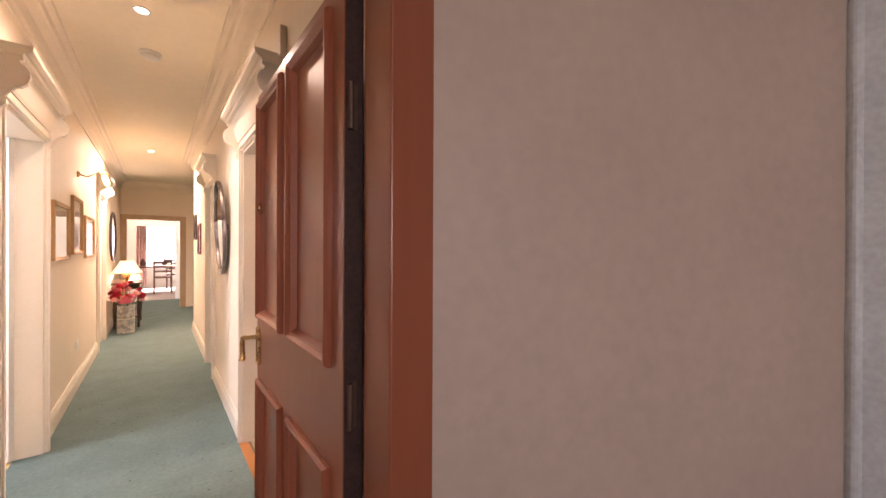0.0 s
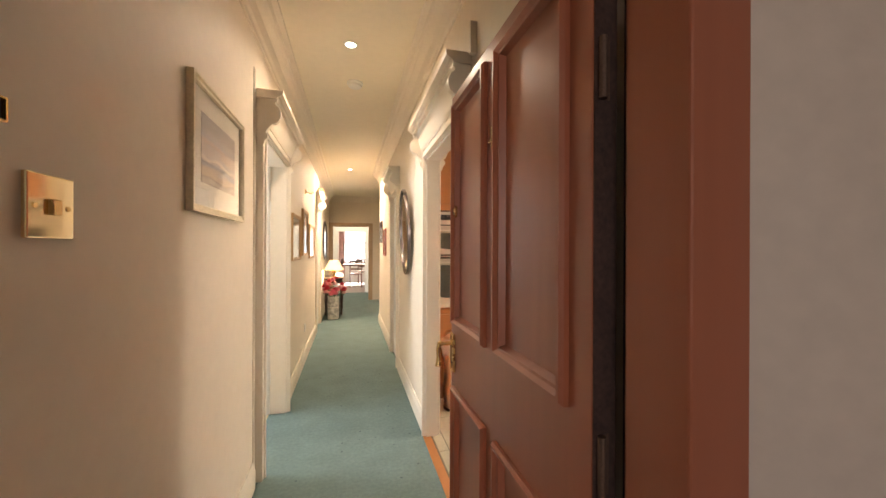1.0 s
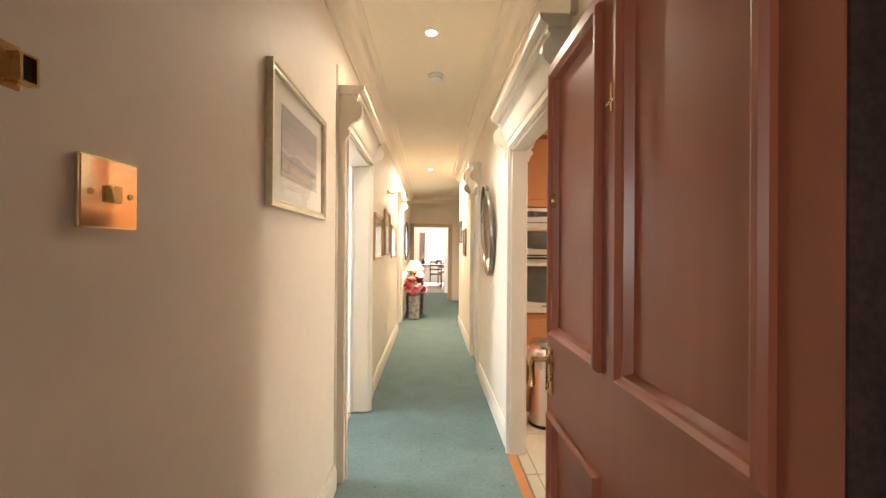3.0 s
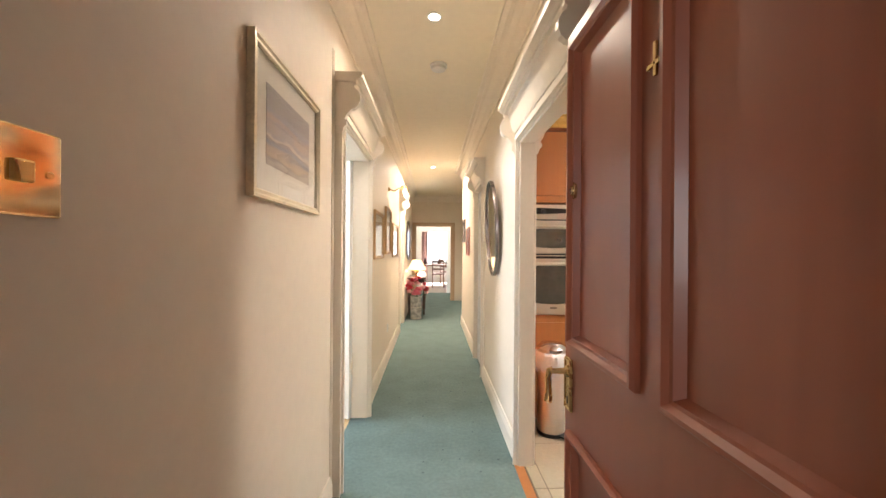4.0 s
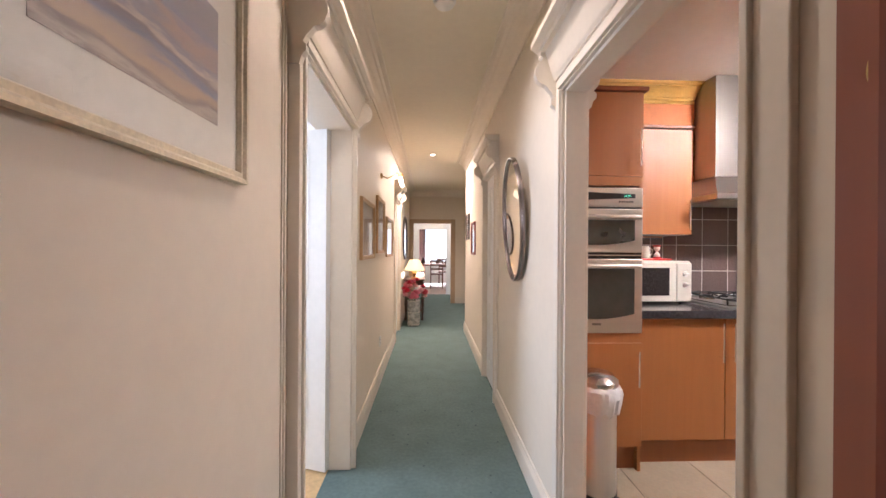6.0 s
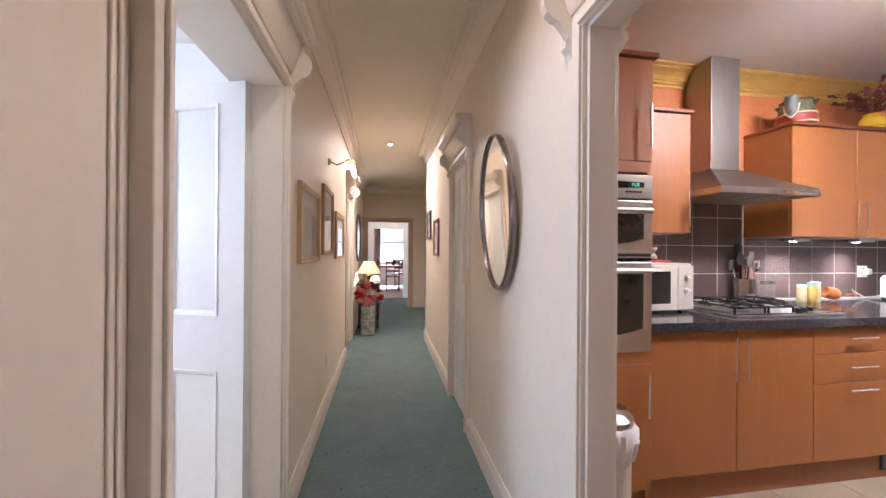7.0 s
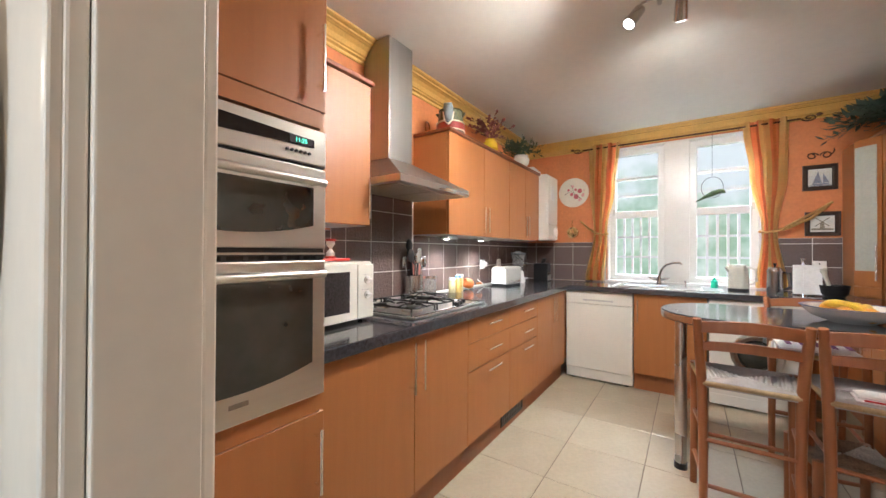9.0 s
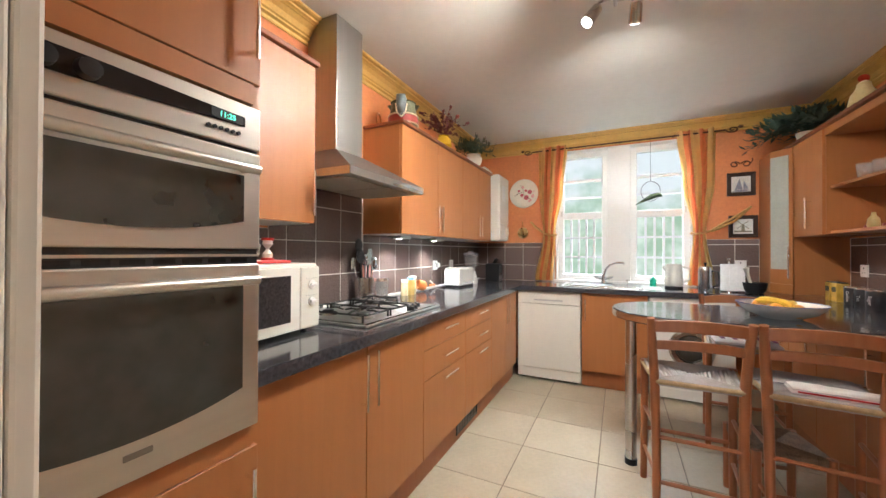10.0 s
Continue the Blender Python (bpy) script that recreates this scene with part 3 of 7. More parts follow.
def art(name, colors, scale, stretch=(1, 1, 1), bands=False):
    m = mat(name, colors[0], 0.6)
    n, l = m.node_tree.nodes, m.node_tree.links
    tc, mp, t, cr = n.new("ShaderNodeTexCoord"), n.new("ShaderNodeMapping"), n.new("ShaderNodeTexNoise"), n.new("ShaderNodeValToRGB")
    mp.inputs["Scale"].default_value = stretch
    mp.inputs["Rotation"].default_value = (radians(-12), 0, 0)
    t.inputs["Scale"].default_value, t.inputs["Detail"].default_value, t.inputs["Distortion"].default_value = scale, 5, 0.8
    l.new(tc.outputs["Object"], mp.inputs[0]), l.new(mp.outputs[0], t.inputs["Vector"]), l.new(t.outputs[0], cr.inputs[0])
    e = cr.color_ramp.elements
    e[0].position, e[0].color = 0.3, (*colors[0], 1)
    e[1].position, e[1].color = 0.72, (*colors[-1], 1)
    for k, c in enumerate(colors[1:-1]):
        x = e.new(0.3 + 0.42 * (k + 1) / (len(colors) - 1))
        x.color = (*c, 1)
    l.new(cr.outputs[0], n["Principled BSDF"].inputs["Base Color"])
    return m


SILVER = mat("silver gilt frame", (0.76, 0.67, 0.50), 0.38, 0.3, var=0.1, scale=15)
PINE = grain(mat("light oak frame", (0.55, 0.34, 0.16), 0.4), (0.6, 0.38, 0.19), (0.47, 0.28, 0.12), 20, (1, 1, 0.1), 0.6)
DARKW = mat("dark wood frame", (0.05, 0.03, 0.02), 0.35, var=0.15, scale=15)
SEA = mat("painted shore print", (0.5, 0.45, 0.45), 0.6)
_n, _l = SEA.node_tree.nodes, SEA.node_tree.links
_tc, _sx = _n.new("ShaderNodeTexCoord"), _n.new("ShaderNodeSeparateXYZ")
_l.new(_tc.outputs["Object"], _sx.inputs[0])
_mp, _nz, _fz = _n.new("ShaderNodeMapping"), _n.new("ShaderNodeTexNoise"), _n.new("ShaderNodeTexNoise")
_mp.inputs["Scale"].default_value = (1, 0.35, 1.6)
_nz.inputs["Scale"].default_value, _nz.inputs["Detail"].default_value = 14, 6
_fz.inputs["Scale"].default_value, _fz.inputs["Detail"].default_value, _fz.inputs["Distortion"].default_value = 60, 5, 1.5
_l.new(_tc.outputs["Object"], _mp.inputs[0]), _l.new(_mp.outputs[0], _nz.inputs["Vector"]), _l.new(_mp.outputs[0], _fz.inputs["Vector"])
_v0, _v1, _v2 = [_n.new("ShaderNodeMath") for _k in range(3)]
_v0.operation, _v1.operation, _v2.operation = "MULTIPLY_ADD", "MULTIPLY_ADD", "MULTIPLY_ADD"
# height within the print, stirred by soft clouds and fine brushwork
_v0.inputs[1].default_value, _v0.inputs[2].default_value = 3.6, -5.49
_v1.inputs[1].default_value = 0.42
_v2.inputs[1].default_value = 0.10
_l.new(_sx.outputs[2], _v0.inputs[0]), _l.new(_nz.outputs[0], _v1.inputs[0]), _l.new(_v0.outputs[0], _v1.inputs[2])
_l.new(_fz.outputs[0], _v2.inputs[0]), _l.new(_v1.outputs[0], _v2.inputs[2])
_cr = _n.new("ShaderNodeValToRGB")
_e = _cr.color_ramp.elements
_e[0].position, _e[0].color = 0.10, (0.20, 0.15, 0.14, 1)
_e[1].position, _e[1].color = 1.0, (0.33, 0.29, 0.31, 1)
for _p, _c in ((0.24, (0.26, 0.20, 0.18)), (0.30, (0.50, 0.43, 0.36)), (0.36, (0.30, 0.24, 0.22)), (0.42, (0.52, 0.38, 0.25)), (0.50, (0.46, 0.35, 0.28)), (0.57, (0.26, 0.28, 0.38)), (0.64, (0.30, 0.24, 0.25)),
               (0.68, (0.66, 0.56, 0.48)), (0.73, (0.34, 0.32, 0.38)), (0.80, (0.50, 0.36, 0.30)), (0.90, (0.30, 0.30, 0.40))):
    _q = _e.new(_p)
    _q.color = (*_c, 1)
_l.new(_v2.outputs[0], _cr.inputs[0]), _l.new(_cr.outputs[0], _n["Principled BSDF"].inputs["Base Color"])
PALEART = art("pale print", [(0.5, 0.42, 0.36), (0.62, 0.6, 0.58), (0.4, 0.45, 0.5), (0.7, 0.66, 0.58)], 6, (1, 1, 1.5))


def picture(name, wall, s, axis, u0, u1, v0, v1, fw, depth, frame_m, mount, art_m, label, glass=True):
    """A framed picture flat on a wall: s is the way it looks, u along the wall, v up."""
    th = thing(name, label=label, category="picture")
    put = on_x(wall, s) if axis == "x" else on_y(wall, s)
    part("frame", ring(u0, u1, v0, v1, [(0, 0.001), (0, depth), (fw * 0.3, depth), (fw * 0.5, depth * 0.75), (fw * 0.85, depth * 0.8), (fw, depth * 0.5), (fw, 0.001)], put), frame_m, th, bevel=0.0)

    def slab(a, b, c, d, h0, h1):
        p, q = put(a, c, h0), put(b, d, h1)
        return box(min(p[0], q[0]), max(p[0], q[0]), min(p[1], q[1]), max(p[1], q[1]), min(p[2], q[2]), max(p[2], q[2]))
    part("mount", slab(u0 + fw * 0.9, u1 - fw * 0.9, v0 + fw * 0.9, v1 - fw * 0.9, 0.002, depth * 0.3), PAPER, th)
    part("print", slab(u0 + fw + mount, u1 - fw - mount, v0 + fw + mount * 1.1, v1 - fw - mount, 0.003, depth * 0.3 + 0.001), art_m, th)
    if glass:
        g = part("glass", slab(u0 + fw * 0.9, u1 - fw * 0.9, v0 + fw * 0.9, v1 - fw * 0.9, depth * 0.42, depth * 0.46), GLASS, th)
        g.visible_shadow = False
    return th


picture("framed_seascape", XL, 1, "x", 1.522, 2.10, 1.425, 1.884, 0.028, 0.024, SILVER, 0.075, SEA, "silver framed seascape print in a cream mount")
picture("framed_print_large", XL, 1, "x", 3.64, 4.20, 1.19, 1.622, 0.03, 0.022, PINE, 0.09, PALEART, "light oak framed pale print")
picture("framed_print_tall", XL, 1, "x", 4.36, 4.85, 1.225, 1.735, 0.03, 0.024, PINE, 0.08, PALEART, "light oak framed tall pale print")
picture("framed_print_small", XL, 1, "x", 5.06, 5.69, 1.178, 1.61, 0.03, 0.022, PINE, 0.08, PALEART, "light oak framed small pale print")
picture("small_red_picture", XR, -1, "x", 5.5, 5.85, 1.20, 1.60, 0.03, 0.02, mat("reddish frame", (0.3, 0.08, 0.05), 0.4), 0.03, PALEART, "small reddish framed picture")
picture("small_dark_picture", XR, -1, "x", 6.15, 6.5, 1.40, 1.76, 0.03, 0.02, DARKW, 0.03, PALEART, "small dark framed picture")


def oval_mirror(name, wall, s, yc, zc, ry, rz, rimw, m, label, stand=0.03, lean=0.0, depth=0.03):
    """An oval mirror: its front stands off the wall by stand at mid height, and leans out by lean at the top."""
    th = thing(name, label=label, category="mirror")
    bm, N = bmesh.new(), 56

    def put(d, h, k):
        c, n = math.cos(2 * math.pi * k / N), math.sin(2 * math.pi * k / N)
        r = rz - rimw * d
        return (wall + s * (stand + lean * r * n / rz - depth + h), yc + (ry - rimw * d) * c, zc + r * n)
    prof = [(0.35, 0.0), (0.0, 0.002), (0.0, depth * 0.8), (0.25, depth), (0.75, depth), (1.0, depth * 0.7), (1.0, 0.0)]
    loops = [[bm.verts.new(put(d, h, k)) for k in range(N)] for d, h in prof]
    for a, b in zip(loops, loops[1:] + loops[:1]):
        for k in range(N):
            bm.faces.new((a[k], a[(k + 1) % N], b[(k + 1) % N], b[k]))
    bmesh.ops.recalc_face_normals(bm, faces=bm.faces)
    part("rim", bm, m, th, smooth=True)
    bm = bmesh.new()
    lo, hi = [[bm.verts.new(put(0.9, h, k)) for k in range(N)] for h in (0.002, depth * 0.55)]
    fs = [bm.faces.new(lo), bm.faces.new(hi)] + [bm.faces.new((lo[k], lo[(k + 1) % N], hi[(k + 1) % N], hi[k])) for k in range(N)]
    bmesh.ops.recalc_face_normals(bm, faces=fs)
    part("mirror_glass", bm, MIRROR, th)
    if stand - depth > 0.004:
        for q in (-1, 1):
            part("hanger", box(min(wall, wall + s * (stand - depth + 0.002)), max(wall, wall + s * (stand - depth + 0.002)), yc + q * 0.08 - 0.01, yc + q * 0.08 + 0.01, zc - 0.02, zc + 0.03), m, th)


oval_mirror("oval_mirror", XR, -1, 3.392, 1.452, 0.242, 0.378, 0.016, mat("dark bronzed rim", (0.27, 0.23, 0.22), 0.25, 0.85, var=0.1, scale=10), "oval mirror in a dark bronzed rim", 0.060, 0.017, 0.030)
oval_mirror("hall_mirror", XL, 1, 7.95, 1.46, 0.45, 0.40, 0.035, DARKW, "dark rimmed oval mirror above the console table")

_kp.scale = (0.7, 0.7, 0.7)

# brass switch beside the entrance
_sw = thing("light_switch", (XL, 0.978, 1.374), label="polished brass light switch plate on the cream wall", category="light switch")
part("plate", box(0, 0.009, -0.052, 0.052, -0.055, 0.055), mat("mirror brass", (0.85, 0.70, 0.44), 0.08, 1.0, var=0.03), _sw, bevel=0.003)
part("rocker", box(0.008, 0.016, -0.010, 0.014, -0.014, 0.014), BRASS, _sw, bevel=0.003)
for y in (-0.036, 0.036):
    part("screw", cyl((0.008, y, 0), (0.0105, y, 0), 0.005, seg=10), BRASS, _sw)


def socket_plate(name, put_box, label):
    th = thing(name, label=label, category="socket")
    part("plate", put_box(-0.043, 0.043, -0.043, 0.043, 0, 0.009), PLAST, th, bevel=0.002)
    for a, b, c, d in ((-0.004, 0.004, 0.012, 0.026), (-0.018, -0.010, -0.016, -0.010), (0.010, 0.018, -0.016, -0.010)):
        part("hole", put_box(a, b, c, d, 0.008, 0.0096), BLACK, th)
    return th


_s = socket_plate("wall_socket", lambda a, b, c, d, h0, h1: box(h0, h1, a, b, c, d), "white plastic wall socket above the skirting")
_s.location = (XL, 4.66, 0.385)

# brass picture light
_pl = thing("picture_light", (XL, 4.68, 1.965), label="brass swan-neck picture light above the prints", category="wall lamp")
part("wall_plate", lathe([(0.028, 0), (0.028, 0.008), (0.018, 0.018)], 18), BRASS, _pl, smooth=True).rotation_euler = (0, radians(90), 0)
part("arm", tube([(0.012, 0, 0), (0.06, 0.05, -0.012), (0.10, 0.14, 0.03), (0.13, 0.25, 0.085), (0.155, 0.34, 0.085), (0.165, 0.38, 0.05)], 0.006, 8), BRASS, _pl, smooth=True)
_sh = part("shade", cyl((0.165, 0.26, 0.055), (0.165, 0.52, 0.015), 0.030, 0.030, 18, caps=False), BRASS, _pl, smooth=True)
part("tube_bulb", cyl((0.165, 0.28, 0.032), (0.165, 0.50, -0.004), 0.022, 0.022, 12), mat("lit tube", (1, 0.9, 0.7), 0.4, var=0, emit=(1, 0.82, 0.55, 8)), _pl, "glowing tube lamp", smooth=True)
lamp("picture_light_glow", "POINT", (XL + 0.17, 5.02, 1.93), 1.8, WARM, 0.03)

# ceiling fittings
_sd = thing("smoke_alarm", (-0.016, 3.133, CH), label="round white smoke alarm on the ceiling", category="smoke alarm")
part("base", lathe([(0.062, 0.0), (0.062, -0.012), (0.055, -0.016)], 26), PLAST, _sd, smooth=True)
part("cover", lathe([(0.052, -0.014), (0.050, -0.032), (0.035, -0.04), (0.0, -0.041)], 26), PLAST, _sd, smooth=True)
# the third, at y 10.4, is added out of view to brighten the lobby
for y in (2.586, 6.35, 10.4):
    _dl = thing("ceiling_downlight", (-0.05, y, CH), label="recessed round white ceiling downlight, lit", category="downlight", group="corridor downlights")
    part("bezel", lathe([(0.028, -0.001), (0.030, -0.006), (0.042, -0.006), (0.044, -0.001)], 24), PLAST, _dl, smooth=True)
    part("bulb", lathe([(0.0, -0.003), (0.029, -0.003), (0.029, -0.001)], 20), mat("lit halogen", (1, 1, 1), 0.4, var=0, emit=(1, 0.93, 0.8, 30)), _dl, "glowing halogen bulb")
    lamp("downlight_beam", "SPOT", (-0.05, y, CH - 0.02), 46 if y < 4 else 225 if y < 8 else 95, WARM, 0.03, target=(-0.05, y, 0), spot=158 if y < 4 else 175, blend=1.0)

# ---- console table, lamp, vase ----
_ct = thing("console_table", (-0.34, 7.95, 0), label="dark wooden console table against the corridor wall", category="table")
part("top", box(-0.2, 0.17, -0.4, 0.4, 0.70, 0.725), DARKW, _ct, bevel=0.005)
part("apron", box(-0.17, 0.14, -0.36, 0.36, 0.62, 0.70), DARKW, _ct)
for x in (-0.16, 0.13):
    for y in (-0.35, 0.35):
        part("leg", lathe([(0.02, 0), (0.016, 0.1), (0.026, 0.3), (0.018, 0.45), (0.025, 0.62)], 12, None, (x, y, 0)), DARKW, _ct, smooth=True)
part("shelf", box(-0.15, 0.12, -0.33, 0.33, 0.16, 0.18), DARKW, _ct)
_tl = thing("table_lamp", (-0.36, 7.78, 0.725), label="brass table lamp with a glowing cream shade on the console", category="lamp")
part("base", lathe([(0.07, 0), (0.07, 0.015), (0.02, 0.03), (0.045, 0.09), (0.05, 0.12), (0.018, 0.18), (0.014, 0.26)], 20), BRASS, _tl, smooth=True)
part("shade", lathe([(0.19, 0.15), (0.15, 0.22), (0.085, 0.34), (0.083, 0.34), (0.148, 0.219), (0.187, 0.15)], 32), mat("lit cream shade", (0.9, 0.72, 0.45), 0.7, var=0.03, emit=(1, 0.74, 0.42, 0.9)), _tl, smooth=True)
lamp("table_lamp_glow", "POINT", (-0.36, 7.78, 0.90), 52, WARM, 0.05)
_bk = thing("stacked_books", (-0.28, 8.05, 0.725), label="small stack of pale boxes on the console", category="box")
part("box", box(-0.1, 0.1, -0.08, 0.08, 0, 0.05), PAPER, _bk, bevel=0.003)
part("box", box(-0.08, 0.08, -0.07, 0.07, 0.05, 0.09), PAPER, _bk, bevel=0.003)

_vs = thing("floor_vase", (-0.345, 7.19, 0), label="tall white patterned cylinder vase holding flowers on the carpet", category="vase")
VASE = art("grey leaf pattern on white", [(0.75, 0.72, 0.68), (0.72, 0.7, 0.66), (0.35, 0.36, 0.34), (0.78, 0.75, 0.7)], 14)
part("body", lathe([(0.095, 0), (0.10, 0.01), (0.10, 0.41), (0.105, 0.42), (0.095, 0.42), (0.09, 0.05), (0.0, 0.05)], 28), VASE, _vs, smooth=True)
for z in (0.02, 0.21, 0.40):
    part("band", lathe([(0.101, z), (0.104, z + 0.004), (0.104, z + 0.012), (0.101, z + 0.016)], 28), PAPER, _vs, smooth=True)
_fl = thing("flower_bunch", (-0.345, 7.19, 0.07), label="full bunch of red and pink artificial flowers", category="flowers")
rng = random.Random(4)
LEAF = mat("leaf green", (0.05, 0.11, 0.03), 0.5, var=0.2, scale=20)
PETALS = [mat("crimson petals", (0.45, 0.012, 0.03), 0.5, var=0.15, scale=20), mat("pink petals", (0.75, 0.22, 0.28), 0.5, var=0.12, scale=20), mat("pale pink petals", (0.8, 0.45, 0.42), 0.5, var=0.1, scale=20)]


def blossom(c, r, rg, bm):
    for ringn, (rr, zz, nn) in enumerate(((0.35, 0.3, 5), (0.7, 0.1, 7), (1.0, -0.15, 9))):
        for k in range(nn):
            a = 2 * math.pi * (k + 0.5 * ringn) / nn + rg.uniform(-0.2, 0.2)
            d = Vector((math.cos(a), math.sin(a), 0))
            p = Vector(c) + d * r * rr * 0.55 + Vector((0, 0, zz * r))
            up = (Vector((0, 0, 1)) + d * (0.3 + 0.7 * ringn / 2)).normalized()
            sd = d.cross(up).normalized() * r * 0.38
            q = [p - sd * 0.5, p + sd * 0.5, p + sd + up * r * 0.45, p + up * r * 0.7 + d * r * 0.1, p - sd + up * r * 0.45]
            bm.faces.new([bm.verts.new(v) for v in q])


for k in range(26):
    a, rr = rng.uniform(0, 6.28), 0.17 * math.sqrt(rng.random())
    z = 0.38 + 0.30 * (1 - (rr / 0.17) ** 2) * rng.uniform(0.6, 1) + rng.uniform(0, 0.06)
    c = (1.25 * rr * math.cos(a), 1.25 * rr * math.sin(a), z)
    bm = bmesh.new()
    blossom(c, rng.uniform(0.045, 0.065), rng, bm)
    b = part("flower", bm, PETALS[0 if k % 5 < 2 else (1 if k % 5 < 4 else 2)], _fl)
    bm = tube([(c[0] * 0.2, c[1] * 0.2, 0.0), (c[0] * 0.4, c[1] * 0.4, 0.32), c], 0.003, 5)
    part("stem", bm, LEAF, b)
bm = bmesh.new()
for k in range(60):
    a, rr, z = rng.uniform(0, 6.28), rng.uniform(0.05, 0.2), rng.uniform(0.36, 0.55)
    c = Vector((rr * math.cos(a), rr * math.sin(a), z))
    d = Vector((math.cos(a), math.sin(a), rng.uniform(-0.5, 0.6))).normalized() * 0.05
    sd = d.cross(Vector((0, 0, 1))).normalized() * 0.014
    bm.faces.new([bm.verts.new(v) for v in (c, c + d * 0.5 + sd, c + d, c + d * 0.5 - sd)])
part("leaves", bm, LEAF, _fl)

# ---- dining room behind the end opening ----
RW = mat("pale dining room paint", (0.8, 0.78, 0.72), 0.6, var=0.02)
structure("floor_dining", box(-1.6, 1.6, 11.22, 14.6, -0.1, -0.002), mat("pale dining carpet", (0.5, 0.42, 0.36), 0.9, var=0.15, scale=4), "pale patterned dining room floor", "floor")
wall_with_holes("wall_dining_north", "y", 14.6, 14.75, -1.6, 1.6, CH, [(-0.75, 0.65, 0.75, 2.2)], RW, "pale dining room wall with a window")
structure("wall_dining_sides", box(-1.7, -1.6, YEND + 0.1, 14.6, 0, CH, box(1.6, 1.7, YEND + 0.1, 14.6, 0, CH)), RW, "pale dining room side walls", "wall")
structure("ceiling_dining", box(-1.6, 1.6, YEND + 0.1, 14.6, CH, CH + 0.1), KCEIL, "white dining room ceiling", "ceiling")
wall_with_holes("wall_dining_inner", "y", 11.2, 11.3, -1.6, 1.6, CH, [(-0.37, 0.38, 0, 1.80)], RW, "pale inner wall with a doorway")
_dw = thing("window_dining", (0, 14.66, 0), label="white framed dining room window", category="window", kind="structure")
part("window_frame", ring(-0.75, 0.65, 0.75, 2.2, [(0, -0.03), (0, 0.03), (0.06, 0.03), (0.06, -0.03)], on_y(0, 1)), WHITE, _dw)
part("mullion", box(-0.062, -0.038, -0.02, 0.02, 0.8, 2.15), WHITE, _dw)
part("transom", box(-0.7, 0.6, -0.02, 0.02, 1.5, 1.54), WHITE, _dw)
_dcu = thing("dining_curtain", (0, 14.56, 0), label="pale pink curtain beside the dining room window", category="curtain")
_bm = prism([(-0.60 + 0.36 * k / 40, 0.03 * math.sin(k * 0.9)) for k in range(41)] + [(-0.60 + 0.36 * k / 40, 0.03 * math.sin(k * 0.9) - 0.006) for k in range(40, -1, -1)], 0.1, 2.3, "z")
part("cloth", _bm, mat("pale pink cloth", (0.85, 0.62, 0.57), 0.8, var=0.1, scale=8), _dcu)
# the haze over the far room is put into this lighter brown
DINW = mat("haze-lightened dining wood", (0.20, 0.105, 0.07), 0.4, var=0.15, scale=12)
DINT = grain(mat("red-brown table wood", (0.3, 0.14, 0.08), 0.4), (0.34, 0.16, 0.09), (0.25, 0.11, 0.06), 14, (0.1, 1, 1), 0.6)
_dt = thing("dining_table", (0.05, 13.5, 0), label="red-brown wooden dining table by the window", category="table")
part("tabletop", box(-0.65, 0.65, -0.4, 0.4, 0.70, 0.75), DINT, _dt, bevel=0.008)
for x in (-0.55, 0.55):
    for y in (-0.32, 0.32):
        part("leg", cyl((x, y, 0), (x, y, 0.72), 0.025, 0.035, 10), DINW, _dt)
_dc = thing("dining_chair", (0.15, 12.85, 0), 0, "dark wooden dining chair with a slatted back", "chair", "dining chairs")
part("seat", box(-0.21, 0.21, -0.2, 0.2, 0.43, 0.47), DINW, _dc, bevel=0.01)
for x in (-0.19, 0.19):
    part("leg", cyl((x, 0.18, 0), (x, 0.18, 0.44), 0.016, 0.02, 8), DINW, _dc)
    part("back_leg", tube([(x, -0.2, 0), (x, -0.18, 0.45), (x, -0.25, 0.92)], 0.018, 8), DINW, _dc)
for z in (0.62, 0.75, 0.88):
    part("back_slat", box(-0.19, 0.19, -0.235 - (z - 0.6) * 0.06, -0.215 - (z - 0.6) * 0.06, z - 0.025, z + 0.025), DINW, _dc, bevel=0.004)
copy_thing(_dc, pose(0.45, 14.05, 0, 0, 0, 180))
for k, x in enumerate((-0.3, 0.2, 0.5)):
    _jg = thing("jug", (x, 13.5 + 0.1 * (k % 2), 0.75), label="dark ornament standing on the dining table", category="ornament")
    part("body", lathe([(0.05, 0), (0.075, 0.06), (0.03, 0.16), (0.035, 0.2)], 14), DINW, _jg, smooth=True)

# ---- kitchen trim ----
KC = [(0.0, -0.13), (0.010, -0.13), (0.014, -0.122), (0.010, -0.112), (0.005, -0.108), (0.008, -0.104), (0.024, -0.10), (0.024, -0.092), (0.014, -0.089), (0.030, -0.083), (0.045, -0.060), (0.068, -0.042), (0.078, -0.040), (0.066, -0.034), (0.072, -0.030), (0.088, -0.027), (0.090, -0.019), (0.080, -0.016), (0.10, -0.014), (0.112, -0.008), (0.115, 0.0), (0, 0)]
for nm, ax, at, s, a0, a1 in (("trim_cornice_north", "x", KY1, -1, XK, KX1), ("trim_cornice_south", "x", KY0, 1, XK, KX1)):
    structure(nm, prism([(at + s * d, KH + z) for d, z in KC], a0, a1, "x"), OCHRE, "ochre yellow moulded cornice", "cornice")
structure("trim_cornice_window", prism([(KX1 - d, KH + z) for d, z in KC], KY0, KY1, "y"), OCHRE, "ochre yellow moulded cornice", "cornice")
structure("trim_cornice_door", prism([(XK + 0.004 + d, KH + z) for d, z in KC], KY0, KY1, "y"), OCHRE, "ochre yellow moulded cornice", "cornice")


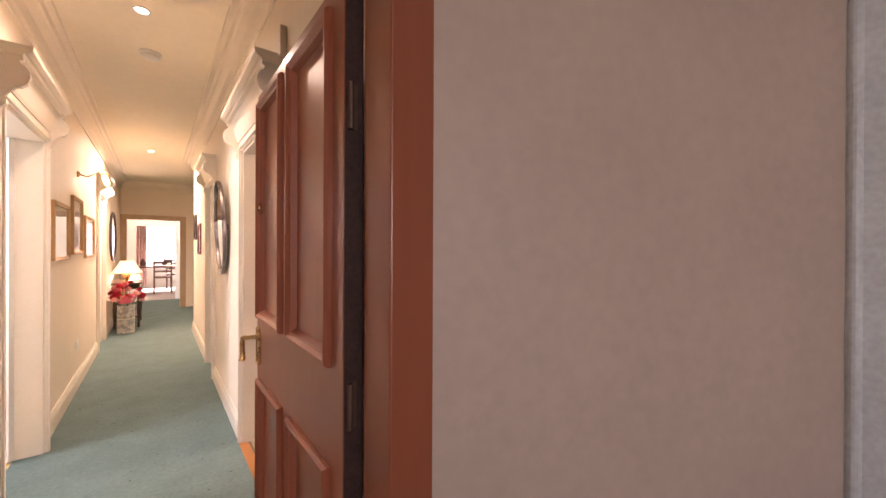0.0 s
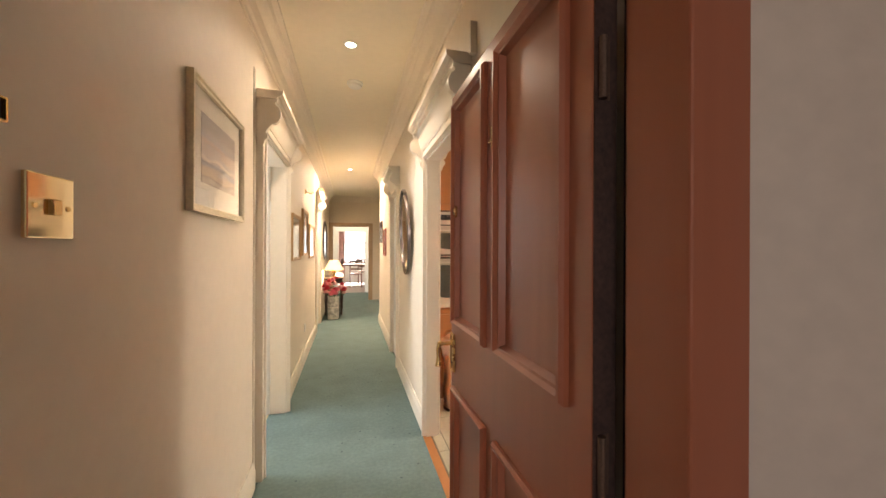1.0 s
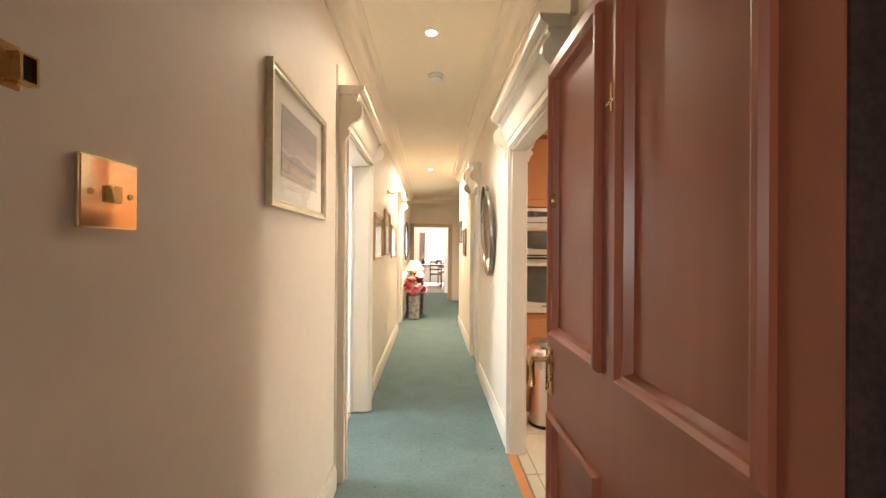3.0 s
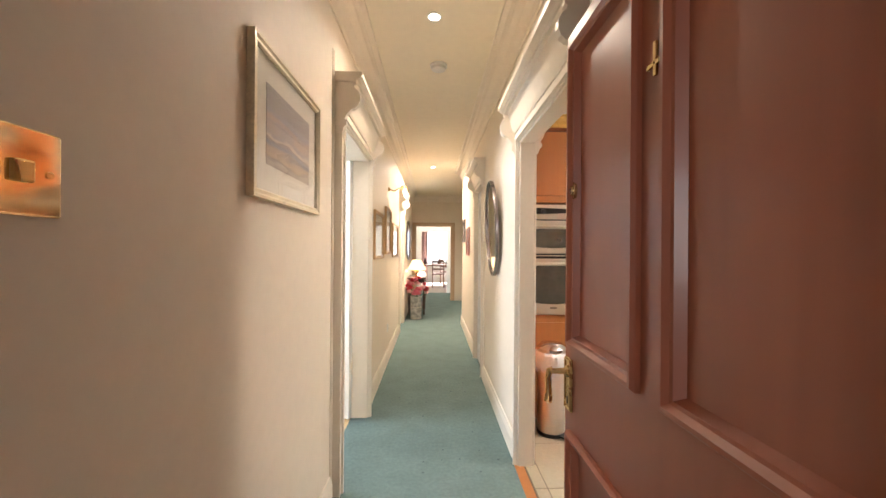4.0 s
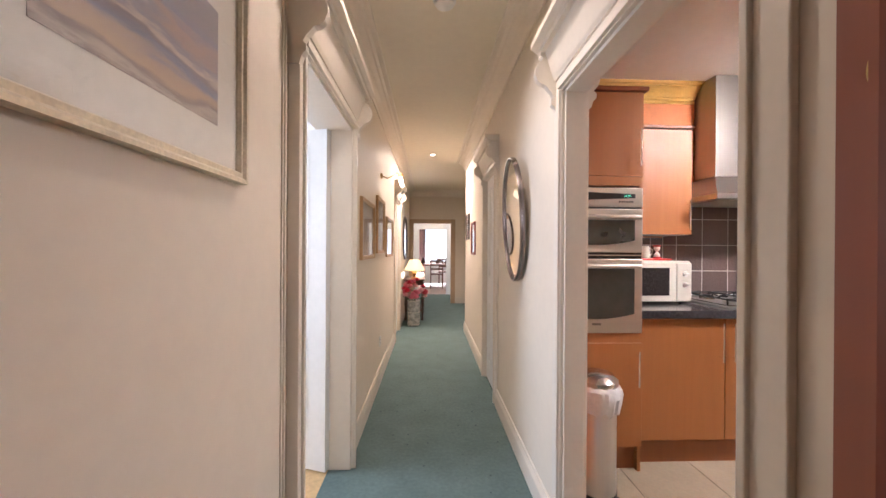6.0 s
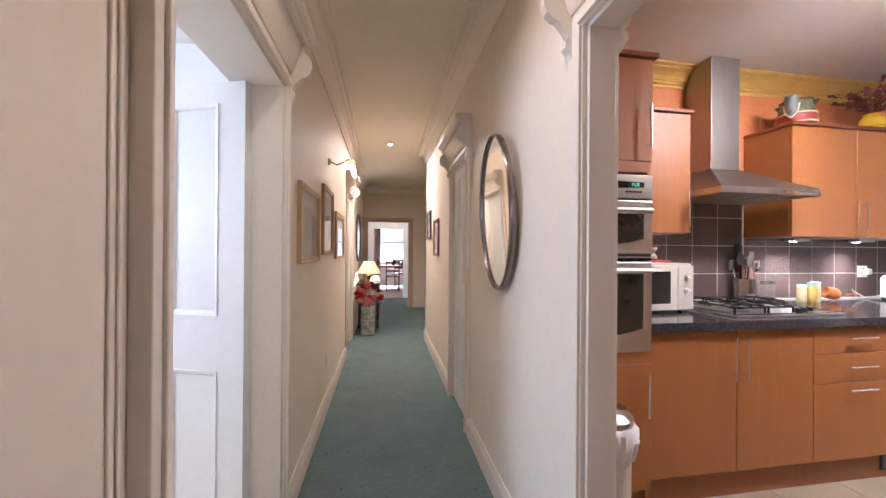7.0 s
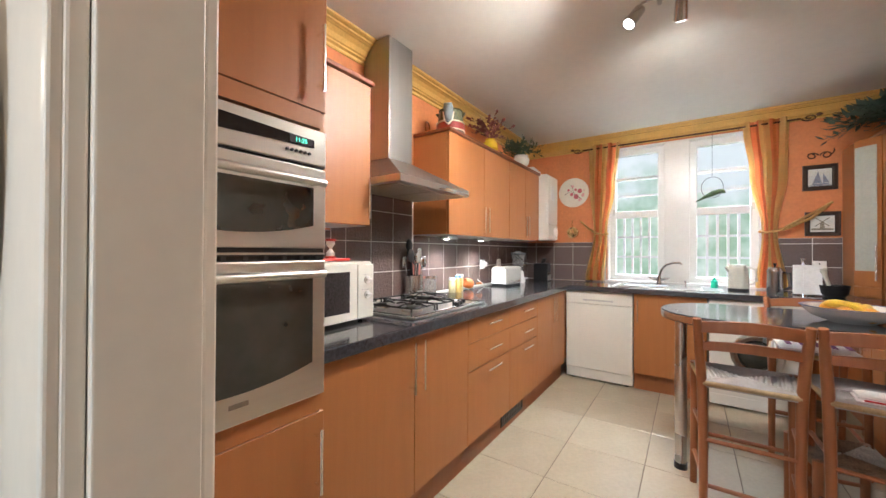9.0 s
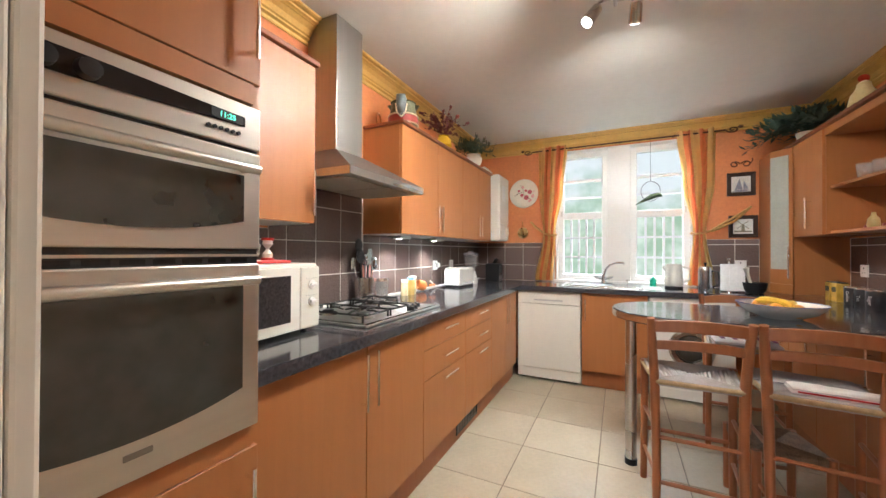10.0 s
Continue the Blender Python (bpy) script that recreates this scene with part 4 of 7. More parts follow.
HANDM = mat("bright satin handle steel", (0.90, 0.89, 0.87), 0.24, 1.0, var=0.03, scale=20)


def bar_handle(p, q, off, parent, r=0.006):
    """A steel bar handle between p and q, standing off its door by the vector off."""
    p, q, off = Vector(p), Vector(q), Vector(off)
    d = (q - p).normalized()
    bm = cyl(p + off, q + off, r, seg=10)
    for e in (p + d * 0.025, q - d * 0.025):
        cyl(e, e + off, r * 0.75, seg=8, bm=bm)
    return part("handle", bm, HANDM, parent, "brushed steel bar handle", smooth=True)


FY = 3.265   # face of the doors along the north wall
CT = 0.920   # worktop height


def unit_north(name, x0, x1, fronts, label):
    """A base unit on the north wall; fronts: (x0, x1, z0, z1, handle)."""
    th = thing(name, label=label, category="cabinet", group="kitchen units")
    part("body", box(x0 + 0.001, x1 - 0.001, FY + 0.02, KY1 - 0.02, 0.15, 0.872), CAB, th)
    part("plinth", box(x0 + 0.0005, x1 - 0.0005, FY + 0.045, FY + 0.06, 0, 0.15), CABSHADE, th)
    for a, b, z0, z1, h in fronts:
        d = part("drawer_front" if h == "d" else "door", box(a + 0.002, b - 0.002, FY, FY + 0.019, z0 + 0.002, z1 - 0.002), CAB, th, bevel=0.0015, seg=1)
        if h == "d":
            hz = z1 - (0.056 if z1 > 0.8 else 0.068 if z1 > 0.6 else 0.031)
            bar_handle(((a + b) / 2 - 0.09, FY, hz), ((a + b) / 2 + 0.09, FY, hz), (0, -0.032, 0), d)
        else:
            hx = b - 0.035 if h == "r" else a + 0.035
            bar_handle((hx, FY, z1 - 0.25), (hx, FY, z1 - 0.024), (0, -0.032, 0), d)
    return th


unit_north("base_cabinet", 1.127, 2.14, [(1.127, 1.664, 0.15, 0.868, "r"), (1.664, 2.14, 0.15, 0.868, "l")], "pearwood veneer base cabinet with two doors under the hob")
for a, b in ((2.14, 2.712), (2.712, 3.259)):
    unit_north("drawer_cabinet", a, b, [(a, b, 0.724, 0.868, "d"), (a, b, 0.563, 0.724, "d"), (a, b, 0.15, 0.563, "d")], "pearwood veneer drawer cabinet with steel bar handles")
unit_north("corner_base_cabinet", 3.259, 4.075, [(3.259, 3.64, 0.15, 0.868, "r"), (3.64, 4.04, 0.15, 0.868, "l")], "pearwood veneer corner base cabinet with two doors")
_vg = thing("plinth_vent", (2.85, FY + 0.044, 0.085), label="dark slatted vent grille in the plinth", category="vent")
part("frame", ring(-0.19, 0.19, -0.045, 0.045, [(0, 0), (0, 0.006), (0.012, 0.006), (0.012, 0)], on_y(0, -1)), BLACK, _vg)
for k in range(12):
    part("slat", box(-0.172 + k * 0.029, -0.152 + k * 0.029, -0.005, 0, -0.035, 0.035), mat("grey slat", (0.12, 0.10, 0.09), 0.4) if k == 0 else bpy.data.materials["grey slat"], _vg)

# tall oven housing
OY = 3.205
_tc = thing("oven_housing", label="tall pearwood housing with doors above and below the oven", category="cabinet", group="kitchen units")
OX0, OX1 = XK + 0.012, 1.127
part("side_panel", box(OX0, OX0 + 0.018, OY + 0.02, KY1 - 0.01, 0.0, 2.17), CAB, _tc)
part("side_panel", box(OX1 - 0.018, OX1, OY + 0.015, KY1 - 0.01, 0.0, 2.17), CAB, _tc)
part("back_panel", box(OX0 + 0.018, OX1 - 0.018, KY1 - 0.03, KY1 - 0.012, 0.0, 2.17), CAB, _tc)
part("rail", box(OX0 + 0.018, OX1 - 0.018, OY + 0.004, OY + 0.4, 1.636, 1.688), CAB, _tc)
part("rail", box(OX0 + 0.018, OX1 - 0.018, OY + 0.004, OY + 0.4, 0.742, 0.796), CAB, _tc)
part("plinth", box(OX0 + 0.018, OX1 - 0.018, OY + 0.05, OY + 0.065, 0.0, 0.15), CABSHADE, _tc)
part("top_cornice", box(OX0, OX1 + 0.02, OY - 0.02, KY1 - 0.012, 2.17, 2.195), CABD, _tc, bevel=0.006)
for z0, z1, hz in ((1.69, 2.168, (1.74, 1.95)), (0.15, 0.74, (0.50, 0.70))):
    _d = part("door", box(OX0 + 0.002, OX1 - 0.002, OY, OY + 0.019, z0, z1), CAB, _tc, bevel=0.0015, seg=1)
    bar_handle((OX1 - 0.035, OY, hz[0]), (OX1 - 0.035, OY, hz[1]), (0, -0.032, 0), _d)

_ov = thing("double_oven", label="built-in brushed steel double oven with dark glass doors", category="oven")
A0, A1 = OX0 + 0.012, OX1 - 0.010
FO = OY - 0.012


def oven_front(name, x0, x1, z0, z1, wz0, wz1, sag):
    d = part(name, box(x0, x1, FO, FO + 0.03, z0, z1), OVENST, _ov, bevel=0.004)
    N = 20
    lo = [(x0 + 0.048 + (x1 - x0 - 0.096) * k / N, wz0 - sag * (1 - (2 * k / N - 1) ** 2)) for k in range(N + 1)]
    out = lo + [(x1 - 0.048, wz1), (x0 + 0.048, wz1)]
    part("window", prism(out, FO - 0.004, FO + 0.004, "y"), GLASSD, d, "dark curved oven glass")
    hz = wz1 + 0.014
    bm = cyl((x0 + 0.03, FO - 0.035, hz), (x1 - 0.03, FO - 0.035, hz), 0.012, seg=14)
    for x in (x0 + 0.05, x1 - 0.05):
        cyl((x, FO, hz), (x, FO - 0.035, hz), 0.009, seg=10, bm=bm)
    part("handle", bm, OVENST, d, "rounded steel rail handle", smooth=True)


_cp = part("control_panel", box(A0, A1, FO, FO + 0.03, 1.511, 1.622), OVENST, _ov, bevel=0.004)
part("display_strip", prism([(A0 + 0.004, 1.549), (A0 + 0.2, 1.551), (A1 - 0.046, 1.563), (A1 - 0.046, 1.586), (A0 + 0.2, 1.596), (A0 + 0.004, 1.598)], FO - 0.003, FO + 0.002, "y"), GLOSSB, _cp)
part("clock_window", box(A1 - 0.130, A1 - 0.052, FO - 0.0045, FO - 0.002, 1.5645, 1.5865), BLACK, _cp)
# green clock figures 11:25
LEDM = mat("green clock figures", (0.1, 0.8, 0.5), 0.5, var=0, emit=(0.15, 1.0, 0.6, 2))
_cu = bpy.data.curves.new("clock_digits", "FONT")
_cu.body, _cu.size, _cu.extrude, _cu.align_x = "11:25", 0.0185, 0.0005, "CENTER"
_tmp = new("clock_digits", _cu)
_dg = bpy.context.evaluated_depsgraph_get()
_me = bpy.data.meshes.new_from_object(_tmp.evaluated_get(_dg))
bpy.data.objects.remove(_tmp)
_me.materials.clear()
_me.materials.append(LEDM)
_ck = new("clock_digits", _me)
_ck.parent = _cp
_ck.matrix_basis = pose(A1 - 0.092, FO - 0.0052, 1.569, 90, 0, 0)
for k in range(6):
    part("button", cyl((A1 - 0.136 + 0.0145 * k, FO, 1.542), (A1 - 0.136 + 0.0145 * k, FO - 0.006, 1.542), 0.0045, seg=10), BLACK, _cp)
for x in (0.770, 0.712):
    part("knob", lathe([(0.019, 0), (0.017, 0.018), (0.0, 0.02)], 18), BLACK, _cp, smooth=True).matrix_basis = pose(x, FO - 0.003, 1.571, 90, 0, 0)
oven_front("grill_door", A0, A1, 1.256, 1.503, 1.325, 1.440, 0.028)
oven_front("oven_door", A0, A1, 0.801, 1.219, 0.910, 1.166, 0.030)
part("gap_strip", box(A0 + 0.004, A1 - 0.004, FO + 0.006, FO + 0.03, 1.219, 1.256), BLACK, _ov)
part("panel_gap", box(A0 + 0.004, A1 - 0.004, FO + 0.008, FO + 0.03, 1.503, 1.511), BLACK, _ov)
for _k in range(9):
    part("vent_slot", box(A0 + 0.03 + 0.055 * _k, A0 + 0.07 + 0.055 * _k, FO + 0.003, FO + 0.007, 1.223, 1.233), GLOSSB, _ov)
part("gap_trim", box(A0 + 0.004, A1 - 0.004, FO - 0.001, FO + 0.006, 1.237, 1.243), OVENST, _ov)
part("maker_badge", box(A0 + 0.255, A0 + 0.305, FO - 0.003, FO, 0.845, 0.858), mat("badge grey", (0.25, 0.23, 0.2), 0.3, 0.6), _ov, bevel=0.002)
part("carcass", box(A0 + 0.01, A1 - 0.018, FO + 0.031, OY + 0.5, 0.81, 1.628), BLACK, _ov)

# wall cabinets
WY = 3.60


def wall_unit(name, x0, x1, doors, label, z0=1.37, z1=2.08):
    th = thing(name, label=label, category="wall cabinet", group="kitchen wall units")
    part("body", box(x0, x1, WY + 0.02, KY1 - 0.008, z0, z1), CAB, th)
    part("top_cornice", box(x0 - 0.012, x1 + 0.012, WY - 0.018, KY1 - 0.01, z1, z1 + 0.024), CABD, th, bevel=0.006)
    part("bottom_panel", box(x0 + 0.01, x1 - 0.01, WY + 0.022, KY1 - 0.012, z0 - 0.004, z0), PLAST, th)
    for a, b, h in doors:
        d = part("door", box(a + 0.0015, b - 0.0015, WY, WY + 0.019, z0 - 0.002, z1 - 0.002), CAB, th, bevel=0.0015, seg=1)
        hx = b - 0.035 if h == "r" else a + 0.035
        bar_handle((hx, WY, z0 + 0.03), (hx, WY, z0 + 0.23), (0, -0.032, 0), d)
    return th


wall_unit("wall_cabinet", 1.15, 1.706, [(1.15, 1.706, "r")], "pearwood wall cabinet with a single door beside the extractor hood", 1.38, 2.097)
wall_unit("long_wall_cabinet", 2.444, 3.45, [(2.444, 2.96, "r"), (2.96, 3.45, "l")], "pearwood wall cabinet with two doors and steel bar handles")
wall_unit("long_wall_cabinet", 3.452, 4.23, [(3.452, 3.84, "r"), (3.84, 4.23, "l")], "pearwood wall cabinet with two doors next to the boiler")
HALO = mat("lit under-cabinet lens", (1, 1, 1), 0.4, var=0, emit=(1, 0.85, 0.62, 25))
for x in (2.72, 3.28):
    _ul = thing("undercabinet_light", (x, 3.80, 1.366), label="triangular steel light under the wall cabinet, lit", category="downlight", group="under-cabinet lights")
    part("housing", prism([(-0.07, -0.06), (0.07, -0.06), (0.05, 0.06), (-0.05, 0.06)], -0.022, 0.0, "z"), STEEL, _ul, bevel=0.003)
    part("lens", cyl((0, 0, -0.0225), (0, 0, -0.0255), 0.020, seg=18), HALO, _ul, "glowing lens")
    lamp("undercabinet_beam", "SPOT", (x, 3.78, 1.335), 30, HALOGEN, 0.03, target=(x, 3.72, 0.9), spot=150, blend=0.8)

# extractor hood
_hd = thing("extractor_hood", label="brushed steel chimney extractor hood above the hob", category="extractor hood")
hx0, hx1, hy0, hy1 = 1.735, 2.408, 3.42, KY1 - 0.008
bm = box(hx0, hx1, hy0, hy1, 1.60, 1.638)
part("rim", bm, STEEL, _hd, bevel=0.003)
cx0, cx1, cy0 = 1.95, 2.165, 3.70
bm = bmesh.new()
lo = [bm.verts.new(v) for v in ((hx0, hy0, 1.638), (hx1, hy0, 1.638), (hx1, hy1, 1.638), (hx0, hy1, 1.638))]
hi = [bm.verts.new(v) for v in ((cx0, cy0, 1.80), (cx1, cy0, 1.80), (cx1, hy1, 1.80), (cx0, hy1, 1.80))]
for k in range(4):
    bm.faces.new((lo[k], lo[(k + 1) % 4], hi[(k + 1) % 4], hi[k]))
part("canopy", bm, HOODST, _hd)
part("chimney", box(cx0, cx1, cy0, hy1, 1.80, KH - 0.004), HOODST, _hd, bevel=0.002)
FILT = mat("grease filter mesh", (0.45, 0.40, 0.32), 0.5, 0.5, var=0.1, scale=60, bump=0.5, bscale=200)
for a, b in ((hx0 + 0.03, (hx0 + hx1) / 2 - 0.005), ((hx0 + hx1) / 2 + 0.005, hx1 - 0.03)):
    part("filter", box(a, b, hy0 + 0.05, hy1 - 0.08, 1.594, 1.600), FILT, _hd, bevel=0.002)
for k in range(5):
    part("button", box(2.14 + k * 0.022, 2.155 + k * 0.022, hy0 - 0.003, hy0, 1.612, 1.624), CHROME, _hd)

# worktops
_wt = thing("worktop", label="dark speckled stone-effect worktop along two walls", category="worktop")
part("north_run", box(1.129, KX1 - 0.002, 3.235, KY1 - 0.002, 0.873, CT), GRANITE, _wt, bevel=0.004)
part("window_run", box(4.05, KX1 - 0.002, 1.37, 3.234, 0.873, CT), GRANITE, _wt, bevel=0.004)
part("south_run", box(3.301, KX1 - 0.002, KY0 + 0.002, 1.369, 0.873, CT), GRANITE, _wt, bevel=0.004)
_wu = thing("worktop_upstand", label="chrome sealing trim behind the worktop", category="trim", kind="structure")
part("strip", box(1.13, KX1 - 0.003, KY1 - 0.016, KY1 - 0.010, CT, CT + 0.012), PLAST, _wu)

# breakfast bar
_bb = thing("breakfast_bar", label="dark speckled breakfast bar with a rounded end and steel leg", category="table")
out = [(2.60, KY0 + 0.004), (3.30, KY0 + 0.004), (3.30, 2.10)]
out += [(3.30 - 0.35 + 0.35 * math.cos(t), 2.07 + 0.31 * math.sin(t)) for t in [math.pi * k / 16 for k in range(1, 17)]]
out += [(2.60, 2.05)]
part("top", prism(out, 0.873, CT, "z"), GRANITE, _bb, bevel=0.005)
part("edge_band", prism([(2.95 + (x - 2.95) * 1.004, 1.5 + (y - 1.5) * 1.003) for x, y in out], 0.879, CT - 0.006, "z"), STEEL, _bb)
part("leg", cyl((2.905, 2.28, 0.0), (2.905, 2.28, 0.873), 0.03, seg=22), STEEL, _bb, smooth=True)
part("foot", cyl((2.905, 2.28, 0.0), (2.905, 2.28, 0.035), 0.034, seg=22), BLACK, _bb)
part("end_panel", box(2.70, 2.718, KY0 + 0.01, 1.20, 0.0, 0.872), CAB, _bb)
for a, b in ((2.72, 3.3), (3.3, 3.68), (3.68, 4.07)):
    _sb = thing("south_base_cabinet", label="pearwood base cabinet beneath the breakfast bar end", category="cabinet", group="kitchen units")
    part("body", box(a, b, KY0 + 0.01, 1.30, 0.15, 0.872), CAB, _sb)
    part("plinth", box(a, b, 1.24, 1.255, 0.0, 0.15), CABSHADE, _sb)
    _d = part("door", box(a + 0.002, b - 0.002, 1.302, 1.32, 0.152, 0.868), CAB, _sb, bevel=0.0015, seg=1)
    bar_handle((a + 0.04, 1.32, 0.62), (a + 0.04, 1.32, 0.82), (0, 0.032, 0), _d)

# appliances under the window
EX = 4.083
_dwm = thing("dishwasher", label="white freestanding dishwasher under the worktop", category="dishwasher")
part("body", box(EX + 0.02, EX + 0.58, 2.668, 3.262, 0.02, 0.868), APPL, _dwm)
part("door", box(EX, EX + 0.02, 2.668, 3.262, 0.115, 0.745), APPL, _dwm, bevel=0.006)
_p = part("control_panel", box(EX, EX + 0.02, 2.668, 3.262, 0.749, 0.868), APPL, _dwm, bevel=0.006)
# raised strip for the grip recess, its shadow put into the grey
part("grip", box(EX - 0.002, EX + 0.004, 2.83, 3.10, 0.775, 0.79), mat("grip shadow grey", (0.45, 0.44, 0.42), 0.4), _p, bevel=0.002)
part("kick_plate", box(EX + 0.012, EX + 0.03, 2.672, 3.258, 0.02, 0.111), APPL, _dwm, bevel=0.003)
for y in (2.72, 3.21):
    part("foot", cyl((EX + 0.06, y, 0), (EX + 0.06, y, 0.02), 0.02, seg=10), BLACK, _dwm)
_sc = thing("sink_cabinet", label="pearwood base cabinet beneath the sink", category="cabinet", group="kitchen units")
part("body", box(EX + 0.02, KX1 - 0.02, 2.118, 2.660, 0.15, 0.872), CAB, _sc)
part("plinth", box(EX + 0.045, EX + 0.06, 2.118, 2.660, 0.0, 0.15), CABSHADE, _sc)
_d = part("door", box(EX, EX + 0.019, 2.120, 2.658, 0.152, 0.868), CAB, _sc, bevel=0.0015, seg=1)
bar_handle((EX, 2.625, 0.62), (EX, 2.625, 0.82), (-0.032, 0, 0), _d)
_wm = thing("washing_machine", label="white front-loading washing machine with laundry behind its glass", category="washing machine")
part("body", box(EX + 0.005, EX + 0.57, 1.505, 2.105, 0.02, 0.865), APPL, _wm, bevel=0.008)
part("control_panel", box(EX - 0.004, EX + 0.006, 1.51, 2.10, 0.72, 0.862), APPL, _wm, bevel=0.003)
_ld = part("door_ring", lathe([(0.165, 0.0), (0.165, 0.02), (0.15, 0.035), (0.12, 0.03), (0.115, 0.0)], 32), STEEL, _wm, "grey porthole ring", smooth=True)
_ld.matrix_basis = pose(EX + 0.005, 1.805, 0.45, 0, -90, 0)
part("porthole", ball((0, 0, 0), 0.118, None, 20, (1, 1, 0.3)), GLASSD, _ld, smooth=True)
part("drawer", box(EX - 0.008, EX - 0.003, 1.93, 2.085, 0.745, 0.84), APPL, _wm, bevel=0.002)
part("dial", cyl((EX - 0.004, 1.66, 0.79), (EX - 0.025, 1.66, 0.79), 0.03, 0.026, 20), PLAST, _wm)
part("kick_plate", box(EX, EX + 0.006, 1.51, 2.10, 0.02, 0.10), APPL, _wm)

# sink, tap
_sk = thing("sink", (0, 0, CT), label="stainless steel inset sink with drainer under the window", category="sink")
part("drainer", box(4.16, 4.60, 2.0, 2.86, 0.0, 0.006), STEEL, _sk, bevel=0.002)
part("bowl_rim", ring(2.38, 2.80, 4.19, 4.56, [(0, 0.006), (0.004, 0.014), (0.02, 0.014), (0.03, 0.006)], lambda u, v, h: (v, u, h)), STEEL, _sk)
# flat plate; the shade inside the bowl is put into its darker steel
part("bowl", box(4.22, 4.53, 2.41, 2.77, 0.0055, 0.0075), mat("shaded steel bowl", (0.35, 0.35, 0.34), 0.35, 1.0, var=0.05), _sk)
for k in range(7):
    part("rib", box(4.22, 4.53, 2.05 + k * 0.042, 2.06 + k * 0.042, 0.005, 0.009), STEEL, _sk, bevel=0.001)
_tp = thing("mixer_tap", (4.60, 2.49, CT + 0.006), label="chrome swan-neck mixer tap at the sink", category="tap")
part("base", lathe([(0.028, 0), (0.026, 0.02), (0.02, 0.05), (0.018, 0.09)], 18), CHROME, _tp, smooth=True)
part("spout", tube([(0, 0, 0.08), (0, -0.02, 0.15), (-0.03, -0.06, 0.20), (-0.08, -0.12, 0.222), (-0.12, -0.18, 0.225), (-0.125, -0.19, 0.205)], 0.011, 10), CHROME, _tp, smooth=True)
for y in (-0.05, 0.05):
    part("lever", tube([(0, 0, 0.05), (0, y, 0.06), (-0.01, y * 1.8, 0.075)], [0.010, 0.014, 0.008], 8), CHROME, _tp, smooth=True)
_pg = thing("sink_plug_lever", (4.60, 2.27, CT + 0.006), label="small chrome plug knob", category="tap")
part("knob", lathe([(0.014, 0), (0.006, 0.01), (0.006, 0.035), (0.014, 0.045), (0.0, 0.05)], 12), CHROME, _pg, smooth=True)

# window
_wi = thing("window_kitchen", label="white painted twin casement window with glazing bars", category="window", kind="structure")
GX = KX1 + 0.13
part("reveal", ring(WIN[0], WIN[1], WIN[2], WIN[3], [(0, -0.30), (0, 0.0), (0.012, 0.0), (0.012, -0.30)], on_x(KX1, -1)), WHITE, _wi)
part("window_sill", box(KX1 - 0.03, KX1 + 0.16, WIN[0] - 0.02, WIN[1] + 0.02, WIN[2] - 0.012, WIN[2] + 0.014), WHITE, _wi, bevel=0.004)
part("mullion", box(KX1 + 0.02, GX + 0.03, 2.235, 2.455, WIN[2], WIN[3]), WHITE, _wi, bevel=0.006)
BARS = mat("white glazing bar paint", (0.88, 0.89, 0.88), 0.5, var=0.01)
GLW = mat("window glass", (1, 1, 1), 0.01, trans=1.0, var=0, ior=1.02)
for y0, y1 in ((WIN[0] + 0.012, 2.235), (2.455, WIN[1] - 0.012)):
    _cs = part("window_frame", ring(y0, y1, WIN[2] + 0.014, WIN[3] - 0.012, [(0, -0.02), (0, 0.025), (0.055, 0.025), (0.062, 0.015), (0.062, -0.02)], on_x(GX, -1)), WHITE, _wi)
    part("transom", box(GX - 0.02, GX + 0.015, y0 + 0.06, y1 - 0.06, 2.04, 2.075), WHITE, _cs, bevel=0.004)
    part("transom", box(GX - 0.03, GX + 0.015, y0 + 0.06, y1 - 0.06, 1.625, 1.70), WHITE, _cs, bevel=0.004)
    w = (y1 - y0 - 0.12)
    for k in range(1, 5):
        part("glazing_bar", box(GX - 0.008, GX + 0.008, y0 + 0.06 + w * k / 5 - 0.011, y0 + 0.06 + w * k / 5 + 0.011, WIN[2] + 0.07, 1.64), BARS, _cs)
    for z in (1.20, 1.415, 1.87):
        part("glazing_bar", box(GX - 0.009, GX + 0.009, y0 + 0.06, y1 - 0.06, z - 0.011, z + 0.011), BARS, _cs)
    g = part("pane", box(GX + 0.010, GX + 0.013, y0 + 0.055, y1 - 0.055, WIN[2] + 0.07, WIN[3] - 0.07), GLW, _cs)
    g.visible_shadow = False
    part("catch", box(GX - 0.045, GX - 0.024, (y0 + 0.03 if y0 < 2 else y1 - 0.05), (y0 + 0.05 if y0 < 2 else y1 - 0.03), 1.66, 1.72), STEEL, _cs)
# garden beyond the window: a backdrop whose daylight is put into its emission
GARD = mat("self-lit garden greenery", (0.05, 0.07, 0.05), 0.9, var=0)
structure("backdrop_garden", box(9.0, 9.1, -4, 9, -1, 3.6), GARD, "glowing backdrop of blurred pale garden trees beyond the window", "backdrop")
_n = GARD.node_tree
_b = _n.nodes["Principled BSDF"]
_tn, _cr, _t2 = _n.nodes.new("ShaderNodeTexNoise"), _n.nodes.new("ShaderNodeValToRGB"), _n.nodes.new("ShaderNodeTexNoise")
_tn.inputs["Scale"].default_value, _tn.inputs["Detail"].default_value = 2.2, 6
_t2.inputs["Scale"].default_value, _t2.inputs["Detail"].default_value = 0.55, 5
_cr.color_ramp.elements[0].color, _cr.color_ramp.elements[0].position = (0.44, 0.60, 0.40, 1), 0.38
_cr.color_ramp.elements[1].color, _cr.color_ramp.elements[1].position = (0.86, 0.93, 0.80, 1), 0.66
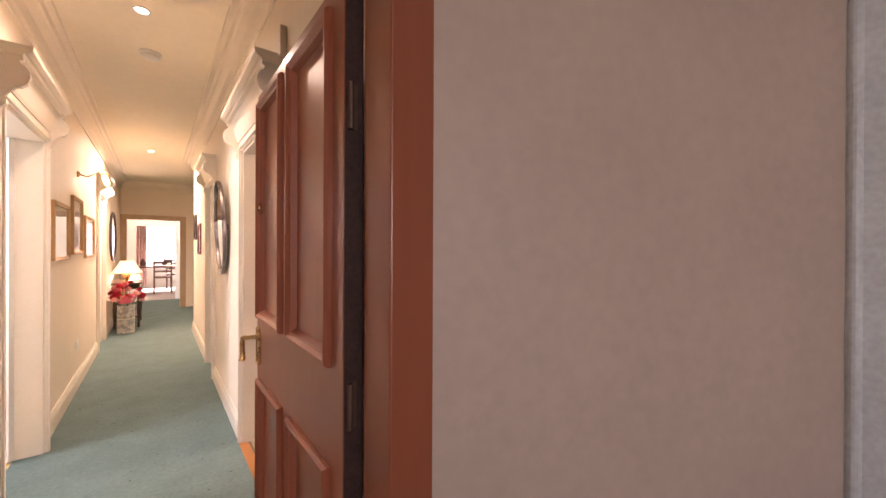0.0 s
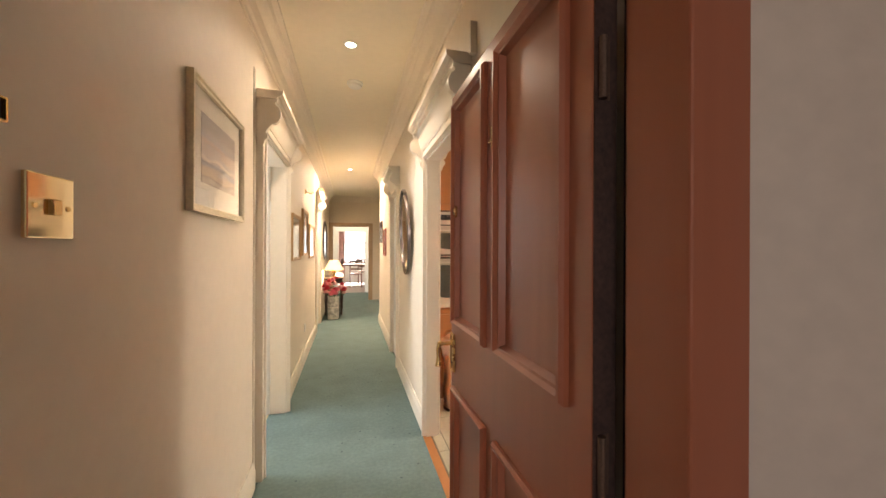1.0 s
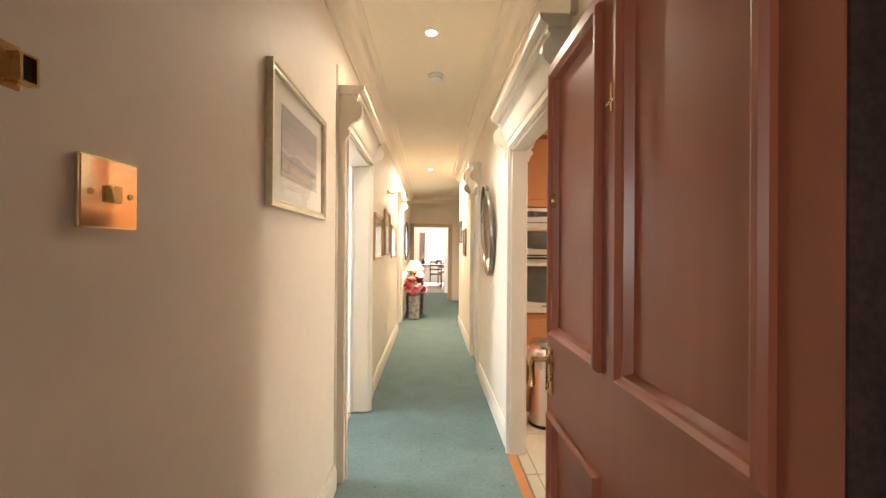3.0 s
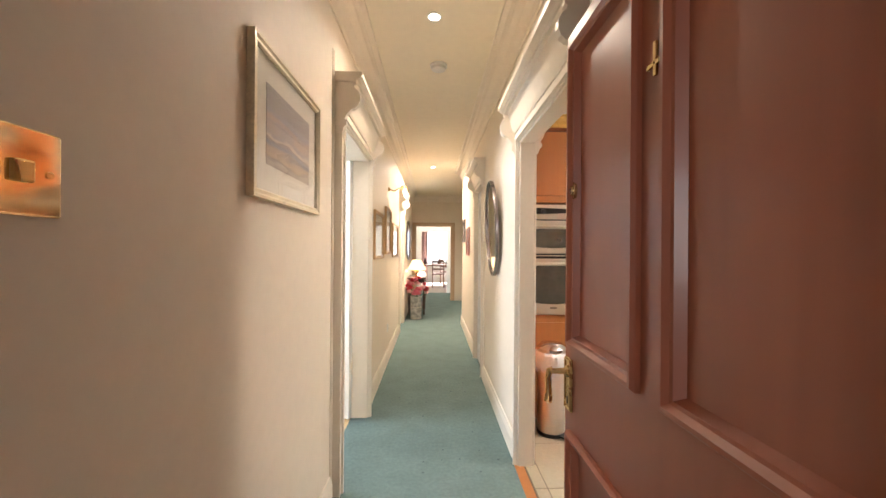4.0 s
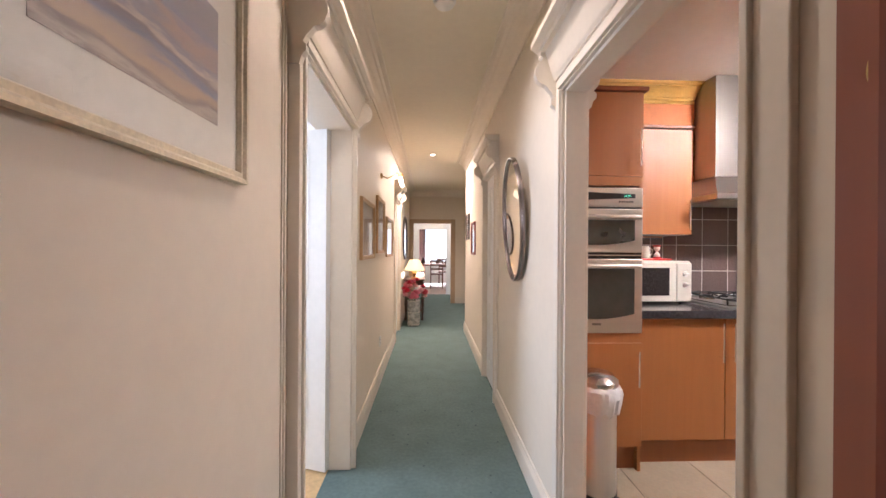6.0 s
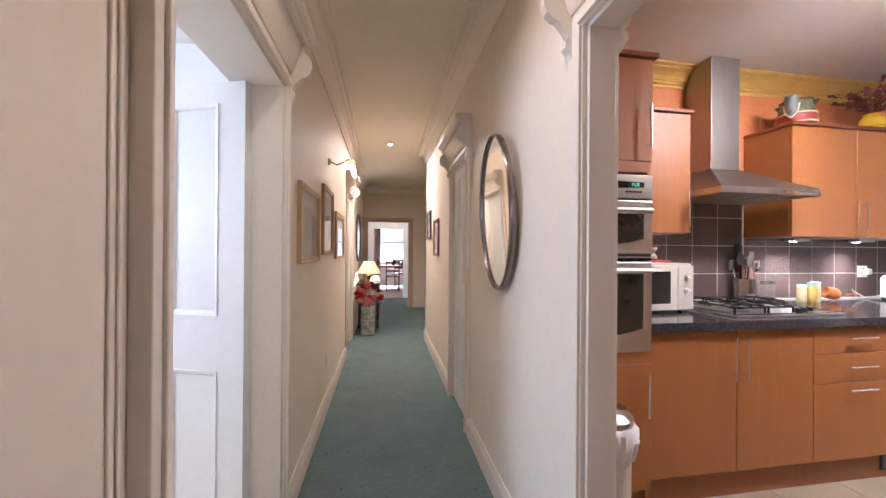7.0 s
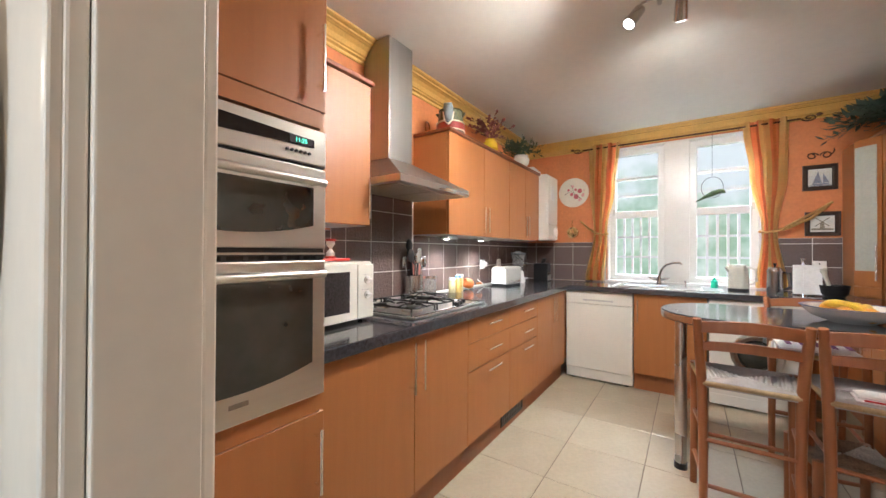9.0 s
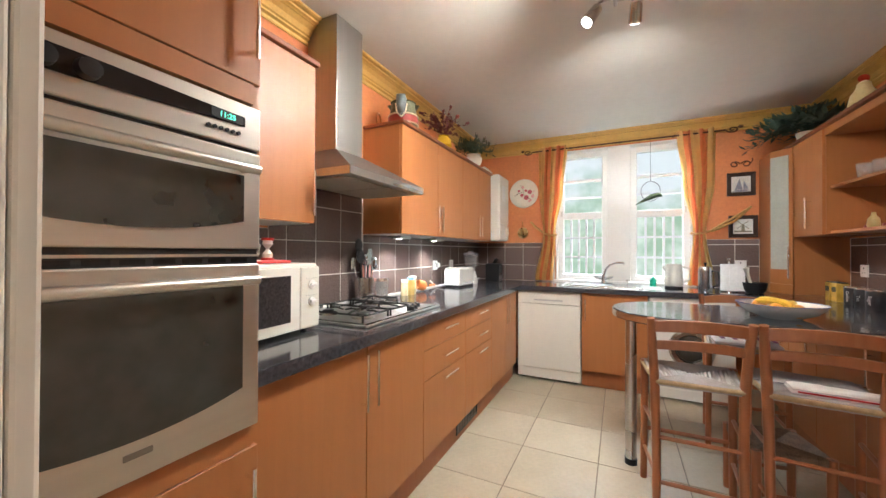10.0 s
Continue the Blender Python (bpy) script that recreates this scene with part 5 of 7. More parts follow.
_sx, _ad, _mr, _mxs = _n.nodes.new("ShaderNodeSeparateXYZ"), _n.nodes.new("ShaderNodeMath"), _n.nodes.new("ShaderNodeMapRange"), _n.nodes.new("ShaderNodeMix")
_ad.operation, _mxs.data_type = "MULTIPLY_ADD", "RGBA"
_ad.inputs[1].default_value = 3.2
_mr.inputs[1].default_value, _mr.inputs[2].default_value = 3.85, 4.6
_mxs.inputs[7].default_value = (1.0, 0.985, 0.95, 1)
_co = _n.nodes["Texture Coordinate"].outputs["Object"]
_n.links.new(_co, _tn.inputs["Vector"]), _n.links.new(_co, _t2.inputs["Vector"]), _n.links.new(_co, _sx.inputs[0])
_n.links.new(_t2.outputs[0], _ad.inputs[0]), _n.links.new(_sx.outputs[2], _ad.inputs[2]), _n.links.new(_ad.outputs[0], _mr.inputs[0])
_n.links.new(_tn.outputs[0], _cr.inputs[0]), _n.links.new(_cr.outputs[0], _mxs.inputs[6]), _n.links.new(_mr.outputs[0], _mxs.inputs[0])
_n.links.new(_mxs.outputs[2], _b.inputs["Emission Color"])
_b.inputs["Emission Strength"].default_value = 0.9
structure("backdrop_sky", box(30, 30.1, -40, 40, -5, 40), mat("pale bright sky", (0.8, 0.85, 0.9), 1, var=0, emit=(1.0, 0.985, 0.95, 0.9)), "pale bright overcast sky", "backdrop")
structure("backdrop_dining", box(-8, 8, 18, 18.1, -1, 8), mat("pale bright daylight", (0.8, 0.85, 0.9), 1, var=0, emit=(0.84, 0.94, 1.0, 0.62)), "pale bright daylight outside the dining room", "backdrop")
structure("ground", box(4.9, 60, -40, 40, -1.2, -1.1), mat("grass", (0.1, 0.2, 0.05), 0.9, var=0.3), "garden grass outside the window", "ground")

# curtains
CURT = [mat("orange curtain stripe", (0.86, 0.36, 0.15), 0.75, var=0.08, scale=10, bump=0.2, bscale=300),
        mat("yellow curtain stripe", (0.88, 0.64, 0.26), 0.75, var=0.08, scale=10, bump=0.2, bscale=300),
        mat("red curtain stripe", (0.80, 0.30, 0.14), 0.75, var=0.08, scale=10, bump=0.2, bscale=300)]

for _m in CURT:
    _n, _l = _m.node_tree.nodes, _m.node_tree.links
    _tr, _ms = _n.new("ShaderNodeBsdfTranslucent"), _n.new("ShaderNodeMixShader")
    _ms.inputs[0].default_value = 0.35
    _tr.inputs["Color"].default_value = _n["Principled BSDF"].inputs["Base Color"].default_value
    _l.new(_n["Principled BSDF"].outputs[0], _ms.inputs[1]), _l.new(_tr.outputs[0], _ms.inputs[2])
    _l.new(_ms.outputs[0], _n["Material Output"].inputs["Surface"])


def curtain(name, rows, label, ph):
    """Pleated cloth; rows: (z, outer y, inner y, fold depth)."""
    th = thing(name, label=label, category="curtain", group="kitchen curtains")
    bm, N, M2 = bmesh.new(), 80, 40
    zs = [rows[0][0] + (rows[-1][0] - rows[0][0]) * k / M2 for k in range(M2 + 1)]
    grid = []
    for z in zs:
        for (za, oa, ia, da), (zb, ob, ib, db) in zip(rows, rows[1:]):
            if zb - 1e-6 <= z <= za + 1e-6:
                f = (za - z) / (za - zb)
                f = f * f * (3 - 2 * f)
                o, i, dp = oa + (ob - oa) * f, ia + (ib - ia) * f, da + (db - da) * f
                break
        row = []
        for k in range(N + 1):
            u = k / N
            w = math.sin(u * 4 * 2 * math.pi + ph) + 0.3 * math.sin(u * 9 * 2 * math.pi + ph * 2 + z)
            row.append(bm.verts.new((KX1 - 0.055 + dp * 0.5 * w, o + (i - o) * u + 0.006 * math.sin(u * 40 + z * 3), z)))
        grid.append(row)
    pat = [1, 1, 1, 0, 0, 0, 1, 1, 1, 2, 0, 0]
    for a, b in zip(grid, grid[1:]):
        for k in range(N):
            f = bm.faces.new((a[k], a[k + 1], b[k + 1], b[k]))
            f.material_index = pat[int(k / N * 14) % 12]
    bmesh.ops.solidify(bm, geom=bm.faces[:], thickness=0.003)
    part("cloth", bm, CURT, th, smooth=True)
    return th


_c = curtain("curtain", [(2.44, 3.17, 2.86, 0.05), (1.95, 3.17, 2.90, 0.05), (1.47, 3.13, 2.985, 0.035), (1.42, 3.13, 2.985, 0.035), (0.935, 3.21, 3.02, 0.05)], "orange and yellow striped curtain tied back with cord", 0.3)
ROPE = mat("gold tieback cord", (0.60, 0.38, 0.13), 0.7, var=0.2, scale=60, bump=0.6, bscale=150)
part("tieback", tube([(KX1 - 0.01, 3.27, 1.60), (KX1 - 0.05, 3.20, 1.53), (KX1 - 0.095, 3.10, 1.46), (KX1 - 0.10, 3.02, 1.44), (KX1 - 0.06, 2.975, 1.45)], 0.012, 8), ROPE, _c, smooth=True)
_c = curtain("curtain", [(2.44, 1.516, 1.835, 0.05), (1.95, 1.53, 1.78, 0.05), (1.47, 1.60, 1.70, 0.035), (1.42, 1.60, 1.70, 0.035), (0.935, 1.526, 1.75, 0.05)], "orange and yellow striped curtain tied back with cord", 1.2)
part("tieback", tube([(KX1 - 0.01, 1.27, 1.66), (KX1 - 0.05, 1.38, 1.55), (KX1 - 0.095, 1.55, 1.46), (KX1 - 0.10, 1.68, 1.43), (KX1 - 0.06, 1.72, 1.44)], 0.012, 8), ROPE, _c, smooth=True)
part("tieback_cord", tube([(KX1 - 0.015, 1.25, 1.68), (KX1 - 0.05, 1.36, 1.60), (KX1 - 0.09, 1.50, 1.51), (KX1 - 0.1, 1.58, 1.45)], 0.010, 8), ROPE, _c, smooth=True)
_po = thing("curtain_pole", label="thin dark iron curtain pole with leaf finials", category="curtain pole")
IRON = mat("dark wrought iron", (0.10, 0.05, 0.03), 0.5, 0.6, var=0.1, scale=20)
part("pole", cyl((KX1 - 0.055, 1.45, 2.402), (KX1 - 0.055, 3.24, 2.402), 0.008, seg=10), IRON, _po)
for y, s in ((1.45, -1), (3.24, 1)):
    part("finial", tube([(KX1 - 0.055, y + s * (0.055 + 0.05 * math.cos(a) * (1 - k / 26)), 2.402 + 0.028 * math.sin(a) * (1 - k / 26)) for k, a in [(k, math.pi + k * 0.42) for k in range(22)]], 0.006, 8), IRON, _po, smooth=True)
    part("finial_leaf", ball((KX1 - 0.055, y + s * 0.115, 2.42), 0.022, None, 10, (0.4, 1, 0.6)), IRON, _po, smooth=True)
for y in (1.86, 2.34, 2.83):
    part("bracket", box(KX1 - 0.06, KX1, y - 0.006, y + 0.006, 2.40, 2.412), IRON, _po)

# ---- tall and loose things of the kitchen ----
# open shelves and corner dresser on the south side
SY = 1.08
_cu = thing("corner_dresser", label="pearwood corner dresser with a frosted glass door", category="wall cabinet", group="kitchen wall units")
part("body", prism([(KX1 - 0.002, KY0 + 0.002), (4.292, KY0 + 0.002), (4.292, SY + 0.02), (4.40, 1.19), (KX1 - 0.002, 1.19)], CT + 0.001, 2.10, "z"), CAB, _cu)
_d = part("glass_door", prism([(4.285, SY + 0.012), (4.40, 1.195), (4.39, 1.209), (4.272, SY + 0.025)], CT + 0.09, 2.09, "z"), CAB, _cu)
FROST = mat("frosted cabinet glass", (0.40, 0.43, 0.38), 0.3, var=0.06, scale=6, spec=0.8)
part("pane", prism([(4.288, SY + 0.042), (4.380, 1.205), (4.377, 1.209), (4.284, SY + 0.046)], 1.12, 2.04, "z"), FROST, _d, "frosted glass pane")
part("drawer_front", prism([(4.285, SY + 0.012), (4.40, 1.195), (4.39, 1.209), (4.272, SY + 0.025)], CT + 0.01, CT + 0.08, "z"), CAB, _cu)
bar_handle((4.285, SY + 0.035, 1.05), (4.285, SY + 0.035, 1.30), (-0.02, 0.02, 0), _d)
_su = thing("south_wall_cabinet", label="pearwood wall cabinet with a steel bar handle", category="wall cabinet", group="kitchen wall units")
part("body", box(3.816, 4.29, KY0 + 0.002, SY - 0.001, 1.38, 2.10), CAB, _su)
_d = part("door", box(3.818, 4.27, SY, SY + 0.019, 1.38, 2.098), CAB, _su, bevel=0.0015, seg=1)
bar_handle((3.98, SY + 0.019, 1.43), (3.98, SY + 0.019, 1.65), (0, 0.032, 0), _d)
_os = thing("open_shelf_unit", label="open pearwood shelf unit with rounded shelves", category="shelf")
part("canopy", box(2.7, 3.815, KY0 + 0.002, SY + 0.01, 2.05, 2.10), CAB, _os, bevel=0.004)
part("top_cornice", box(2.7, KX1 - 0.004, KY0 + 0.004, SY + 0.035, 2.101, 2.125), CABD, _os, bevel=0.005)
part("back_panel", box(2.7, 3.815, KY0 + 0.012, KY0 + 0.022, 1.40, 2.05), CAB, _os)
for z in (1.385, 1.69):
    o = [(3.815, KY0 + 0.023), (3.815, SY - 0.02)] + [(3.2 - 0.1 * k / 8, SY - 0.03 - 0.2 * (1 - math.cos(k / 8 * 1.5))) for k in range(9)] + [(3.0, KY0 + 0.023)]
    part("shelf", prism(o, z, z + 0.018, "z"), CAB, _os)
TUMB = mat("drinking glass", (0.93, 0.95, 0.95), 0.03, trans=0.86, var=0, ior=1.3)
for k, (x, y) in enumerate(((3.62, 0.98), (3.50, 0.96), (3.55, 0.88))):
    g = thing("tumbler", (x, y, 1.708), label="clear glass tumbler on the open shelf", category="glass", group="tumblers")
    part("body", lathe([(0.0, 0.0), (0.026, 0), (0.030, 0.004), (0.037, 0.10), (0.0345, 0.10), (0.027, 0.010), (0, 0.010)], 22), TUMB, g, smooth=True)
_bt = thing("small_bottle", (3.60, 0.95, 1.403), label="small yellow ornament bottle on the open shelf", category="ornament")
part("body", lathe([(0.024, 0), (0.03, 0.02), (0.026, 0.06), (0.012, 0.08), (0.010, 0.10), (0.0, 0.101)], 14), mat("pale yellow glaze", (0.62, 0.5, 0.2), 0.3), _bt, smooth=True)
for x in (3.70, 3.66, 3.52):
    _o = thing("small_pot", (x, 0.93, 1.403), label="tiny dark red pot on the open shelf", category="ornament", group="shelf pots")
    part("body", lathe([(0.014, 0), (0.02, 0.015), (0.016, 0.03), (0, 0.031)], 12), mat("dark red glaze", (0.25, 0.05, 0.04), 0.3), _o, smooth=True)

# boiler
_bo = thing("wall_boiler", label="white wall-hung gas boiler with a round dial", category="boiler")
BX0, BX1 = 4.245, 4.59
part("case", box(BX0, BX1, 3.51, KY1 - 0.004, 1.375, 2.10), APPL, _bo, bevel=0.02, seg=3)
part("front_panel", box(BX0 + 0.006, BX1 - 0.006, 3.502, 3.512, 1.56, 2.085), APPL, _bo, bevel=0.006)
part("control_panel", box(BX0 + 0.006, BX1 - 0.006, 3.500, 3.512, 1.385, 1.55), APPL, _bo, bevel=0.006)
part("dial", cyl((BX1 - 0.10, 3.50, 1.47), (BX1 - 0.10, 3.484, 1.47), 0.055, 0.05, 24), PLAST, _bo)
part("label_plate", box(BX0 + 0.09, BX0 + 0.19, 3.497, 3.502, 1.82, 1.98), mat("pale grey label", (0.55, 0.55, 0.53), 0.5), _bo)
part("flue", tube([(4.42, 3.70, 2.09), (4.42, 3.70, 2.14), (4.42, 3.74, 2.18), (4.42, 3.90, 2.18)], 0.055, 16), PLAST, _bo, smooth=True)

# hob
_hb = thing("gas_hob", (0, 0, CT), label="five-burner stainless steel gas hob with cast iron supports", category="hob")
HX0, HX1, HY_0, HY_1 = 1.72, 2.43, 3.315, 3.80
HOBST = mat("satin hob steel", (0.62, 0.61, 0.59), 0.3, 0.95, var=0.04, scale=8)
part("plate", box(HX0, HX1, HY_0, HY_1, 0.0, 0.012), HOBST, _hb, bevel=0.004)
for x, y, r in ((1.87, 3.45, 0.045), (1.87, 3.67, 0.035), (2.06, 3.56, 0.06), (2.24, 3.67, 0.045)):
    b = part("burner", lathe([(r + 0.012, 0.012), (r + 0.01, 0.022), (r * 0.8, 0.026)], 22, None, (x, y, 0)), STEEL, _hb, smooth=True)
    part("burner_cap", lathe([(r * 0.78, 0.026), (r * 0.78, 0.036), (r * 0.6, 0.038), (0, 0.038)], 22, None, (x, y, 0)), BLACK, b, smooth=True)
part("plate_rim", ring(HX0 + 0.006, HX1 - 0.006, HY_0 + 0.006, HY_1 - 0.006, [(0, 0.011), (0, 0.016), (0.012, 0.016), (0.016, 0.011)], lambda u, v, h: (u, v, h)), CHROME, _hb, "polished raised rim")
for x0, x1 in ((1.755, 1.965), (1.972, 2.15), (2.157, 2.36)):
    y_f = 3.355 if x1 < 2.3 else 3.56
    bm = bmesh.new()
    # rounded perimeter bar, four feet, and fingers reaching in over each burner
    tube([(x0, y_f + 0.02, 0.046), (x0 + 0.02, y_f, 0.046), (x1 - 0.02, y_f, 0.046), (x1, y_f + 0.02, 0.046), (x1, 3.75, 0.046), (x1 - 0.02, 3.77, 0.046), (x0 + 0.02, 3.77, 0.046), (x0, 3.75, 0.046), (x0, y_f + 0.02, 0.046)], 0.0048, 6, bm)
    for fx in (x0 + 0.008, x1 - 0.008):
        for fy in (y_f + 0.012, 3.758):
            cyl((fx, fy, 0.012), (fx, fy, 0.047), 0.006, 0.005, 6, bm)
    xm = (x0 + x1) / 2
    for yc in ((3.45, 3.67) if x1 < 2.0 else (3.56,) if x1 < 2.3 else (3.67,)):
        for (ax, ay), (bx, by) in (((x0, yc), (xm - 0.03, yc)), ((x1, yc), (xm + 0.03, yc)), ((xm, yc - 0.105 if x1 < 2.0 else y_f), (xm, yc - 0.03)), ((xm, yc + 0.10 if x1 < 2.3 else 3.77), (xm, yc + 0.03))):
            tube([(ax, ay, 0.046), ((ax + bx) / 2, (ay + by) / 2, 0.054), (bx, by, 0.052)], [0.0042, 0.0048, 0.004], 6, bm)
    part("pan_support", bm, BLACK, _hb, "black cast iron pan support", smooth=True)
for k in range(5):
    part("knob", lathe([(0.019, 0.012), (0.017, 0.03), (0.012, 0.034), (0, 0.034)], 16, None, (2.19 + 0.02 * (k % 2) + 0.036 * k - 0.02, 3.36 + 0.034 * k * 0.4, 0)), BLACK, _hb, smooth=True)
    part("knob_top", lathe([(0.013, 0.0345), (0.010, 0.038), (0, 0.0385)], 14, None, (2.19 + 0.02 * (k % 2) + 0.036 * k - 0.02, 3.36 + 0.034 * k * 0.4, 0)), CHROME, _hb, smooth=True)

# microwave and what stands on it
_mw = thing("microwave", (0, 0, CT), label="white microwave oven on the worktop", category="microwave")
MX0, MX1, MYF, MYB = 1.16, 1.627, 3.50, 3.84
part("case", box(MX0, MX1, MYF, MYB, 0.012, 0.281), APPL, _mw, bevel=0.012, seg=3)
_N = 14
_bow = [(MX0 + 0.004 + (MX1 - MX0 - 0.11) * k / _N, MYF - 0.012 - 0.016 * math.sin(math.pi * (0.12 + 0.88 * k / _N))) for k in range(_N + 1)]
part("door", prism(_bow + [(MX1 - 0.106, MYF + 0.002), (MX0 + 0.004, MYF + 0.002)], 0.018, 0.268, "z"), APPL, _mw, bevel=0.003)
_win = [(x, y - 0.0016) for x, y in _bow if MX0 + 0.04 < x < MX1 - 0.134]
part("window", prism(_win + [(x, y + 0.003) for x, y in _win[::-1]], 0.056, 0.236, "z"), mat("speckled smoked microwave glass", (0.035, 0.03, 0.03), 0.12, var=0.4, scale=120, spec=0.6), _mw)
part("control_panel", box(MX1 - 0.104, MX1 - 0.003, MYF - 0.013, MYF + 0.002, 0.018, 0.268), APPL, _mw, bevel=0.006)
for z in (0.125, 0.195):
    _dl2 = part("dial", lathe([(0.019, 0), (0.018, 0.005), (0.0, 0.006)], 20), PLAST, _mw, smooth=True)
    _dl2.matrix_basis = pose(MX1 - 0.046, MYF - 0.013, z, 90, 0, 0)
    part("grip", prism([(-0.017, -0.005), (0.017, -0.005), (0.014, 0.007), (-0.014, 0.007)], 0.005, 0.018, "z"), PLAST, _dl2, bevel=0.003)
    for _k in range(5):
        part("scale_mark", box(MX1 - 0.076 + 0.013 * _k, MX1 - 0.070 + 0.013 * _k, MYF - 0.0138, MYF - 0.0128, z + 0.024, z + 0.026), mat("grey dial print", (0.35, 0.34, 0.33), 0.5, var=0.05) if z < 0.13 and _k == 0 else bpy.data.materials["grey dial print"], _mw)
for x in (MX0 + 0.04, MX1 - 0.04):
    for y in (MYF + 0.04, MYB - 0.04):
        part("foot", cyl((x, y, 0), (x, y, 0.014), 0.012, seg=10), BLACK, _mw)
_tr = thing("red_tray", (1.43, 3.64, CT + 0.282), label="small red tray on the microwave", category="tray")
part("dish", prism([(-0.10, -0.07), (0.12, -0.07), (0.12, 0.07), (-0.10, 0.07)], 0, 0.012, "z"), mat("red lacquer", (0.55, 0.03, 0.02), 0.3), _tr, bevel=0.004)
_sg = thing("sand_timer", (1.475, 3.62, CT + 0.294), label="small red-capped sand timer on the tray", category="timer")
part("glass", lathe([(0.018, 0.01), (0.02, 0.025), (0.005, 0.045), (0.02, 0.065), (0.018, 0.08)], 14), PLAST, _sg, smooth=True)
for z in (0.0, 0.08):
    part("cap", lathe([(0.024, z), (0.024, z + 0.01)], 14), bpy.data.materials["red lacquer"], _sg)
_jg2 = thing("cream_jug", (1.40, 3.64, CT + 0.294), label="small cream china jug on the tray", category="jug")
part("body", lathe([(0.03, 0), (0.036, 0.03), (0.028, 0.07), (0.03, 0.085), (0.026, 0.085), (0.0, 0.02)], 18), APPL, _jg2, smooth=True)
part("handle", tube([(0.028, 0, 0.07), (0.055, 0, 0.06), (0.05, 0, 0.025), (0.033, 0, 0.02)], 0.005, 8), APPL, _jg2, smooth=True)

# utensils
_ut = thing("utensil_pot", (2.36, 3.835, CT), label="perforated steel pot for kitchen utensils", category="utensil holder")
part("pot", lathe([(0.062, 0), (0.062, 0.16), (0.058, 0.16), (0.057, 0.005), (0, 0.005)], 24), STEEL, _ut, smooth=True)
for k, (x, y, l, m) in enumerate(((-0.02, 0.012, 0.40, BLACK), (0.025, -0.012, 0.35, CHROME), (-0.035, -0.01, 0.33, BLACK), (0.036, 0.02, 0.30, CHROME), (-0.005, -0.03, 0.32, BLACK), (0.01, 0.035, 0.34, CHROME), (0.045, -0.02, 0.28, CHROME), (-0.04, 0.025, 0.29, CHROME))):
    u = thing("ladle" if k < 2 else "spoon", (2.36, 3.835, CT), label="black nylon kitchen ladle in the pot" if m == BLACK else "steel kitchen utensil in the pot", category="utensil", group="utensils")
    part("shaft", tube([(x * 0.5, y * 0.5, 0.01), (x * 1.3, y * 1.3, l - 0.06)], 0.006, 8), m, u)
    hx, hy, hz = x * 1.5, y * 1.5, l - 0.03
    if k % 3 == 1:
        part("head", box(hx - 0.022, hx + 0.022, hy - 0.003, hy + 0.003, hz - 0.045, hz + 0.03), STEEL, u, bevel=0.003)
    else:
        part("head", ball((hx, hy, hz), 0.036, None, 14, (1, 0.4, 1.25)), m, u, smooth=True)
_gj = thing("glass_jar", (2.50, 3.80, CT), label="clear glass storage jar behind the hob", category="jar")
part("body", lathe([(0.0, 0.0), (0.044, 0.0), (0.047, 0.006), (0.047, 0.13), (0.043, 0.13), (0.043, 0.008), (0.0, 0.008)], 22), TUMB, _gj, smooth=True)
part("lid", lathe([(0.048, 0.131), (0.048, 0.15), (0.0, 0.152)], 22), HANDM, _gj, "steel jar lid", smooth=True)
_cb = thing("pink_board", (2.44, 3.885, CT), -4, "small pink chopping board leaning on the tiles", "chopping board")
part("board", box(-0.05, 0.05, -0.006, 0.006, 0, 0.26), mat("pink plastic", (0.72, 0.32, 0.26), 0.5), _cb, bevel=0.005)
for k, (x, h, c) in enumerate(((2.80, 0.10, (0.72, 0.62, 0.35)), (2.86, 0.115, (0.62, 0.42, 0.12)), (2.92, 0.12, (0.66, 0.55, 0.3)))):
    j = thing("spice_jar", (x, 3.80 - 0.02 * (k % 2), CT), label="small spice jar with a pale lid", category="jar", group="spice jars")
    part("body", lathe([(0.026, 0), (0.028, 0.01), (0.028, h - 0.01), (0.024, h), (0, h)], 18), mat("spice %d" % k, c, 0.25, var=0.15, scale=30), j, smooth=True)
    part("lid", lathe([(0.027, h), (0.027, h + 0.02), (0, h + 0.021)], 18), [PLAST, mat("blue lid", (0.2, 0.4, 0.7), 0.4), PLAST][k], j, "pale screw lid")
_op = thing("terracotta_mug", (3.12, 3.80, CT), label="orange terracotta mug lying on the worktop", category="mug")
part("body", lathe([(0.03, 0), (0.042, 0.02), (0.042, 0.07), (0.038, 0.075), (0.034, 0.07), (0.034, 0.01), (0, 0.01)], 20), mat("orange clay", (0.62, 0.2, 0.05), 0.5, var=0.1), _op, smooth=True).matrix_basis = pose(0, 0, 0.042, 0, 75, 150)
part("handle", tube([(0.02, -0.03, 0.05), (0.04, -0.065, 0.06), (0.06, -0.06, 0.05)], 0.007, 8), bpy.data.materials["orange clay"], _op, smooth=True)

# toaster, blender, coffee machine
_ts = thing("toaster", (3.66, 3.72, CT), -6, "cream two-slice toaster on the worktop", "toaster")
part("body", box(-0.15, 0.15, -0.085, 0.085, 0.012, 0.185), mat("satin cream toaster shell", (0.46, 0.44, 0.395), 0.32, var=0.03), _ts, bevel=0.026, seg=4)
part("end_cap", box(-0.152, -0.12, -0.078, 0.078, 0.02, 0.165), PLAST, _ts, bevel=0.008)
part("front_band", box(-0.11, 0.12, -0.0865, -0.084, 0.03, 0.05), HANDM, _ts)
part("foot", box(-0.14, 0.14, -0.075, 0.075, 0, 0.02), BLACK, _ts)
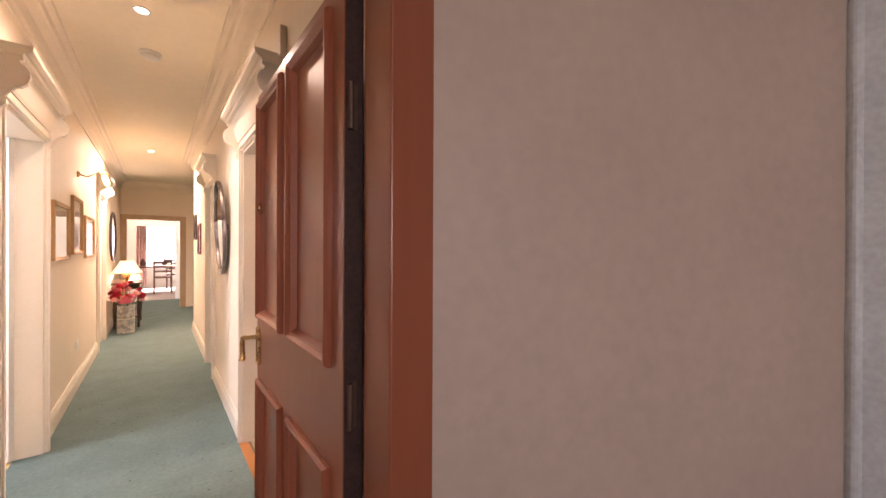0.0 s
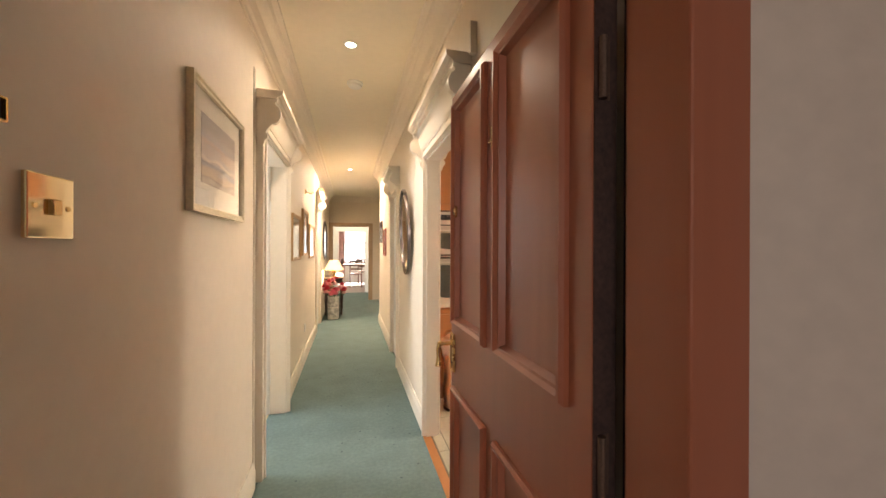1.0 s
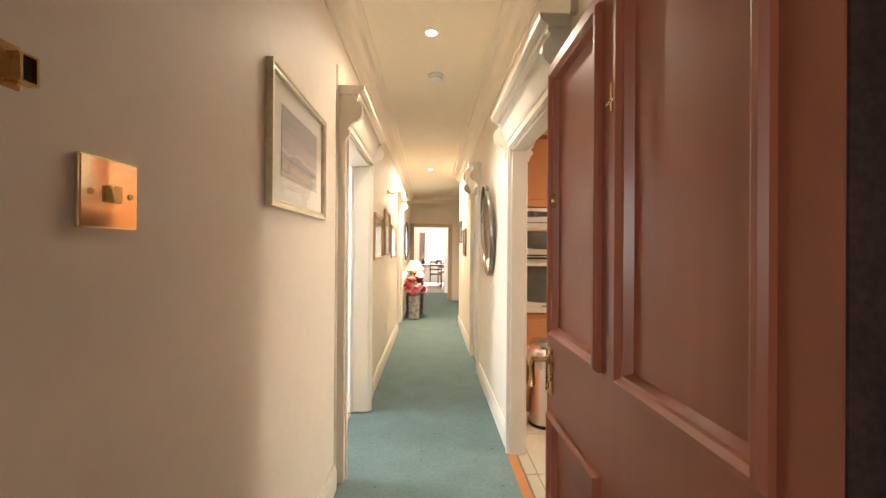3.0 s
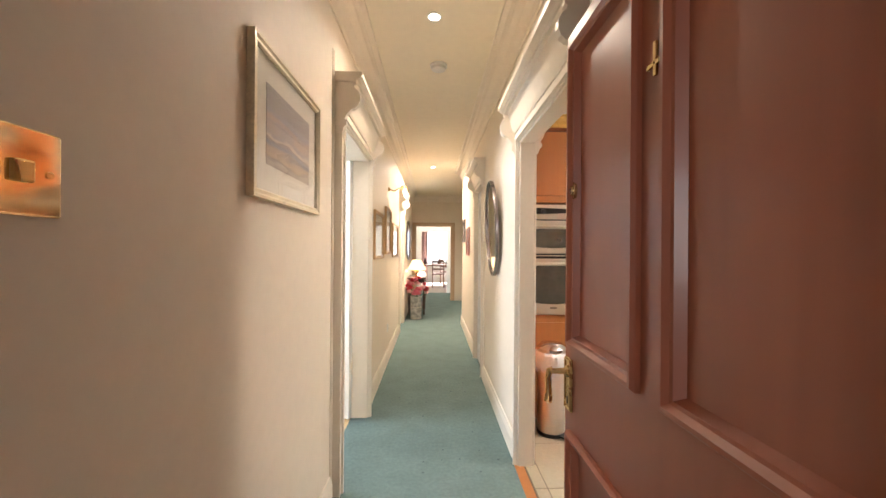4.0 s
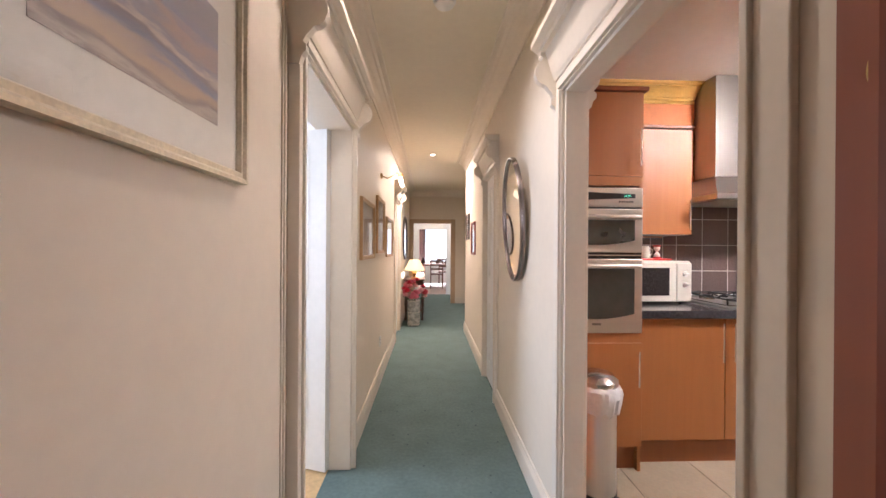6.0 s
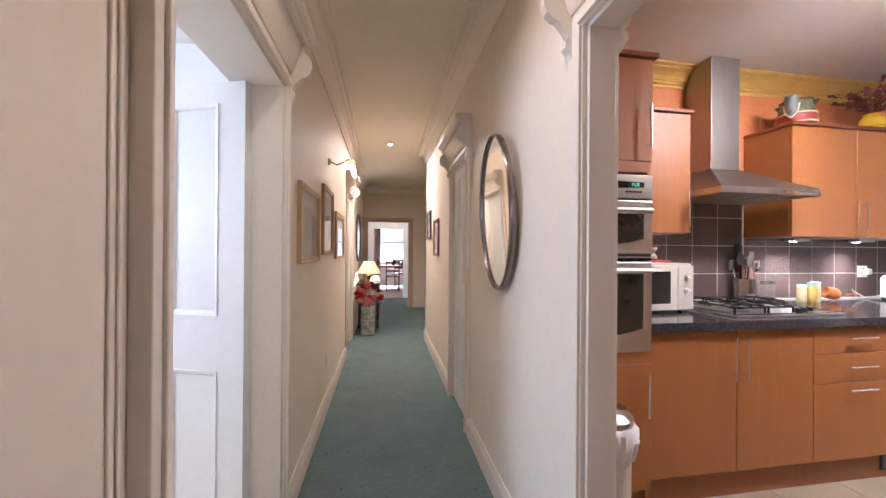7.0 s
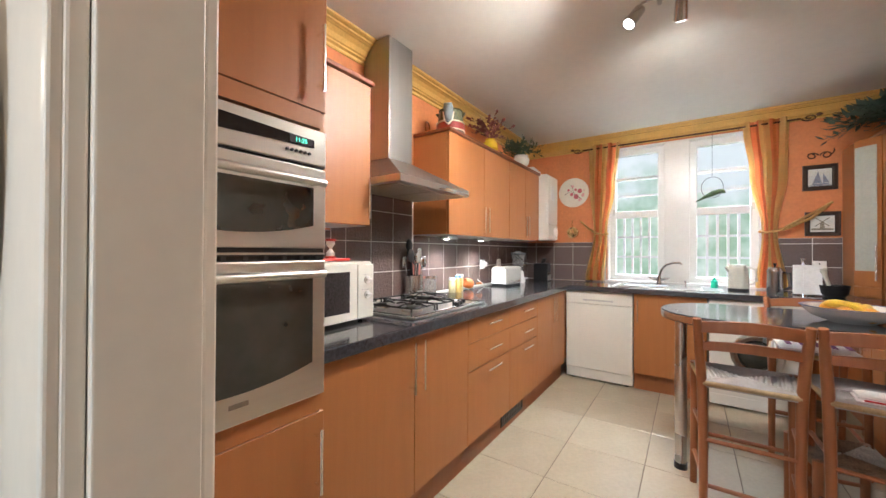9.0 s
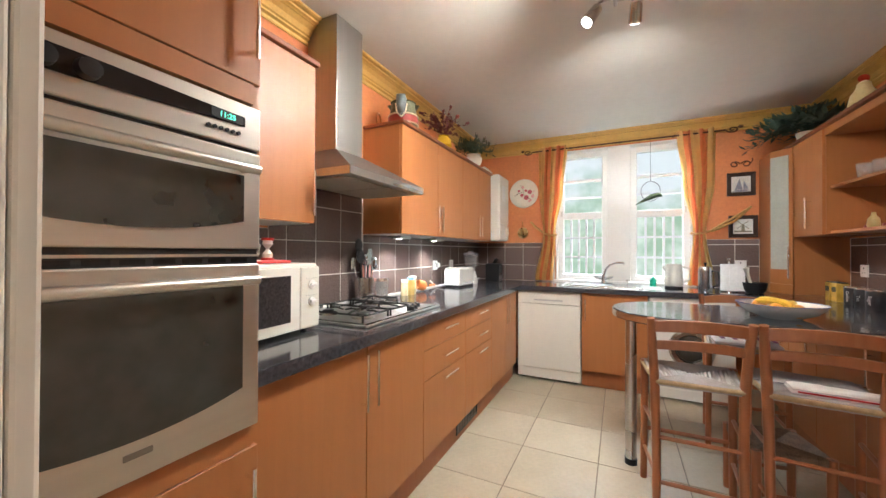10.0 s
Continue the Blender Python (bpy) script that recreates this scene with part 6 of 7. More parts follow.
for y in (-0.03, 0.03):
    part("slot", box(-0.11, 0.11, y - 0.012, y + 0.012, 0.180, 0.1865), BLACK, _ts)
part("lever", box(0.148, 0.17, -0.02, 0.02, 0.10, 0.115), PLAST, _ts, bevel=0.004)
part("dial", cyl((0.148, 0.0, 0.06), (0.162, 0.0, 0.06), 0.016, seg=14), PLAST, _ts)
part("cord", tube([(-0.13, 0.08, 0.03), (-0.2, 0.13, 0.01), (-0.26, 0.165, 0.06), (-0.25, 0.185, 0.16), (-0.22, 0.19, 0.20)], 0.005, 6), PLAST, _ts, smooth=True)
_bl = thing("blender_jug", (4.0, 3.74, CT), label="glass jug blender on a pale base", category="blender")
part("base", lathe([(0.07, 0), (0.075, 0.02), (0.055, 0.11), (0.05, 0.13), (0, 0.13)], 22), PLAST, _bl, smooth=True)
part("jug", lathe([(0.05, 0.13), (0.075, 0.30), (0.072, 0.30), (0.046, 0.134), (0, 0.134)], 22), TUMB, _bl, smooth=True)
part("lid", lathe([(0.076, 0.30), (0.076, 0.315), (0.03, 0.32), (0.03, 0.335), (0, 0.336)], 22), mat("smoky lid", (0.2, 0.2, 0.22), 0.3), _bl, smooth=True)
part("handle", tube([(0.07, -0.02, 0.28), (0.12, -0.03, 0.27), (0.125, -0.03, 0.2), (0.065, -0.02, 0.17)], 0.009, 8), TUMB, _bl, smooth=True)
_cm = thing("knife_block", (4.40, 3.62, CT), label="black steel-fronted block of knives in the corner", category="knife block")
part("block", box(-0.055, 0.055, -0.08, 0.08, 0, 0.20), BLACK, _cm, bevel=0.006)
part("steel_front", box(-0.05, 0.05, -0.084, -0.079, 0.01, 0.10), STEEL, _cm)
for k in range(5):
    part("knife", tube([(-0.04 + 0.02 * k, 0.0, 0.19), (-0.045 + 0.0225 * k, -0.03, 0.255)], 0.009, 8), BLACK, _cm, smooth=True)
for x in (3.50, 3.86):
    _s = socket_plate("wall_socket", lambda a, b, c, d, h0, h1: box(a, b, -h1, -h0, c, d), "white wall socket on the dark tiles")
    _s.location = (x, KY1 - 0.014, 1.125)
_pl = thing("plug", (3.52, KY1 - 0.024, 1.125), label="white plug in the wall socket", category="plug")
part("body", box(-0.02, 0.02, -0.03, 0, -0.022, 0.022), PLAST, _pl, bevel=0.005)
_s = socket_plate("wall_socket", lambda a, b, c, d, h0, h1: box(a, b, h0, h1, c, d), "white wall socket on the dark tiles")
_s.location = (4.09, KY0 + 0.014, 1.127)
_s = socket_plate("wall_socket", lambda a, b, c, d, h0, h1: box(-h1, -h0, a, b, c, d), "white wall socket on the dark tiles")
_s.location = (KX1 - 0.014, 1.33, 1.14)

# on top of the wall cabinets
TOPZ = 2.104
_dr2 = thing("painted_pot", (2.575, 3.675, TOPZ), 205, "red and green painted metal jug with a grey spout", "jug")
ENRED, ENGRN, ENCRM = mat("red enamel", (0.27, 0.03, 0.018), 0.35, var=0.1), mat("painted green enamel", (0.10, 0.10, 0.05), 0.4, var=0.5, scale=28), mat("cream enamel line", (0.70, 0.60, 0.42), 0.4)
part("body", lathe([(0.135, 0), (0.142, 0.012), (0.138, 0.085), (0.118, 0.16), (0.112, 0.205), (0.122, 0.215), (0.112, 0.212), (0.10, 0.15), (0, 0.03)], 32), ENGRN, _dr2, "dark green painted sides", smooth=True)
part("base_band", lathe([(0.139, 0.008), (0.146, 0.014), (0.143, 0.075), (0.136, 0.082)], 32), ENRED, _dr2, "red enamel band", smooth=True)
for z, r in ((0.004, 0.140), (0.082, 0.137)):
    part("line", lathe([(r, z), (r + 0.008, z + 0.004), (r + 0.007, z + 0.012), (r, z + 0.014)], 32), ENCRM, _dr2, smooth=True)
_sp2 = part("spout", tube([(0.115, 0, 0.045), (0.145, 0, 0.085), (0.152, 0, 0.14), (0.165, 0, 0.20), (0.182, 0, 0.235)], [0.022, 0.036, 0.046, 0.05, 0.042], 14), mat("grey enamel", (0.17, 0.19, 0.19), 0.3), _dr2, "pale grey pouring spout", smooth=True)
part("spout_edge", tube([(0.155, -0.052, 0.16), (0.164, -0.04, 0.08), (0.160, 0, 0.045), (0.164, 0.04, 0.08), (0.155, 0.052, 0.16)], 0.007, 8), ENCRM, _sp2, smooth=True)
part("handle", tube([(-0.115, 0, 0.19), (-0.17, 0, 0.205), (-0.20, 0, 0.15), (-0.18, 0, 0.07), (-0.135, 0, 0.05)], 0.008, 8), IRON, _dr2, smooth=True)
for y in (-1, 1):
    part("lug", prism([(y * 0.105, 0.13), (y * 0.15, 0.195), (y * 0.112, 0.20)], -0.02, 0.02, "x"), ENGRN, _dr2)
_dr2.scale = (0.72, 0.72, 0.74)
_cw = thing("copper_ring", (2.52, 3.84, TOPZ), 20, "small copper wire ring standing on the cabinet", "ornament")
part("ring", tube([(0.055 * math.cos(t), 0, 0.05 + 0.05 * math.sin(t)) for t in [math.pi * (k / 10 - 0.2) for k in range(15)]], 0.006, 8), mat("copper wire", (0.6, 0.25, 0.1), 0.35, 0.9), _cw, smooth=True)


def leafy(name, parent, base, n, rad, hgt, ll, lw, m, rg, droop=0.3, colour_parts=None):
    """Sprays of pointed leaves on curved stems, joined into one crown."""
    bm = bmesh.new()
    for k in range(n):
        a = rg.uniform(0, 2 * math.pi)
        reach, h = rad * rg.uniform(0.4, 1), hgt * rg.uniform(0.45, 1)
        tip = Vector((reach * math.cos(a), reach * math.sin(a), h - droop * reach))
        mid = Vector((tip.x * 0.4, tip.y * 0.4, h * 0.7))
        tube([base, Vector(base) + mid, Vector(base) + tip], [0.0025, 0.002, 0.001], 4, bm)
        for j in range(9):
            f = 0.3 + 0.7 * j / 8
            p = Vector(base) + (mid * (2 * f * (1 - f)) + tip * f * f)
            d = Vector((rg.uniform(-1, 1), rg.uniform(-1, 1), rg.uniform(-0.4, 0.8))).normalized()
            d = (d + tip.normalized()).normalized() * ll * rg.uniform(0.7, 1.2)
            s = d.cross(Vector((rg.uniform(-0.4, 0.4), 0.2, 1))).normalized() * lw
            bm.faces.new([bm.verts.new(v) for v in (p, p + d * 0.45 + s, p + d, p + d * 0.45 - s)])
    return part(name, bm, m, parent)


_v = thing("yellow_vase", (3.19, 3.665, TOPZ), label="yellow glazed vase with dried red-brown flowers", category="vase")
part("body", lathe([(0.04, 0), (0.065, 0.03), (0.06, 0.07), (0.04, 0.095), (0.045, 0.105), (0.036, 0.10), (0, 0.05)], 24), mat("yellow glaze", (0.72, 0.46, 0.03), 0.2), _v, smooth=True)
leafy("dried_bouquet", _v, (0, 0, 0.08), 26, 0.20, 0.24, 0.035, 0.014, mat("dried red-brown petals", (0.22, 0.07, 0.06), 0.8, var=0.3, scale=30), random.Random(2), 0.25)
_v.scale = (1.05, 1.05, 1.1)
_v = thing("white_vase", (3.88, 3.665, TOPZ), label="white ribbed pot with trailing green foliage", category="plant")
part("body", lathe([(0.05, 0), (0.08, 0.04), (0.085, 0.08), (0.065, 0.11), (0.07, 0.12), (0.058, 0.115), (0, 0.06)], 24), APPL, _v, smooth=True)
leafy("foliage", _v, (0, 0, 0.11), 44, 0.22, 0.20, 0.06, 0.009, mat("grey-green leaves", (0.07, 0.10, 0.05), 0.6, var=0.25, scale=25), random.Random(3), 0.45)
_v.scale = (1.0, 1.0, 1.05)
_v = thing("fern_pot", (4.30, 1.00, 2.126), label="cream pot with spreading dark green fern", category="plant")
part("body", lathe([(0.05, 0), (0.07, 0.05), (0.075, 0.08), (0.06, 0.08), (0, 0.04)], 20), PAPER, _v, smooth=True)
leafy("fern", _v, (0, 0, 0.07), 80, 0.40, 0.26, 0.085, 0.017, mat("dark fern green", (0.05, 0.085, 0.06), 0.55, var=0.3, scale=25), random.Random(5), 0.5)
_hn = thing("china_hen", (3.53, 1.02, 2.126), label="cream china hen ornament with a red comb", category="ornament")
part("body", lathe([(0.05, 0), (0.07, 0.03), (0.06, 0.08), (0.035, 0.12), (0.03, 0.15), (0.0, 0.175)], 18), mat("cream china", (0.72, 0.6, 0.3), 0.3), _hn, smooth=True)
part("comb", ball((0, 0, 0.18), 0.028, None, 10, (0.5, 1, 0.9)), mat("red comb", (0.6, 0.06, 0.02), 0.4), _hn, smooth=True)

# on the east wall
_pt = thing("wall_plate", (KX1 - 0.001, 3.352, 1.938), label="decorative china plate with pink blossom on the wall", category="plate")
part("plate", lathe([(0.0, 0.010), (0.11, 0.010), (0.168, 0.022), (0.17, 0.018), (0.10, 0.0)], 36), mat("cream glazed china", (0.72, 0.66, 0.55), 0.3, var=0.04), _pt, smooth=True).matrix_basis = pose(0, 0, 0, 0, -90, 0)
_tw = part("painted_twig", tube([(-0.0115, 0.11, -0.02), (-0.0115, 0.03, 0.02), (-0.0115, -0.02, -0.03), (-0.0115, -0.085, -0.075)], 0.0025, 5), mat("brown glaze line", (0.16, 0.08, 0.05), 0.4), _pt, "brown painted twig")
part("painted_sprig", tube([(-0.0115, 0.0, 0.0), (-0.0115, 0.015, 0.06), (-0.0115, 0.04, 0.10)], 0.002, 5), bpy.data.materials["brown glaze line"], _pt)
PINKG = [mat("pink glaze", (0.55, 0.13, 0.16), 0.35, var=0.15, scale=40), mat("pale pink glaze", (0.70, 0.38, 0.36), 0.35, var=0.1, scale=40)]
for k, (y, z, r) in enumerate(((-0.05, 0.015, 0.022), (-0.085, -0.03, 0.020), (-0.015, -0.04, 0.024), (-0.055, -0.075, 0.020), (0.03, -0.015, 0.016), (-0.10, 0.02, 0.014), (0.06, 0.03, 0.012), (0.02, 0.065, 0.014), (-0.01, 0.03, 0.013))):
    part("blossom", lathe([(r * 1.25, 0.0), (r * 0.9, 0.003), (r * 0.3, 0.0015), (0, 0.002)], 7), PINKG[k % 2], _pt, "pink painted blossom").matrix_basis = pose(-0.0105, y * 1.15 - 0.01, z * 1.15, 0, -90, 0)
_bp = thing("brass_ornament", (KX1 - 0.002, 3.364, 1.475), label="round pierced brass ornament hanging on the wall", category="ornament")
part("disc", lathe([(0.0, 0.012), (0.03, 0.012), (0.05, 0.006), (0.062, 0.012), (0.066, 0.0)], 22), BRASS, _bp, smooth=True).matrix_basis = pose(0, 0, 0, 0, -90, 0)
part("hanger", tube([(-0.006, 0, 0.06), (-0.008, 0.01, 0.10), (-0.004, 0, 0.14)], 0.004, 6), BRASS, _bp, smooth=True)
SKY = art("pale sky print", [(0.60, 0.56, 0.46), (0.66, 0.62, 0.54), (0.58, 0.56, 0.50), (0.64, 0.62, 0.58)], 9, (1, 0.5, 2.0))
INK = [mat("blue grey ink", (0.21, 0.22, 0.26), 0.6, var=0.25, scale=50), mat("sepia ink", (0.20, 0.17, 0.11), 0.6, var=0.25, scale=50)]
_bq = picture("small_boat_picture", KX1, -1, "x", 1.218, 1.43, 1.785, 2.0, 0.035, 0.022, DARKW, 0.004, SKY, "dark framed little boat picture on the orange wall")
_mq = picture("small_mill_picture", KX1, -1, "x", 1.202, 1.417, 1.396, 1.60, 0.035, 0.022, DARKW, 0.004, SKY, "dark framed little windmill picture on the orange wall")
for y0, z0, out in ((1.324, 1.845, [(-0.012, 0), (0.045, 0), (0.010, 0.10)]), (1.324, 1.845, [(-0.018, 0), (-0.055, 0.004), (-0.020, 0.085)]), (1.324, 1.83, [(-0.06, 0.012), (0.055, 0.012), (0.04, 0), (-0.045, 0)]), (1.324, 1.822, [(-0.065, 0.006), (0.065, 0.008), (0.065, 0), (-0.065, 0)])):
    part("painted_boat", prism([(y0 + y, z0 + z) for y, z in out], KX1 - 0.0086, KX1 - 0.0078, "x"), INK[0], _bq)
for y0, z0, out in ((1.31, 1.455, [(-0.016, 0), (0.016, 0), (0.009, 0.055), (-0.009, 0.055)]), (1.31, 1.51, [(-0.045, 0.038), (-0.041, 0.043), (0.045, -0.030), (0.041, -0.035)]), (1.31, 1.51, [(0.045, 0.038), (0.041, 0.043), (-0.045, -0.030), (-0.041, -0.035)]), (1.31, 1.445, [(-0.065, 0.012), (0.065, 0.016), (0.065, 0), (-0.065, 0)])):
    part("painted_mill", prism([(y0 + y, z0 + z) for y, z in out], KX1 - 0.0086, KX1 - 0.0078, "x"), INK[1], _mq)
_ik = thing("iron_ornament", (KX1 - 0.004, 1.325, 2.08), label="small wrought iron scroll ornament on the wall", category="ornament")
part("scroll", tube([(-0.004, 0.085 * (1 - k / 20) * math.cos(a) * 0.45 - 0.04, 0.028 * math.sin(a) * (1 - k / 30)) for k, a in [(k, k * 0.6) for k in range(14)]], 0.005, 6), IRON, _ik, smooth=True)
part("scroll", tube([(-0.004, 0.085 * (1 - k / 20) * math.cos(a) * 0.45 + 0.045, 0.028 * math.sin(a) * (1 - k / 30)) for k, a in [(k, 3.1 - k * 0.6) for k in range(14)]], 0.005, 6), IRON, _ik, smooth=True)
part("tip", tube([(-0.004, -0.07, 0.0), (-0.004, -0.09, 0.03), (-0.004, -0.085, 0.05)], 0.004, 6), IRON, _ik, smooth=True)
_bd = thing("parrot_ornament", (KX1 - 0.06, 2.06, 1.80), label="painted wooden parrot on a hanging wire hoop", category="ornament")
part("hoop", tube([(0, 0.085 * math.cos(a), 0.07 + 0.10 * math.sin(a)) for a in [2 * math.pi * k / 24 for k in range(25)]], 0.0025, 6), IRON, _bd)
part("wire", cyl((0, 0, 0.17), (0, 0, 0.62), 0.0015, seg=6), IRON, _bd)
part("body", tube([(0, 0.13, -0.06), (0, 0.06, -0.02), (0, -0.01, 0.015), (0, -0.06, 0.03), (0, -0.085, 0.025), (0, -0.10, 0.01)], [0.004, 0.014, 0.028, 0.022, 0.02, 0.006], 10), mat("dark green feathers paint", (0.05, 0.08, 0.02), 0.5, var=0.5, scale=30), _bd, smooth=True)

# on the window worktop
_so = thing("soap_bottle", (4.50, 2.05, CT), label="green soap dispenser beside the sink", category="bottle")
part("body", lathe([(0.026, 0), (0.028, 0.01), (0.028, 0.07), (0.012, 0.085), (0.010, 0.10)], 16), mat("green soap", (0.05, 0.55, 0.35), 0.2, var=0.05), _so, smooth=True)
part("pump", tube([(0, 0, 0.10), (0, 0, 0.125), (-0.03, 0, 0.127)], 0.005, 8), PLAST, _so)
_kt = thing("kettle", (4.45, 1.885, CT), label="white plastic jug kettle on its base", category="kettle")
part("base", lathe([(0.075, 0), (0.075, 0.015), (0.06, 0.022)], 24), BLACK, _kt, smooth=True)
part("body", lathe([(0.072, 0.022), (0.076, 0.05), (0.066, 0.20), (0.058, 0.225), (0, 0.23)], 26), APPL, _kt, smooth=True)
part("handle", tube([(-0.01, -0.06, 0.205), (-0.02, -0.115, 0.19), (-0.02, -0.12, 0.09), (-0.01, -0.07, 0.06)], 0.011, 8), APPL, _kt, smooth=True)
part("spout", tube([(0, 0.055, 0.17), (0, 0.085, 0.205)], [0.025, 0.014], 8), APPL, _kt, smooth=True)
_cf = thing("cafetiere", (4.36, 1.66, CT), label="steel cafetiere with a domed lid", category="coffee maker")
part("body", lathe([(0.05, 0), (0.052, 0.01), (0.05, 0.17), (0.053, 0.18), (0.04, 0.21), (0.0, 0.215)], 24), STEEL, _cf, smooth=True)
part("plunger", tube([(0, 0, 0.21), (0, 0, 0.245)], [0.004, 0.012], 8), BLACK, _cf)
part("handle", tube([(0, -0.05, 0.17), (0, -0.095, 0.165), (0, -0.10, 0.06), (0, -0.05, 0.03)], 0.008, 8), BLACK, _cf, smooth=True)
_rl = thing("kitchen_roll", (4.32, 1.50, CT), label="white paper kitchen roll on an upright stand", category="kitchen roll")
part("roll", lathe([(0.06, 0.012), (0.06, 0.235), (0.02, 0.235), (0.02, 0.012)], 26), mat("paper towel", (0.8, 0.79, 0.77), 0.9, bump=0.4, bscale=90), _rl, smooth=True)
part("stand", lathe([(0.07, 0), (0.07, 0.01), (0.01, 0.012), (0.009, 0.27), (0.016, 0.285), (0, 0.29)], 20), CHROME, _rl, smooth=True)
part("loose_sheet", prism([(-0.06, 0.01), (-0.062, 0.01), (-0.075, -0.09), (-0.072, -0.092)], 0.014, 0.23, "z"), bpy.data.materials["paper towel"], _rl)
_pb = thing("black_bowl", (4.26, 1.345, CT), label="black mortar bowl with a pale brush in it", category="bowl")
part("bowl", lathe([(0.055, 0), (0.075, 0.03), (0.085, 0.09), (0.078, 0.09), (0.06, 0.03), (0, 0.02)], 24), BLACK, _pb, smooth=True)
part("brush", tube([(0.02, 0.01, 0.04), (-0.01, 0.05, 0.16), (-0.02, 0.06, 0.21)], [0.01, 0.014, 0.022], 10), APPL, _pb, smooth=True)

# on the south worktop
for k in range(2):
    _t = thing("yellow_tin", (3.96 - 0.085 * k, 0.99, CT), 3 * k, "yellow printed tea tin with bars of print", "tin", "yellow tins")
    part("body", box(-0.038, 0.038, -0.038, 0.038, 0, 0.15), mat("yellow tin print", (0.55, 0.34, 0.05), 0.35, var=0.2, scale=20) if k == 0 else bpy.data.materials["yellow tin print"], _t, bevel=0.004)
    part("lid", box(-0.034, 0.034, -0.034, 0.034, 0.15, 0.158), BLACK, _t, bevel=0.003)
    part("print_bar", box(-0.028, 0.028, 0.0385, 0.0395, 0.08, 0.12), BLACK, _t)
    _t.scale = (0.85, 0.85, 0.85)
CANM = mat("black canister enamel", (0.02, 0.02, 0.022), 0.3, var=0.2, scale=15)
for k, w in enumerate(("Coffee", "Tea", "Sugar")):
    _c = thing("canister", (3.72 - 0.115 * k, 0.985, CT), label="black %s canister with a steel rim" % w.lower(), category="canister", group="black canisters")
    part("body", lathe([(0.052, 0), (0.054, 0.006), (0.054, 0.125), (0.05, 0.13), (0, 0.13)], 26), CANM, _c, smooth=True)
    part("rim", lathe([(0.055, 0.128), (0.056, 0.134), (0.054, 0.14), (0.0, 0.142)], 26), STEEL, _c, smooth=True)
    _cc = bpy.data.curves.new("lettering", "FONT")
    _cc.body, _cc.size, _cc.extrude, _cc.align_x = w, 0.03, 0.0006, "CENTER"
    _tmp = new("lettering", _cc)
    _me = bpy.data.meshes.new_from_object(_tmp.evaluated_get(bpy.context.evaluated_depsgraph_get()))
    bpy.data.objects.remove(_tmp)
    _me.materials.clear()
    _me.materials.append(PLAST)
    _o = new("lettering", _me)
    _o.parent = _c
    _o.matrix_basis = pose(-0.022, 0.054, 0.065, 90, 90, 203)
    _c.scale = (0.88, 0.88, 0.85)
# fruit bowl on the bar
_fb = thing("fruit_bowl", (2.905, 1.60, CT), label="wide white china bowl with a blue rim on the bar", category="bowl")
part("bowl", lathe([(0.085, 0), (0.092, 0.006), (0.148, 0.028), (0.178, 0.056), (0.192, 0.078), (0.185, 0.078), (0.165, 0.056), (0.13, 0.034), (0.0, 0.015)], 40), APPL, _fb, smooth=True)
part("rim_band", lathe([(0.186, 0.0785), (0.197, 0.0785), (0.197, 0.081), (0.186, 0.081)], 40), mat("blue rim", (0.05, 0.08, 0.2), 0.3), _fb)
_fb.scale = (0.92, 0.92, 0.92)
BAN = mat("ripe banana skin", (0.72, 0.48, 0.04), 0.45, var=0.12, scale=12)
for k in range(4):
    a = 0.25 * k - 0.4
    pts = [(0.13 * math.cos(t) * math.cos(a) - 0.02, 0.13 * math.cos(t) * math.sin(a) + 0.025 * k - 0.04, 0.048 + 0.028 * math.sin(t) + 0.005 * k) for t in [math.pi * (0.05 + 0.9 * j / 8) for j in range(9)]]
    _bn = thing("banana", (2.905, 1.60, CT), label="ripe yellow banana lying in the fruit bowl", category="fruit", group="bananas")
    part("skin", tube(pts, [0.005, 0.013, 0.018, 0.02, 0.02, 0.02, 0.018, 0.012, 0.006], 8), BAN, _bn, smooth=True)
    _bn.scale = (0.95, 0.95, 0.95)
for k, (x, y) in enumerate(((-0.10, 0.05), (-0.12, -0.04), (0.10, 0.07))):
    _of = thing("orange_fruit", (2.905 + x * 0.85, 1.60 + y * 0.85, CT + 0.048), label="round orange in the fruit bowl", category="fruit", group="oranges")
    part("skin", ball((0, 0, 0), 0.034, None, 16), mat("orange peel", (0.75, 0.36, 0.04), 0.5, bump=0.3, bscale=200) if k == 0 else bpy.data.materials["orange peel"], _of, smooth=True)

# pedal bin
BINST = mat("satin bin steel", (0.74, 0.72, 0.70), 0.36, 1.0, var=0.05, scale=3, bump=0.05, bscale=200, stretch=(1, 1, 0.04))
_bi = thing("pedal_bin", (0.795, 3.055, 0), label="steel pedal bin with a white liner showing", category="bin")
_bi.scale = (0.96, 0.96, 0.955)
part("body", lathe([(0.095, 0.02), (0.098, 0.03), (0.098, 0.56), (0.09, 0.57), (0, 0.57)], 32), BINST, _bi, smooth=True)
part("base", lathe([(0.102, 0), (0.102, 0.022), (0.09, 0.025)], 32), BLACK, _bi, smooth=True)
part("lid", lathe([(0.106, 0.60), (0.106, 0.625), (0.08, 0.655), (0.0, 0.668)], 32), STEEL, _bi, smooth=True)
bm, N = bmesh.new(), 48
rg = random.Random(8)
prev = None
